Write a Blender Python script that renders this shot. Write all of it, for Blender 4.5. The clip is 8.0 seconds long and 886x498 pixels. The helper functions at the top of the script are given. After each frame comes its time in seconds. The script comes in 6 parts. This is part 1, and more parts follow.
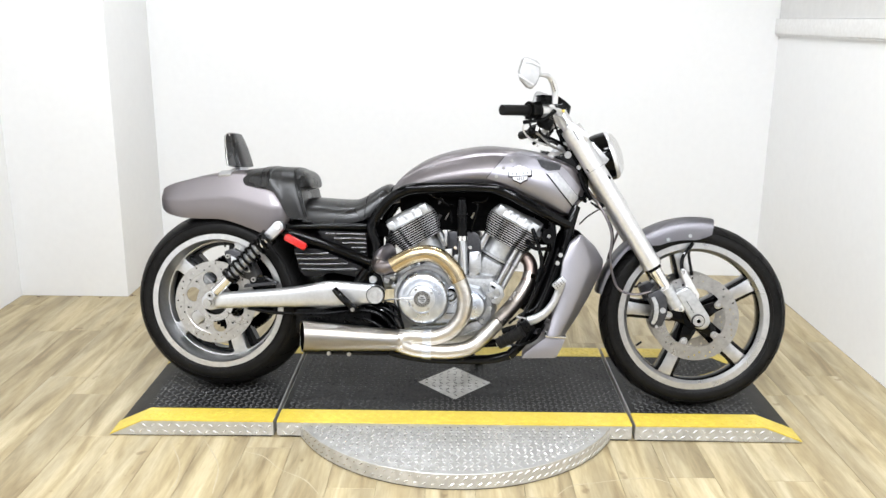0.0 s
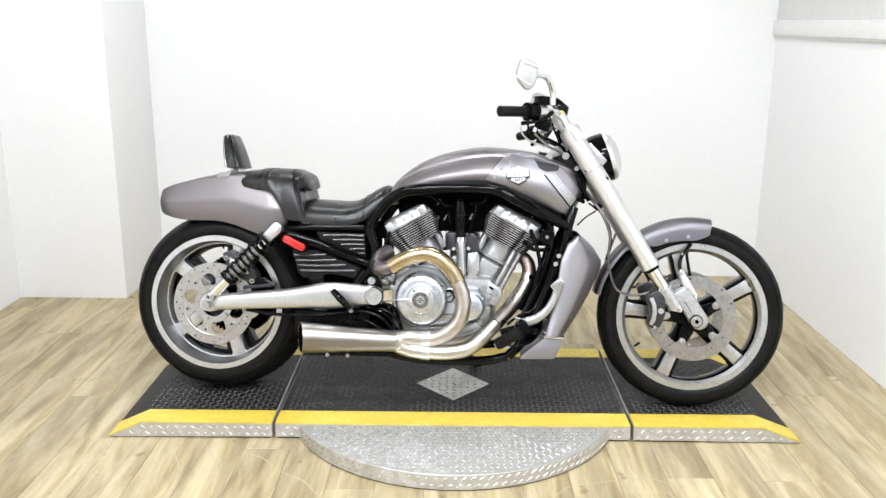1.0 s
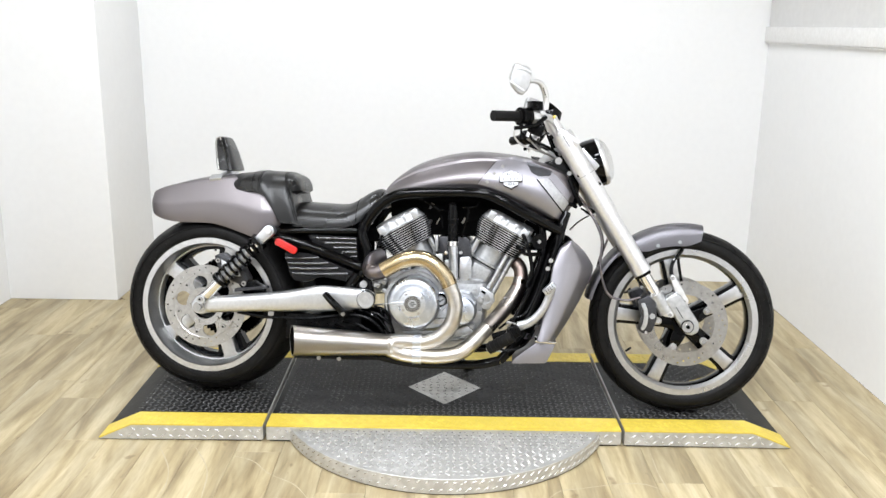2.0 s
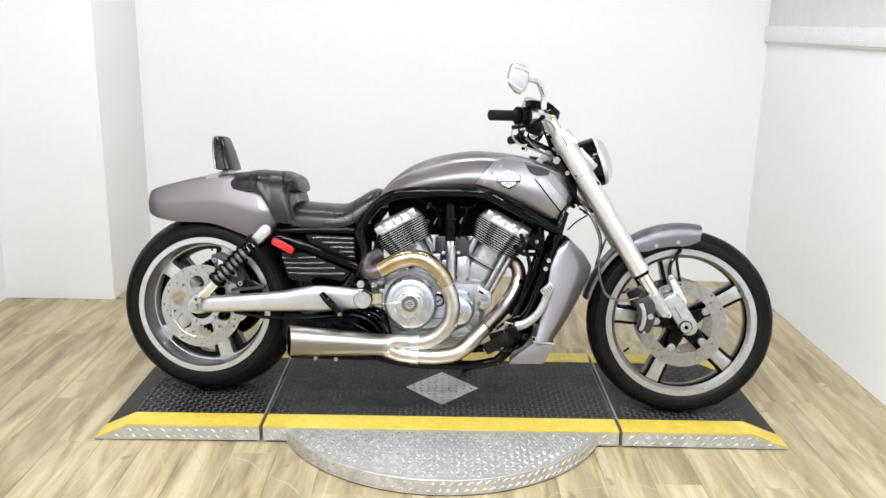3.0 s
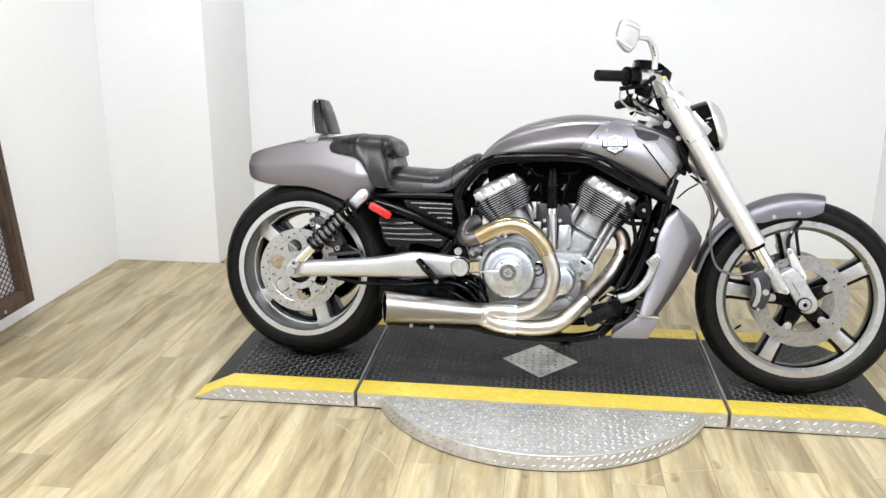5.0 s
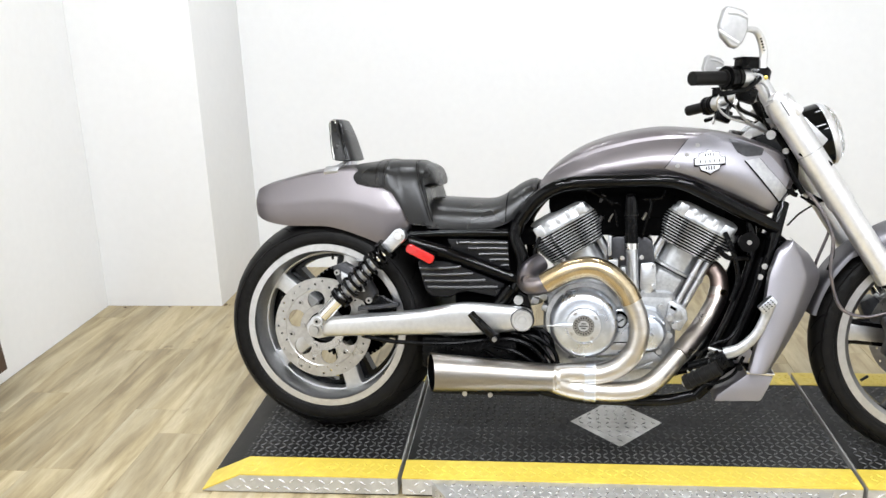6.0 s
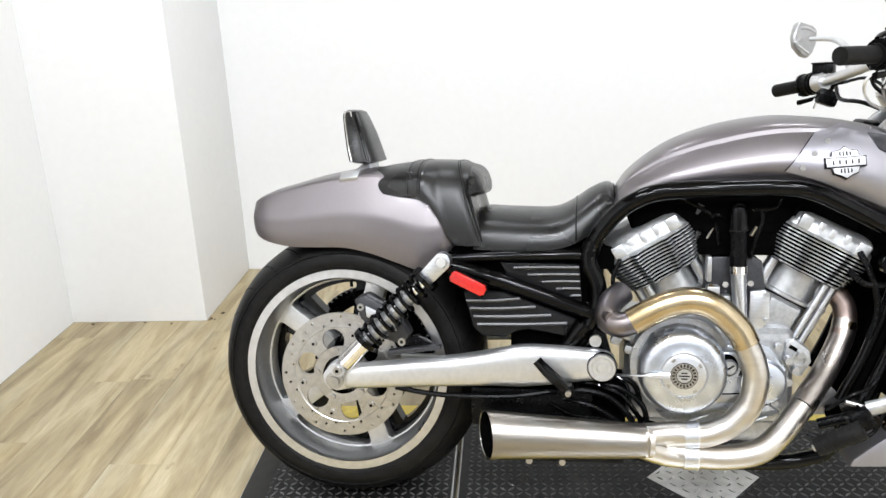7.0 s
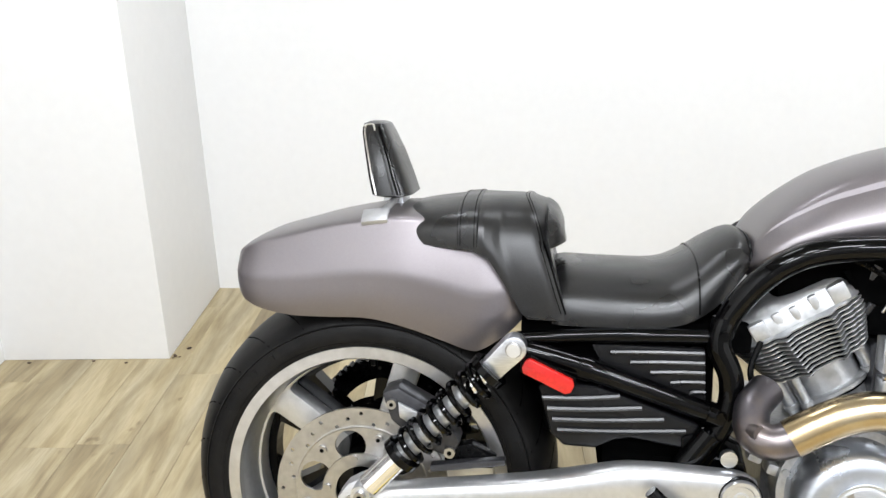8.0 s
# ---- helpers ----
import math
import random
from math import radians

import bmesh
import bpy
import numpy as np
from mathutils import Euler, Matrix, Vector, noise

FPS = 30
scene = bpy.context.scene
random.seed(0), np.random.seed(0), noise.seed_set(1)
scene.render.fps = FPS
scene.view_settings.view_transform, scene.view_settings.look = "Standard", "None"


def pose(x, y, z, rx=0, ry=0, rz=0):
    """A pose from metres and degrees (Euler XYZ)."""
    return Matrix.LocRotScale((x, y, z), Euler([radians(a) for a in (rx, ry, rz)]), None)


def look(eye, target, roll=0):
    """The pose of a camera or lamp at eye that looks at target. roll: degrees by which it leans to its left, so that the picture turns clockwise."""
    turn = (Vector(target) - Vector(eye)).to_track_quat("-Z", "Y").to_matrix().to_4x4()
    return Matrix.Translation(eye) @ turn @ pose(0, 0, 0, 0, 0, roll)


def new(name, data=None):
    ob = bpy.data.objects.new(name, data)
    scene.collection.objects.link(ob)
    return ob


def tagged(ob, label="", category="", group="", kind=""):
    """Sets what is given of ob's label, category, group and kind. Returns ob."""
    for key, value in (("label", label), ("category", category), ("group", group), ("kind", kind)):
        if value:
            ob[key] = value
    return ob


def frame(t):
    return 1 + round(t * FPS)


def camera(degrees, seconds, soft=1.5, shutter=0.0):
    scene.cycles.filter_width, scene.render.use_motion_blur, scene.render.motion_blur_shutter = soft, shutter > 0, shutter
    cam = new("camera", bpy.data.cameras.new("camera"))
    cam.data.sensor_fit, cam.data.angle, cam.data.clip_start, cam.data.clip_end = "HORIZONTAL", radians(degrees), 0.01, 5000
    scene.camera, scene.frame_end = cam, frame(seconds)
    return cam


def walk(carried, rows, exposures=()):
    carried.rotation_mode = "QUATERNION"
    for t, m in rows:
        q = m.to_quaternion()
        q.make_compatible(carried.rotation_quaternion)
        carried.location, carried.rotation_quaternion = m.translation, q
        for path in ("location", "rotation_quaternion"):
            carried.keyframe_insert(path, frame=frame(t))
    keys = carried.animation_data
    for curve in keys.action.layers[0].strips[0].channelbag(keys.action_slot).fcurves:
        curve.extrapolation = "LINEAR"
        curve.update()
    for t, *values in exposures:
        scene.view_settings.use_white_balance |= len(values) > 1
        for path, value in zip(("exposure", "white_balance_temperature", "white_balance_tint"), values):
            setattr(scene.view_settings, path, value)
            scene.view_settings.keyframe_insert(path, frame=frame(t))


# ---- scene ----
cam = camera(54.1, 8.0)
PATH = [
    (0, (-0.01, -2.956, 1.389), (-0.024, -1.023, 0.878), 0.5),
    (0.5, (-0.006, -2.956, 1.395), (-0.025, -1.025, 0.872), 0.1),
    (1, (-0.007, -2.959, 1.389), (-0.019, -1.025, 0.881), 0.4),
    (1.5, (-0.01, -2.962, 1.391), (-0.008, -1.025, 0.891), 0.8),
    (3, (-0.002, -2.947, 1.392), (0.006, -1.012, 0.889), 1.0),
    (3.5, (0.0, -2.936, 1.39), (-0.002, -0.998, 0.892), 1.2),
    (4, (0.015, -2.925, 1.384), (0.003, -0.986, 0.891), 1.8),
    (4.5, (0.055, -2.921, 1.381), (-0.014, -0.988, 0.872), 0.6),
    (5, (0.008, -2.864, 1.345), (-0.219, -0.958, 0.782), 0.2),
    (5.2, (-0.046, -2.785, 1.34), (-0.33, -0.887, 0.776), -0.4),
    (6.3, (-0.273, -2.172, 1.319), (-0.476, -0.262, 0.762), -2.5),
    (6.5, (-0.315, -2.076, 1.327), (-0.571, -0.178, 0.752), -3.4),
    (7, (-0.444, -1.812, 1.309), (-0.604, 0.079, 0.678), -2.7),
    (7.5, (-0.561, -1.56, 1.301), (-0.486, 0.318, 0.616), -5.1),
    (8, (-0.648, -1.232, 1.279), (-0.726, 0.646, 0.597), -1.6),
]
walk(cam, [(t, look(eye, target, roll)) for t, eye, target, roll in PATH], [(0.0, 0.17), (1.5, 0.15), (3.0, 0.05), (3.5, 0.04), (5.0, 0.09), (6.5, 0.17), (8.0, 0.22)])
LAMP_BACK, LAMP_MAIN, LAMP_REAR = 13.0, 32.0, 47.0

# ---- light ----
world = bpy.data.worlds.new("world")
scene.world = world
world.use_nodes = True
world.node_tree.nodes["Background"].inputs[0].default_value = (0.95, 0.97, 1.0, 1)
world.node_tree.nodes["Background"].inputs[1].default_value = 0.1


def overhead_light(x, y, z, sx, sy, power, colour=(0.900, 0.938, 1.0)):
    """An area lamp under the ceiling that looks down; its source is unseen."""
    lamp = bpy.data.lights.new("unseen_overhead_lamp", "AREA")
    lamp.shape, lamp.size, lamp.size_y, lamp.energy, lamp.color = "RECTANGLE", sx, sy, power, colour
    ob = new("unseen_overhead_lamp", lamp)
    ob.matrix_world = pose(x, y, z)
    return ob


# unseen row added to brighten the back wall
for x in (-1.0, 0.6):
    overhead_light(x, 0.85, 3.12, 0.6, 0.2, LAMP_BACK)
# unseen main row, placed from the edge of the bike's shadow
for x in (-1.4, -0.6, 0.2, 1.0):
    overhead_light(x, -1.8, 3.12, 0.5, 0.28, LAMP_MAIN)
# unseen row added to brighten the metal that faces the camera
for x in (-1.2, -0.2, 0.8):
    overhead_light(x, -3.3, 3.12, 0.5, 0.28, LAMP_REAR)

# ---- materials ----
def nodes_of(name):
    m = bpy.data.materials.new(name)
    m.use_nodes = True
    return m, m.node_tree.nodes, m.node_tree.links, m.node_tree.nodes["Principled BSDF"]


def surface(name, a, b=None, rough=0.5, metal=0.0, scale=40.0, stretch=(1, 1, 1), bump=0.0, bump_scale=None, coat=0.0,
            rough_var=0.1, wear_scale=5.0, wear=0.15, spread=0.0, spec=0.5):
    """A worn surface: two colours mixed by fine grain and by large stains, varied gloss, fine relief."""
    m, n, l, p = nodes_of(name)
    b = b or tuple(c * 0.8 for c in a)
    tc, mp = n.new("ShaderNodeTexCoord"), n.new("ShaderNodeMapping")
    mp.inputs["Scale"].default_value = stretch
    l.new(tc.outputs["Object"], mp.inputs["Vector"])
    fine, big = n.new("ShaderNodeTexNoise"), n.new("ShaderNodeTexNoise")
    fine.inputs["Scale"].default_value, fine.inputs["Detail"].default_value = scale, 5
    big.inputs["Scale"].default_value, big.inputs["Detail"].default_value = wear_scale, 4
    l.new(mp.outputs[0], fine.inputs["Vector"])
    l.new(tc.outputs["Object"], big.inputs["Vector"])
    add = n.new("ShaderNodeMath")
    add.operation = "MULTIPLY_ADD"
    add.inputs[1].default_value = wear * 3
    l.new(big.outputs[0], add.inputs[0])
    l.new(fine.outputs[0], add.inputs[2])
    ramp = n.new("ShaderNodeValToRGB")
    ramp.color_ramp.elements[0].position, ramp.color_ramp.elements[0].color = 0.38 + wear, (*a, 1)
    ramp.color_ramp.elements[1].position, ramp.color_ramp.elements[1].color = 0.68 + wear * 2, (*b, 1)
    l.new(add.outputs[0], ramp.inputs[0])
    colour = ramp.outputs[0]
    if spread:
        info, hsv = n.new("ShaderNodeObjectInfo"), n.new("ShaderNodeHueSaturation")
        mr = n.new("ShaderNodeMapRange")
        mr.inputs["To Min"].default_value, mr.inputs["To Max"].default_value = 1 - spread, 1 + spread
        l.new(info.outputs["Random"], mr.inputs[0])
        l.new(mr.outputs[0], hsv.inputs["Value"])
        l.new(colour, hsv.inputs["Color"])
        colour = hsv.outputs[0]
    l.new(colour, p.inputs["Base Color"])
    rr = n.new("ShaderNodeMapRange")
    rr.inputs["To Min"].default_value, rr.inputs["To Max"].default_value = max(0.02, rough - rough_var), min(1, rough + rough_var)
    l.new(big.outputs[0], rr.inputs[0])
    l.new(rr.outputs[0], p.inputs["Roughness"])
    p.inputs["Metallic"].default_value = metal
    p.inputs["Coat Weight"].default_value = coat
    p.inputs["Coat Roughness"].default_value = 0.10
    p.inputs["Specular IOR Level"].default_value = spec
    if bump:
        bn, bp = n.new("ShaderNodeTexNoise"), n.new("ShaderNodeBump")
        bn.inputs["Scale"].default_value, bn.inputs["Detail"].default_value = bump_scale or scale, 4
        bp.inputs["Strength"].default_value, bp.inputs["Distance"].default_value = bump, 0.002
        l.new(mp.outputs[0], bn.inputs["Vector"])
        l.new(bn.outputs[0], bp.inputs["Height"])
        l.new(bp.outputs[0], p.inputs["Normal"])
    return m


GREY = surface("unseen_rear_wall_grey", (0.32, 0.32, 0.325), (0.28, 0.28, 0.285), rough=0.7, scale=20, bump=0.05)
WALL = surface("white_wall_paint", (0.81, 0.81, 0.805), (0.79, 0.79, 0.785), rough=0.6, scale=30, bump=0.02, wear_scale=1.3)
TRIM = surface("white_trim_paint", (0.78, 0.775, 0.76), (0.70, 0.69, 0.67), rough=0.45, scale=60, bump=0.05)
CEIL = surface("unseen_ceiling_grey", (0.54, 0.535, 0.52), (0.50, 0.495, 0.48), rough=0.8, scale=30)
PAINT = surface("silver_metallic_paint", (0.200, 0.183, 0.189), (0.160, 0.145, 0.150), rough=0.38, metal=0.88, scale=900, coat=0.22, rough_var=0.04, wear_scale=3)
# lighter silver; on fender, shroud and chin the extra light is painted in
PANEL = surface("silver_paint_lightened", (0.290, 0.280, 0.303), (0.250, 0.242, 0.263), rough=0.43, metal=0.86, scale=900, coat=0.22, rough_var=0.04, wear_scale=3)
ALU = surface("brushed_aluminium", (0.64, 0.655, 0.68), (0.50, 0.512, 0.535), rough=0.33, metal=1.0, scale=60, stretch=(1, 8, 8), bump=0.05, rough_var=0.08)
FORKM = surface("satin_fork_metal", (0.73, 0.73, 0.735), (0.64, 0.64, 0.645), rough=0.36, metal=0.85, scale=80, rough_var=0.08)
CHROME = surface("chrome", (0.86, 0.85, 0.83), (0.78, 0.77, 0.75), rough=0.1, metal=1.0, scale=50, rough_var=0.04)
CAST = surface("cast_engine_metal", (0.48, 0.485, 0.49), (0.34, 0.345, 0.35), rough=0.36, metal=0.8, scale=120, bump=0.15, rough_var=0.1)
RIM = surface("rim_silver", (0.585, 0.588, 0.592), (0.505, 0.508, 0.512), rough=0.36, metal=0.9, scale=90, bump=0.03, rough_var=0.06)
LIP = surface("machined_rim_lip", (0.57, 0.57, 0.575), (0.47, 0.47, 0.475), rough=0.30, metal=1.0, scale=60, stretch=(1, 6, 1))
STEEL = surface("disc_steel", (0.46, 0.452, 0.44), (0.35, 0.342, 0.33), rough=0.30, metal=1.0, scale=70, bump=0.05)
EXHAUST = surface("stainless_exhaust", (0.60, 0.585, 0.562), (0.52, 0.485, 0.435), rough=0.32, metal=1.0, scale=14, stretch=(1, 4, 4), wear_scale=3.5, wear=0.3, bump=0.04)
BRONZE = surface("heat_tinted_steel", (0.53, 0.46, 0.335), (0.42, 0.325, 0.19), rough=0.24, metal=1.0, scale=16, wear_scale=7, wear=0.3, bump=0.03)
BLUED = surface("blued_steel", (0.215, 0.180, 0.165), (0.135, 0.125, 0.135), rough=0.34, metal=0.95, scale=25, wear_scale=14, wear=0.3, bump=0.06)
HEADER = surface("brown_tinted_steel", (0.52, 0.475, 0.435), (0.39, 0.350, 0.32), rough=0.29, metal=1.0, scale=16, wear_scale=6, wear=0.3, bump=0.03)
GLOSS = surface("gloss_black", (0.0005, 0.0005, 0.0006), (0.0010, 0.0010, 0.0011), rough=0.04, scale=60, rough_var=0.015, spec=0.17)
PLASTIC = surface("black_plastic", (0.002, 0.002, 0.0022), (0.0035, 0.0035, 0.0035), rough=0.24, scale=140, bump=0.06, spec=0.09)
HEAD = surface("satin_head_metal", (0.52, 0.527, 0.535), (0.37, 0.376, 0.383), rough=0.41, metal=0.85, scale=70, bump=0.08, rough_var=0.12)
SATIN = surface("satin_black_plastic", (0.006, 0.006, 0.0065), (0.009, 0.009, 0.0095), rough=0.26, scale=140, bump=0.05, spec=0.17)
MIRRORM = surface("satin_mirror_shell", (0.47, 0.47, 0.475), (0.40, 0.40, 0.405), rough=0.40, metal=0.85, scale=80, rough_var=0.06)
RIBM = surface("rib_black_plastic", (0.006, 0.006, 0.0065), (0.009, 0.009, 0.0095), rough=0.24, scale=140, spec=0.60)
BADGE = surface("worn_badge_metal", (0.40, 0.40, 0.41), (0.30, 0.30, 0.31), rough=0.45, metal=0.8, scale=90, bump=0.1)
# glossless near-black; also painted where holes, gaps and hidden bays lie in shade
DARK = surface("black_parts_and_shade", (0.0012, 0.0012, 0.0013), (0.002, 0.002, 0.002), rough=0.55, scale=60, spec=0.0)
LEATHER = surface("black_leather", (0.0034, 0.0033, 0.0033), (0.007, 0.0068, 0.0067), rough=0.30, scale=260, bump=0.12, bump_scale=420, rough_var=0.22, wear_scale=9, wear=0.25, spec=0.46)
RUBBER = surface("tyre_rubber", (0.0040, 0.0038, 0.0038), (0.0085, 0.0081, 0.0077), rough=0.44, scale=50, bump=0.1, bump_scale=200, wear_scale=9, wear=0.25, spec=0.11, rough_var=0.15)
MAT = surface("black_rubber_mat", (0.0055, 0.0055, 0.0058), (0.0130, 0.0128, 0.0124), rough=0.38, scale=30, wear_scale=4, wear=0.3, bump=0.15, bump_scale=120, spec=0.11)
# lighter than the mat: the lugs' sheen is put into their colour
LUG = surface("mat_lug_sheen", (0.038, 0.038, 0.040), (0.074, 0.073, 0.072), rough=0.28, scale=20, wear_scale=3.5, wear=0.3, spec=0.42)
PLATE = surface("diamond_plate", (0.60, 0.592, 0.578), (0.46, 0.452, 0.43), rough=0.42, metal=0.55, scale=35, wear_scale=5, wear=0.3, bump=0.08, rough_var=0.14)
# paler than the plate, with the lugs' bright highlights painted in
PLATELUG = surface("plate_lug_highlight", (0.80, 0.795, 0.78), (0.66, 0.65, 0.63), rough=0.22, metal=0.85, scale=35)
TAPE = surface("yellow_tape", (0.72, 0.555, 0.082), (0.60, 0.455, 0.062), rough=0.42, scale=45, bump=0.1, wear_scale=7, wear=0.3)
RED = surface("red_reflector", (0.50, 0.013, 0.010), (0.36, 0.009, 0.007), rough=0.16, scale=220, bump=0.3, coat=0.3)
# bluish blotches put the polished metal's reflections into its colour
COVER = surface("cover_reflection_metal", (0.62, 0.65, 0.70), (0.45, 0.475, 0.52), rough=0.29, metal=0.95, scale=30, wear_scale=14, wear=0.3, bump=0.06, bump_scale=40, rough_var=0.12)
RUST = surface("rusty_dark_steel", (0.022, 0.019, 0.017), (0.085, 0.052, 0.034), rough=0.6, metal=0.3, scale=30, stretch=(1, 1, 0.2), wear_scale=9, wear=0.3, bump=0.3)
PALE = surface("pale_backing", (0.70, 0.72, 0.76), (0.64, 0.66, 0.70), rough=0.6, scale=20)
SCUFF = surface("pale_scuff", (0.465, 0.400, 0.280), (0.38, 0.322, 0.215), rough=0.6, scale=60)
BRASS = surface("brass_fitting", (0.75, 0.58, 0.12), (0.6, 0.45, 0.1), rough=0.3, metal=0.8, scale=60)
# dark tone of the plank joints, and painted shade under the platform's edges
LINE = surface("dark_joint_and_gap_shade", (0.02, 0.019, 0.018), (0.03, 0.028, 0.026), rough=0.8, scale=40, spec=0.1)
RUSTY = surface("heat_stained_header", (0.36, 0.262, 0.215), (0.24, 0.185, 0.165), rough=0.36, metal=0.95, scale=22, wear_scale=12, wear=0.3, bump=0.05)
GUNMETAL = surface("dark_caliper_metal", (0.050, 0.050, 0.054), (0.032, 0.032, 0.035), rough=0.36, metal=0.6, scale=90, bump=0.08)
UPPER = surface("grey_upper_wall_paint", (0.63, 0.625, 0.61), (0.59, 0.585, 0.57), rough=0.6, scale=30, bump=0.02, wear_scale=1.3)
MIRROR, _n, _l, _p = nodes_of("mirror_glass")
_p.inputs["Metallic"].default_value, _p.inputs["Roughness"].default_value, _p.inputs["Base Color"].default_value = 1, 0.02, (0.9, 0.9, 0.9, 1)
LENS, _n, _l, _p = nodes_of("headlight_glass")
_p.inputs["Transmission Weight"].default_value, _p.inputs["Roughness"].default_value, _p.inputs["IOR"].default_value = 1, 0.02, 1.06


def plank_wood():
    """Printed oak planks: pale tan with long grey-brown streaks, each plank its own tone."""
    m, n, l, p = nodes_of("oak_plank")
    tc, info = n.new("ShaderNodeTexCoord"), n.new("ShaderNodeObjectInfo")
    shift, mp = n.new("ShaderNodeVectorMath"), n.new("ShaderNodeMapping")
    shift.operation = "MULTIPLY_ADD"
    shift.inputs[1].default_value = (37, 53, 11)
    l.new(info.outputs["Random"], shift.inputs[0])
    l.new(tc.outputs["Object"], shift.inputs[2])
    mp.inputs["Scale"].default_value = (11, 1.25, 1)
    l.new(shift.outputs[0], mp.inputs["Vector"])
    streak, grain, blot = n.new("ShaderNodeTexNoise"), n.new("ShaderNodeTexNoise"), n.new("ShaderNodeTexNoise")
    for tex, s, d in ((streak, 1.6, 4), (grain, 14, 6), (blot, 0.9, 3)):
        tex.inputs["Scale"].default_value, tex.inputs["Detail"].default_value = s, d
        l.new(mp.outputs[0], tex.inputs["Vector"])
    streak.inputs["Distortion"].default_value = 0.9
    ramp = n.new("ShaderNodeValToRGB")
    stops = ((0.28, (0.250, 0.194, 0.106)), (0.43, (0.365, 0.298, 0.172)), (0.57, (0.450, 0.378, 0.231)), (0.76, (0.555, 0.484, 0.322)))
    ramp.color_ramp.elements[0].position, ramp.color_ramp.elements[0].color = stops[0][0], (*stops[0][1], 1)
    ramp.color_ramp.elements[1].position, ramp.color_ramp.elements[1].color = stops[3][0], (*stops[3][1], 1)
    for pos, c in stops[1:3]:
        ramp.color_ramp.elements.new(pos).color = (*c, 1)
    tone = n.new("ShaderNodeMath")
    tone.operation = "MULTIPLY_ADD"
    tone.inputs[1].default_value = 0.12
    l.new(info.outputs["Random"], tone.inputs[0])
    off = n.new("ShaderNodeMath")
    off.inputs[1].default_value = -0.055
    l.new(tone.outputs[0], off.inputs[0])
    l.new(streak.outputs[0], tone.inputs[2])
    l.new(off.outputs[0], ramp.inputs[0])
    mix = n.new("ShaderNodeMix")
    mix.data_type, mix.blend_type = "RGBA", "MULTIPLY"
    mix.inputs[0].default_value = 0.34
    gr = n.new("ShaderNodeValToRGB")
    gr.color_ramp.elements[0].position, gr.color_ramp.elements[0].color = 0.3, (0.62, 0.58, 0.55, 1)
    gr.color_ramp.elements[1].position, gr.color_ramp.elements[1].color = 0.6, (1, 1, 1, 1)
    l.new(grain.outputs[0], gr.inputs[0])
    cloud, soft_mix = n.new("ShaderNodeValToRGB"), n.new("ShaderNodeMix")
    cloud.color_ramp.elements[0].position, cloud.color_ramp.elements[0].color = 0.36, (0.80, 0.80, 0.82, 1)
    cloud.color_ramp.elements[1].position, cloud.color_ramp.elements[1].color = 0.62, (1.06, 1.04, 1.0, 1)
    soft_mix.data_type, soft_mix.blend_type = "RGBA", "MULTIPLY"
    soft_mix.inputs[0].default_value = 0.8
    l.new(blot.outputs[0], cloud.inputs[0])
    l.new(ramp.outputs[0], soft_mix.inputs[6])
    l.new(cloud.outputs[0], soft_mix.inputs[7])
    # sparse small knots
    kmap, knot, kramp, kmix = n.new("ShaderNodeMapping"), n.new("ShaderNodeTexNoise"), n.new("ShaderNodeValToRGB"), n.new("ShaderNodeMix")
    kmap.inputs["Scale"].default_value = (20, 11, 1)
    knot.inputs["Scale"].default_value, knot.inputs["Detail"].default_value = 1.0, 2
    kramp.color_ramp.elements[0].position, kramp.color_ramp.elements[0].color = 0.70, (1, 1, 1, 1)
    kramp.color_ramp.elements[1].position, kramp.color_ramp.elements[1].color = 0.77, (0.56, 0.50, 0.44, 1)
    kmix.data_type, kmix.blend_type = "RGBA", "MULTIPLY"
    kmix.inputs[0].default_value = 0.8
    l.new(shift.outputs[0], kmap.inputs["Vector"])
    l.new(kmap.outputs[0], knot.inputs["Vector"])
    l.new(knot.outputs[0], kramp.inputs[0])
    l.new(soft_mix.outputs[2], kmix.inputs[6])
    l.new(kramp.outputs[0], kmix.inputs[7])
    l.new(kmix.outputs[2], mix.inputs[6])
    l.new(gr.outputs[0], mix.inputs[7])
    l.new(mix.outputs[2], p.inputs["Base Color"])
    rr = n.new("ShaderNodeMapRange")
    rr.inputs["To Min"].default_value, rr.inputs["To Max"].default_value = 0.36, 0.58
    l.new(blot.outputs[0], rr.inputs[0])
    l.new(rr.outputs[0], p.inputs["Roughness"])
    bp = n.new("ShaderNodeBump")
    bp.inputs["Strength"].default_value, bp.inputs["Distance"].default_value = 0.15, 0.002
    l.new(grain.outputs[0], bp.inputs["Height"])
    l.new(bp.outputs[0], p.inputs["Normal"])
    return m


WOOD = plank_wood()

# ---- mesh helpers ----
V = Vector


def link(name, bm, material, parent=None, label="", smooth=35):
    """Links a bmesh as one mesh object, smooth but for its sharp edges."""
    bmesh.ops.recalc_face_normals(bm, faces=bm.faces)
    for f in bm.faces:
        f.smooth = True
    lim = radians(smooth)
    for e in bm.edges:
        if len(e.link_faces) == 2 and e.calc_face_angle(0) > lim:
            e.smooth = False
    me = bpy.data.meshes.new(name)
    bm.to_mesh(me)
    bm.free()
    me.materials.append(material)
    ob = new(name, me)
    ob.parent = parent
    return tagged(ob, label=label)


def part(name, bm, material, parent, label=""):
    return link(name, bm, material, parent, label)


def thing(name, label, category, group="", place=None):
    ob = new(name)
    ob.empty_display_size = 0.1
    if place is not None:
        ob.matrix_world = place
    return tagged(ob, label, category, group)


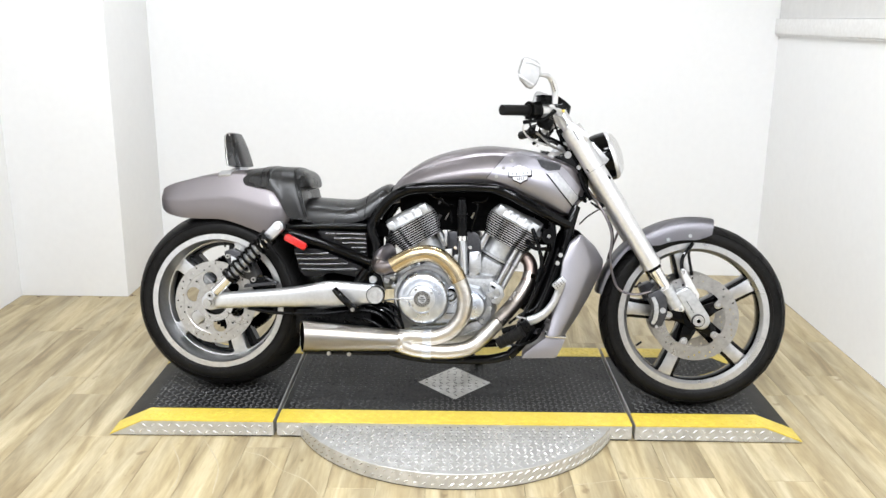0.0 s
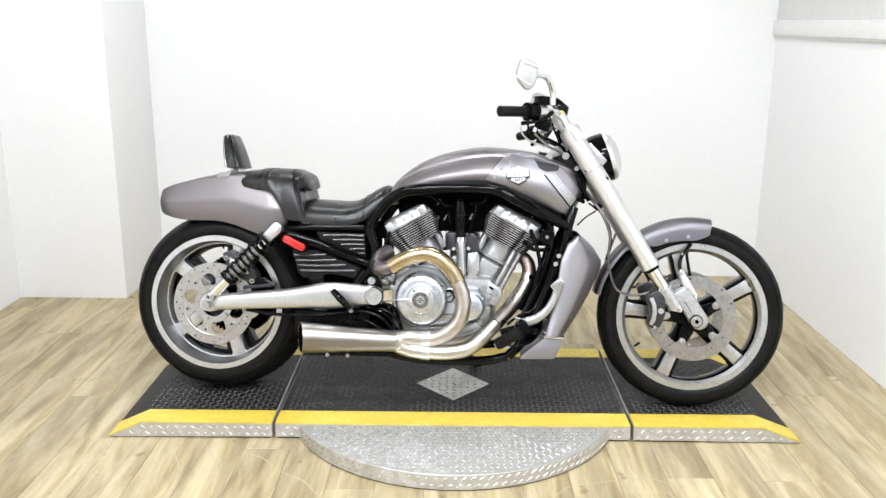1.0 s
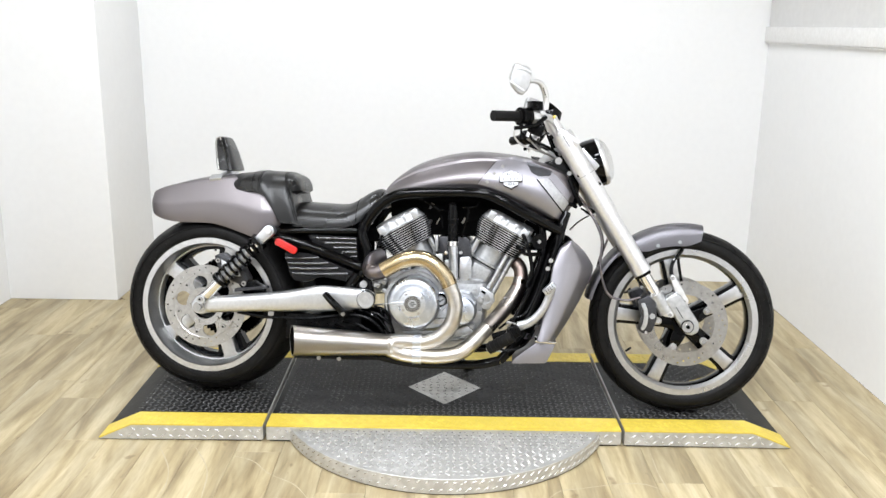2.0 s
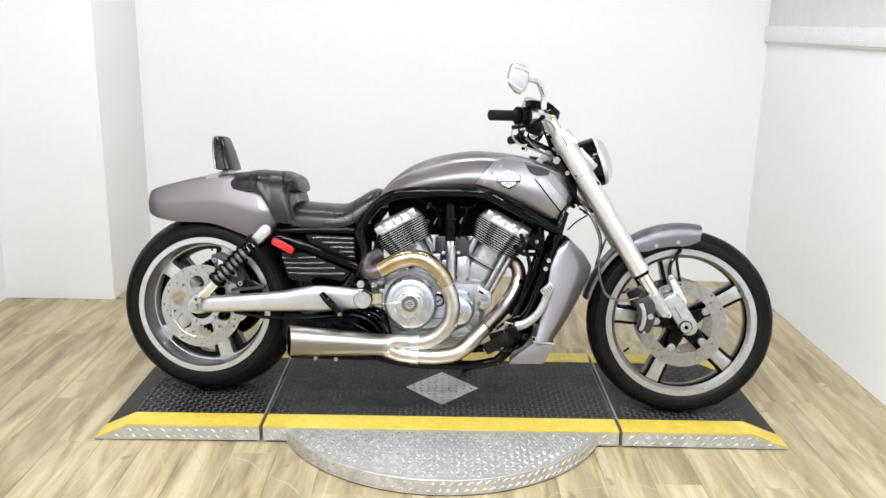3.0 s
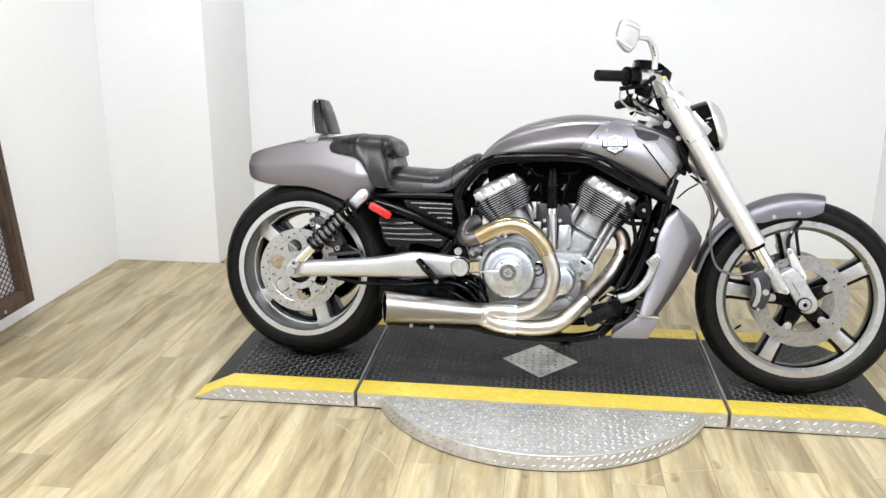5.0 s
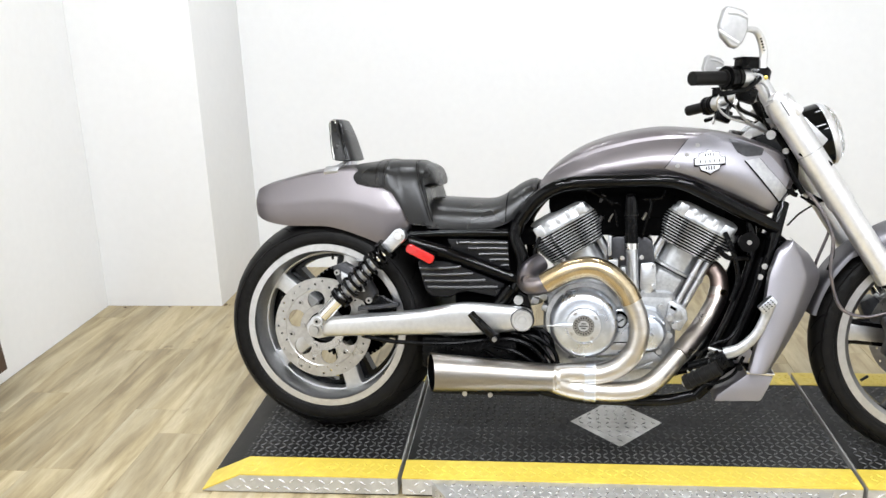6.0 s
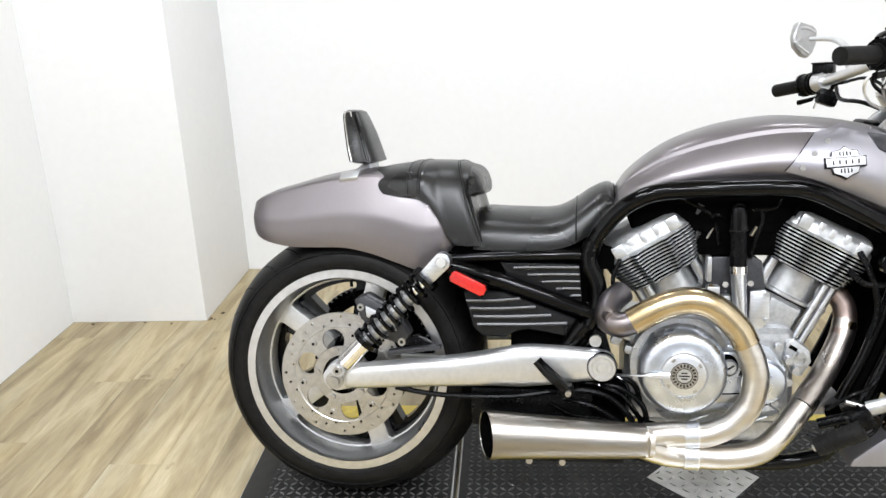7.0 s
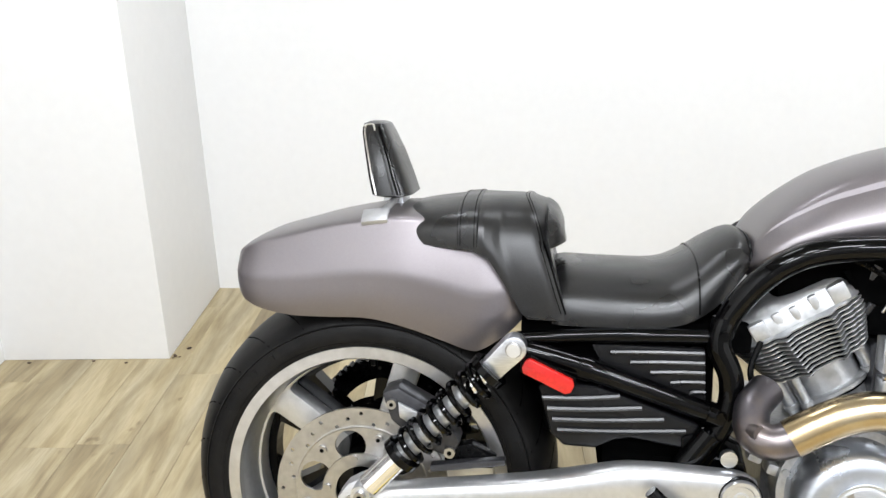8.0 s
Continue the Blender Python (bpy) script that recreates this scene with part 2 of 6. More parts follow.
def soften(bm, width, segments=2, angle=30):
    edges = [e for e in bm.edges if len(e.link_faces) == 2 and e.calc_face_angle(0) > radians(angle)]
    if edges:
        bmesh.ops.bevel(bm, geom=edges, offset=width, segments=segments, profile=0.6, affect="EDGES", clamp_overlap=True)
    return bm


def box(c, s, bevel=0.0, rot=None, bm=None):
    b = bmesh.new()
    bmesh.ops.create_cube(b, size=1)
    bmesh.ops.scale(b, vec=s, verts=b.verts)
    if bevel:
        soften(b, bevel)
    m = Matrix.Translation(c) @ (rot.to_4x4() if rot is not None else Matrix())
    bmesh.ops.transform(b, matrix=m, verts=b.verts)
    return merge(bm, b)


def merge(bm, b):
    if bm is None:
        return b
    me = bpy.data.meshes.new("tmp")
    b.to_mesh(me)
    b.free()
    bm.from_mesh(me)
    bpy.data.meshes.remove(me)
    return bm


def spline(pts, sub=6):
    """A Catmull-Rom curve through the points."""
    pts = [V(p) for p in pts]
    if len(pts) < 3 or sub < 2:
        return pts
    ext = [pts[0] * 2 - pts[1], *pts, pts[-1] * 2 - pts[-2]]
    out = []
    for i in range(1, len(ext) - 2):
        p0, p1, p2, p3 = ext[i - 1:i + 3]
        for k in range(sub):
            t = k / sub
            out.append(0.5 * (2 * p1 + (p2 - p0) * t + (2 * p0 - 5 * p1 + 4 * p2 - p3) * t * t + (3 * p1 - p0 - 3 * p2 + p3) * t ** 3))
    return out + [pts[-1]]


def tube(pts, r, seg=14, sub=6, bm=None, caps=True, flat=1.0):
    """A tube along a smooth curve; r may be a list, one radius a point."""
    path = spline(pts, sub)
    n = len(path)
    if isinstance(r, (list, tuple)):
        rs = [r[min(int(i / (n - 1) * (len(r) - 1)), len(r) - 2)] * (1 - f) + r[min(int(i / (n - 1) * (len(r) - 1)), len(r) - 2) + 1] * f
              for i in range(n) for f in [i / (n - 1) * (len(r) - 1) - min(int(i / (n - 1) * (len(r) - 1)), len(r) - 2)]]
    else:
        rs = [r] * n
    b = bmesh.new()
    rings, side = [], None
    for i, p in enumerate(path):
        d = (path[min(i + 1, n - 1)] - path[max(i - 1, 0)]).normalized()
        if side is None:
            side = d.cross(V((0, 1, 0)))
            side = side.normalized() if side.length > 0.05 else d.cross(V((1, 0, 0))).normalized()
        else:
            side = (side - d * side.dot(d)).normalized()
        up = side.cross(d)
        rings.append([b.verts.new(p + (side * math.cos(a) + up * math.sin(a) * flat) * rs[i]) for a in (2 * math.pi * k / seg for k in range(seg))])
    for a, c in zip(rings, rings[1:]):
        for k in range(seg):
            b.faces.new((a[k], a[(k + 1) % seg], c[(k + 1) % seg], c[k]))
    if caps:
        b.faces.new(rings[0][::-1])
        b.faces.new(rings[-1])
    return merge(bm, b)


def rod(p, q, r, seg=16, bm=None, bevel=0.0, r2=None):
    b = tube([p, q], r if r2 is None else [r, r2], seg, 1)
    if bevel:
        soften(b, bevel, 2, 60)
    return merge(bm, b)


def lathe(profile, cx, cz, seg=72, closed=True, bm=None):
    """Turns a profile of (radius, y) round the axle through (cx, cz)."""
    b = bmesh.new()
    rings = [[b.verts.new((cx + r * math.cos(a), y, cz + r * math.sin(a))) for a in (2 * math.pi * k / seg for k in range(seg))] for r, y in profile]
    pairs = list(zip(rings, rings[1:])) + ([(rings[-1], rings[0])] if closed else [])
    for a, c in pairs:
        for k in range(seg):
            b.faces.new((a[k], a[(k + 1) % seg], c[(k + 1) % seg], c[k]))
    return merge(bm, b)


def plate(outer, y0, y1, holes=(), bevel=0.0, bm=None, segments=2):
    """A flat plate with an (x, z) outline and holes, between y0 and y1."""
    b = bmesh.new()
    edges = []
    for loop in (outer, *holes):
        vs = [b.verts.new((x, y0, z)) for x, z in loop]
        edges += [b.edges.new((vs[i], vs[(i + 1) % len(vs)])) for i in range(len(vs))]
    if holes:
        bmesh.ops.triangle_fill(b, use_beauty=True, use_dissolve=False, edges=edges, normal=(0, 1, 0))
    else:
        b.faces.new([v for v in b.verts])
    out = bmesh.ops.extrude_face_region(b, geom=b.faces[:])
    bmesh.ops.translate(b, vec=(0, y1 - y0, 0), verts=[g for g in out["geom"] if isinstance(g, bmesh.types.BMVert)])
    bmesh.ops.recalc_face_normals(b, faces=b.faces)
    if bevel:
        soften(b, bevel, segments, 40)
    return merge(bm, b)


def circle(cx, cz, r, n=24, a0=0.0):
    return [(cx + r * math.cos(a0 + 2 * math.pi * k / n), cz + r * math.sin(a0 + 2 * math.pi * k / n)) for k in range(n)]


def window(cx, cz, r0, r1, mid, half0, half1, n=8):
    """A rounded opening between two radii; half widths in degrees at the inner and outer radius."""
    ro = [(r1, mid - half1 + 2 * half1 * k / n) for k in range(n + 1)]
    ri = [(r0, mid + half0 - 2 * half0 * k / n) for k in range(n + 1)]
    loop = [(cx + r * math.cos(radians(a)), cz + r * math.sin(radians(a))) for r, a in ro + ri]
    out = []
    for i, p in enumerate(loop):
        q, s = loop[i - 1], loop[(i + 1) % len(loop)]
        u, w = V((q[0] - p[0], q[1] - p[1])), V((s[0] - p[0], s[1] - p[1]))
        if u.length > 1e-6 and w.length > 1e-6 and u.angle(w) < radians(135):
            k = min(0.35 * u.length, 0.35 * w.length, 0.012)
            a, c = V(p) + u.normalized() * k, V(p) + w.normalized() * k
            out += [tuple(a), tuple((a + c) * 0.25 + V(p) * 0.5), tuple(c)]
        else:
            out.append(p)
    return out


def loft(sections, closed=True, caps=True, bm=None):
    b = bmesh.new()
    rings = [[b.verts.new(p) for p in s] for s in sections]
    n = len(rings[0])
    for a, c in zip(rings, rings[1:]):
        for k in range(n if closed else n - 1):
            b.faces.new((a[k], a[(k + 1) % n], c[(k + 1) % n], c[k]))
    if caps and closed:
        b.faces.new(rings[0][::-1])
        b.faces.new(rings[-1])
    return merge(bm, b)


def rows_between(keys, x):
    """Smoothly read a table of (x, a, b, ...) rows at x."""
    for p, q in zip(keys, keys[1:]):
        if p[0] <= x <= q[0]:
            t = (x - p[0]) / (q[0] - p[0])
            return [a + (c - a) * t for a, c in zip(p[1:], q[1:])]
    return list(keys[-1][1:] if x > keys[-1][0] else keys[0][1:])


def smooth_rows(keys, sub=4):
    """More rows between the given ones, on a smooth curve."""
    out = []
    for i in range(len(keys) - 1):
        k0, k1, k2, k3 = keys[max(i - 1, 0)], keys[i], keys[i + 1], keys[min(i + 2, len(keys) - 1)]
        for s in range(sub):
            t = s / sub
            out.append(tuple(0.5 * (2 * b + (c - a) * t + (2 * a - 5 * b + 4 * c - d) * t * t + (3 * b - a - 3 * c + d) * t ** 3) for a, b, c, d in zip(k0, k1, k2, k3)))
    return out + [keys[-1]]


def hull(keys, power=2.6, n=28, sub=4, bottom=None, bm=None):
    """A rounded body along x from rows (x, top, bottom, half width). bottom: how far the underside is pulled flat (None: open below)."""
    secs = []
    for x, zt, zb, hw in smooth_rows(keys, sub):
        ring = []
        for k in range(n + 1):
            a = math.pi * k / n
            c, s = math.cos(a), math.sin(a)
            q = (abs(c) ** power + abs(s) ** power) ** (-1 / power)
            ring.append((x, c * q * hw, zb + (zt - zb) * s * q))
        if bottom is not None:
            for k in range(1, n):
                a = math.pi * k / n
                ring.append((x, -math.cos(a) * hw * 0.98, zb - bottom * math.sin(a)))
        secs.append(ring)
    return loft(secs, closed=bottom is not None, caps=bottom is not None, bm=bm)


def flip(bm):
    """The mirror image on the bike's other side."""
    bmesh.ops.scale(bm, vec=(1, -1, 1), verts=bm.verts)
    bmesh.ops.reverse_faces(bm, faces=bm.faces)
    return bm


def turned(bm, m):
    bmesh.ops.transform(bm, matrix=m, verts=bm.verts)
    return bm


def lug_field(places, length, width, height):
    """Many raised tread lugs as one mesh: places are (origin, along, across, up)."""
    verts, faces = [], []
    for o, a, c, u in places:
        i = len(verts)
        o = V(o)
        verts += [o + a * length, o + c * width, o - a * length, o - c * width, o + a * length * 0.55 + u * height, o - a * length * 0.55 + u * height]
        faces += [(i, i + 1, i + 4), (i + 1, i + 2, i + 5), (i + 1, i + 5, i + 4), (i + 2, i + 3, i + 5), (i + 3, i, i + 4), (i + 3, i + 4, i + 5)]
    me = bpy.data.meshes.new("tread")
    me.from_pydata([tuple(v) for v in verts], [], faces)
    return me

# ---- the room ----
LEFT, RIGHT, BACK, REAR, TOP = -2.203, 1.717, 1.886, -3.9, 3.2
PIER_X, PIER_Y = -1.654, 1.275


def wall(name, c, s, label, material=WALL):
    return tagged(link(name, box(c, s), material), label, "wall", kind="structure")


# the back wall is turned a little so its right corner fits the camera's view
back = wall("wall_back", (0, 0.06, TOP / 2), (RIGHT - LEFT + 0.34, 0.12, TOP), "plain white painted wall behind the motorcycle")
back.matrix_world = pose((LEFT + RIGHT) / 2, BACK - 0.053, 0, 0, 0, -1.8)
wall("wall_left", (LEFT - 0.06, (REAR + BACK) / 2, TOP / 2), (0.12, BACK - REAR, TOP), "white painted side wall with a mesh panel on it")
wall("wall_right", (RIGHT + 0.06, (REAR + BACK) / 2, TOP / 2), (0.12, BACK - REAR, TOP), "white painted side wall with a narrow ledge")
# unseen wall; its grey and distance are set for what the metal reflects
wall("wall_rear", ((LEFT + RIGHT) / 2, REAR - 0.06, TOP / 2), (RIGHT - LEFT + 0.24, 0.12, TOP), "unseen grey wall closing the room", GREY)
# unseen ceiling, greyer than the walls to shape reflections on the bike
tagged(link("ceiling", box(((LEFT + RIGHT) / 2, (REAR + BACK) / 2, TOP + 0.06), (RIGHT - LEFT + 0.24, BACK - REAR + 0.24, 0.12)), CEIL), "unseen grey ceiling closing the room", "ceiling", kind="structure")
tagged(link("pillar", soften(box(((LEFT + PIER_X) / 2, (PIER_Y + BACK) / 2, TOP / 2), (PIER_X - LEFT, BACK - PIER_Y, TOP)), 0.004), WALL),
       "square white painted pillar in the corner", "pillar", kind="structure")

tagged(link("upper_wall_right", box((RIGHT - 0.002, (REAR + BACK) / 2 - 0.06, (1.408 + TOP) / 2), (0.016, BACK - REAR - 0.14, TOP - 1.41)), UPPER),
       "light grey painted upper wall above the ledge", "wall", kind="structure")
ledge = tagged(link("ledge_trim", box((RIGHT - 0.009, (BACK - 1.3) / 2 - 0.03, 1.369), (0.026, BACK + 1.18, 0.078), 0.004), TRIM),
               "white painted wooden ledge along the wall", "ledge", kind="structure")
part("ledge_lip", box((RIGHT - 0.006, (BACK - 1.3) / 2 - 0.03, 1.3255), (0.020, BACK + 1.17, 0.008), 0.002), TRIM, ledge)

# floor: sub-floor and single planks
floor = tagged(link("floor", box(((LEFT + RIGHT) / 2, (REAR + BACK) / 2, -0.056), (RIGHT - LEFT, BACK - REAR, 0.1)), LINE),
               "pale oak plank floor with long grey streaks", "floor", kind="structure")

# dirt and small dark scraps along the pillar's foot
random.seed(4)
for i in range(10):
    s = random.uniform(0.003, 0.007)
    x, y = (PIER_X + random.uniform(0.004, 0.05), PIER_Y + random.uniform(-0.02, 0.1)) if i < 7 else (random.uniform(LEFT + 0.05, PIER_X), PIER_Y - random.uniform(0.01, 0.03))
    d = bmesh.new()
    bmesh.ops.create_icosphere(d, subdivisions=1, radius=s)
    bmesh.ops.scale(d, vec=(1.3, 0.9, 0.4), verts=d.verts)
    bmesh.ops.translate(d, vec=(x, y, s * 0.35), verts=d.verts)
    tagged(link("floor_crumb", d, RUST), "small dark crumb of dirt on the floor", "debris", "floor crumbs")

# mesh panel on the side wall
# the panel's place and lean are set to fit the camera's view
grille = thing("mesh_panel", "dark rusty steel frame with diamond wire mesh", "wall panel", place=pose(LEFT + 0.118, 0.255, 0.138, 0, -4.7, 0))
GH, GW = 1.40, 1.1
for name, c, s in (("frame_bar", (0.02, -0.03, GH / 2), (0.05, 0.06, GH)), ("frame_bar", (0.02, -GW + 0.03, GH / 2), (0.05, 0.06, GH)),
                   ("frame_bar", (0.0205, -GW / 2, 0.032), (0.049, GW - 0.121, 0.064)), ("frame_bar", (0.0205, -GW / 2, GH - 0.032), (0.049, GW - 0.121, 0.064))):
    part(name, box(c, s, 0.004), RUST, grille)
part("frame_strip", box((0.048, -0.036, GH / 2), (0.008, 0.022, GH - 0.01), 0.002), RUST, grille)
part("backing", box((0.004, -GW / 2, GH / 2), (0.006, GW - 0.1, GH - 0.1)), PALE, grille, "pale sheet behind the mesh")
wires, faces = [], []
random.seed(2)
PU, PV = 0.034, 0.026
for sgn in (1, -1):
    for k in range(-80, 140):
        # a strand climbs PV for each half mesh width
        pts = []
        for j in range(140):
            y = -GW + 0.05 + j * PU / 2
            z = 0.06 + k * PV + sgn * j * PV / 2
            if y < -0.05 and 0.05 < z < GH - 0.05:
                pts.append((y, z))
        if len(pts) > 1:
            (y0, z0), (y1, z1) = pts[0], pts[-1]
            i = len(wires)
            w = 0.0021
            x0 = 0.022 + 0.002 * sgn
            for dx, dz in ((-0.0015, -w), (-0.0015, w), (0.0015, w), (0.0015, -w)):
                wires += [(x0 + dx, y0, z0 + dz), (x0 + dx, y1, z1 + dz)]
            faces += [(i + 2 * a, i + 2 * ((a + 1) % 4), i + 2 * ((a + 1) % 4) + 1, i + 2 * a + 1) for a in range(4)]
me = bpy.data.meshes.new("wire_mesh")
me.from_pydata(wires, [], faces)
me.materials.append(RUST)
wm = new("wire_mesh", me)
wm.parent = grille
tagged(wm, "diamond wire mesh", kind="stuff")
# unseen standoffs added to carry the leaning panel
for y in (-0.10, -0.98):
    part("added_standoff", box((-0.057, y, 0.05), (0.110, 0.03, 0.03), 0.003), RUST, grille, "added standoff bracket behind the leaning panel")
for z in (0.20, 0.55, 0.90, 1.25):
    part("bolt", rod((0.044, -0.008, z), (0.051, -0.008, z), 0.006, 10), ALU, grille)
for y in (-0.2, -0.6):
    part("bolt", rod((0.044, y, 0.022), (0.051, y, 0.022), 0.007, 10), ALU, grille)

# pale scratches that the platform's wheels left on the planks
for line in ([(0.324, -0.606), (0.374, -0.55), (0.443, -0.531), (0.535, -0.508), (0.637, -0.497), (0.713, -0.546)], [(0.712, -0.294), (0.707, -0.437), (0.714, -0.542)],
             [(-0.949, -0.285), (-0.875, -0.429), (-0.847, -0.54), (-0.85, -0.633)], [(-0.681, -0.353), (-0.61, -0.387), (-0.542, -0.467), (-0.453, -0.531), (-0.397, -0.613)], [(-0.83, -0.282), (-0.744, -0.449), (-0.716, -0.62)]):
    b = tube([(x, y, 0.0) for x, y in line], [0.0008, 0.0026, 0.0014, 0.0030, 0.0010], 6, 8)
    bmesh.ops.scale(b, vec=(1, 1, 0.08), verts=b.verts)
    part("scuff_mark", b, SCUFF, floor)

# ---- the low turntable platform ----
NEAR, FAR, H = -0.252, 0.468, 0.06
DX, DY, DR = 0.018, 0.0, 0.585
UP, AX, AY = V((0, 0, 1)), V((1, 0, 0)), V((0, 1, 0))


def lugs(name, places, material, parent, size=(0.0125, 0.0036, 0.0022), label="raised tread lugs"):
    me = lug_field(places, *size)
    me.materials.append(material)
    ob = new(name, me)
    ob.parent = parent
    return tagged(ob, label, kind="stuff")


def tread(x0, x1, y0, y1, pitch, keep=lambda x, y: True, height=lambda x: H):
    """Lugs in the woven pattern of a checker plate, turned by turns."""
    out = []
    d1, d2 = (AX + AY).normalized(), (AX - AY).normalized()
    for i in range(int((x1 - x0) / pitch)):
        for j in range(int((y1 - y0) / pitch)):
            x, y = x0 + (i + 0.5) * pitch, y0 + (j + 0.5) * pitch
            if keep(x, y):
                a, c = (d1, d2) if (i + j) % 2 else (d2, d1)
                slope = (height(x + 0.004) - height(x - 0.004)) / 0.008
                a, c = a + UP * a.x * slope, c + UP * c.x * slope
                out.append(((x, y, height(x)), a, c, UP))
    return out


def side_lugs(x0, x1, y, z0, z1, keep=lambda x, z: True):
    out = []
    for i in range(int((x1 - x0) / 0.0285)):
        for j in range(2):
            x, z = x0 + (i + 0.5 + 0.5 * (j % 2)) * 0.0285, z0 + (z1 - z0) * (0.27 + 0.44 * j)
            if keep(x, z):
                a = (AX - UP * 0.62).normalized() if (i + j) % 2 == 0 else (AX + UP * 0.62).normalized()
                out.append(((x, y, z), a, a.cross(AY), -AY))
    return out


def slab(profile, y0, y1, bevel=0.0, bm=None):
    return plate(profile, y0, y1, (), bevel, bm, 1)


def deck(name, label, xs, slope_left, slope_right):
    """One length of the platform: metal body, black tread mat, yellow edge tapes."""
    x0, x1 = xs
    d = thing(name, label, "ramp")
    a, b = x0 + slope_left, x1 - slope_right

    def height(x):
        if slope_left and x < a:
            return max(0.0090, H * (x - x0) / slope_left)
        if slope_right and x > b:
            return max(0.0090, H * (x1 - x) / slope_right)
        return H

    def line(dz, inset=0.0):
        pts = [(x0 + inset, max(height(x0 + inset), 0) + dz), (a, H + dz)] if slope_left else [(x0 + inset, H + dz)]
        pts += [(b, H + dz), (x1 - inset, height(x1 - inset) + dz)] if slope_right else [(x1 - inset, H + dz)]
        return pts

    foot = [(x1, 0.003 if slope_right else 0.007), (x0, 0.003 if slope_left else 0.007)]
    part("body", slab(line(-0.004) + foot, NEAR + 0.001, FAR - 0.001, 0.0015), PLATE, d, "checker plate metal body")
    part("mat", slab(line(0.0, 0.004) + line(-0.0036, 0.004)[::-1], NEAR + 0.098, FAR - 0.098), MAT, d, "black rubber checker mat")
    for lo, hi in ((NEAR, NEAR + 0.096), (FAR - 0.096, FAR)):
        part("edge_tape", slab(line(0.0008, 0.001) + line(-0.0036, 0.001)[::-1], lo, hi), TAPE, d, "yellow safety tape, scuffed")
    # dark strip in place of the shade under the deck's edge
    part("foot", slab([(x0 + 0.01, 0.0002), (x1 - 0.01, 0.0002), (x1 - 0.01, 0.008), (x0 + 0.01, 0.008)], NEAR + 0.008, FAR - 0.008), LINE, d)
    keep = lambda x, y: x0 + 0.012 < x < x1 - 0.012 and not (abs(x - 0.016) / 0.142 + abs(y - 0.094) / 0.156 < 1)
    for lo, hi in ((NEAR + 0.012, NEAR + 0.094), (FAR - 0.094, FAR - 0.012)):
        lugs("tape_tread", tread(x0, x1, lo, hi, 0.0205, keep, lambda x: height(x) + 0.0008), TAPE, d, (0.0108, 0.0034, 0.0013), "raised tread under the yellow coat")
    lugs("tread", tread(x0, x1, NEAR + 0.1, FAR - 0.1, 0.0205, keep, height), LUG, d, (0.0112, 0.0036, 0.0021))
    return d, height


end_a, h_a = deck("ramp_section", "low ramp end with black tread mat and yellow edges", (-1.166, -0.604), 0.115, 0)
end_b, h_b = deck("ramp_section", "low ramp end with black tread mat under the front wheel", (0.631, 1.202), 0, 0.133)
mid, h_m = deck("turntable_deck", "central platform deck with black tread mat and yellow edges", (-0.593, 0.620), 0, 0)
lugs("side_tread", side_lugs(-1.16, -0.6, NEAR + 0.001, 0.004, 0.056, lambda x, z: z + 0.008 < h_a(x)), PLATELUG, end_a, (0.0135, 0.0028, 0.0018))
lugs("side_tread", side_lugs(0.636, 1.2, NEAR + 0.001, 0.004, 0.056, lambda x, z: z + 0.008 < h_b(x)), PLATELUG, end_b, (0.0135, 0.0028, 0.0018))
lugs("side_tread", side_lugs(-0.58, -0.5, NEAR + 0.001, 0.004, 0.056) + side_lugs(0.54, 0.615, NEAR + 0.001, 0.004, 0.056), PLATELUG, mid, (0.0135, 0.0028, 0.0018))

# bare metal lozenge let into the mat
lz = [(0.016 - 0.137, 0.094), (0.016, 0.094 - 0.152), (0.016 + 0.137, 0.094), (0.016, 0.094 + 0.151)]
b = bmesh.new()
b.faces.new([b.verts.new((x, y, H - 0.001)) for x, y in lz])
out = bmesh.ops.extrude_face_region(b, geom=b.faces[:])
bmesh.ops.translate(b, vec=(0, 0, 0.0016), verts=[g for g in out["geom"] if isinstance(g, bmesh.types.BMVert)])
part("metal_lozenge", b, PLATE, mid, "bare worn metal lozenge let into the mat")
inside = lambda x, y: abs(x - 0.016) / 0.126 + abs(y - 0.094) / 0.14 < 1
lugs("lozenge_tread", tread(-0.13, 0.15, -0.06, 0.25, 0.027, inside, lambda x: H + 0.0006), PLATELUG, mid, (0.0115, 0.003, 0.0016))

# round plate under the deck
disc = thing("turntable_disc", "round silver checker plate turntable base", "turntable")
top = bmesh.new()
ring = [(DX + DR * math.cos(2 * math.pi * k / 128), DY + DR * math.sin(2 * math.pi * k / 128)) for k in range(128)]
f = top.faces.new([top.verts.new((x, y, 0.004)) for x, y in ring])
out = bmesh.ops.extrude_face_region(top, geom=[f])
bmesh.ops.translate(top, vec=(0, 0, 0.0505), verts=[g for g in out["geom"] if isinstance(g, bmesh.types.BMVert)])
bmesh.ops.recalc_face_normals(top, faces=top.faces)
part("plate", soften(top, 0.0012, 1, 60), PLATE, disc)
# dark ring in place of the shaded gap under the disc
gap = bmesh.new()
bmesh.ops.create_cone(gap, cap_ends=True, segments=96, radius1=DR - 0.004, radius2=DR - 0.004, depth=0.0046)
bmesh.ops.translate(gap, vec=(DX, DY, 0.0025), verts=gap.verts)
part("base_gap_shade", gap, LINE, disc, "dark ring in place of the shaded gap below")
onrim = lambda x, y: (x - DX) ** 2 + (y - DY) ** 2 < (DR - 0.016) ** 2 and (y < NEAR - 0.012 or y > FAR + 0.012)
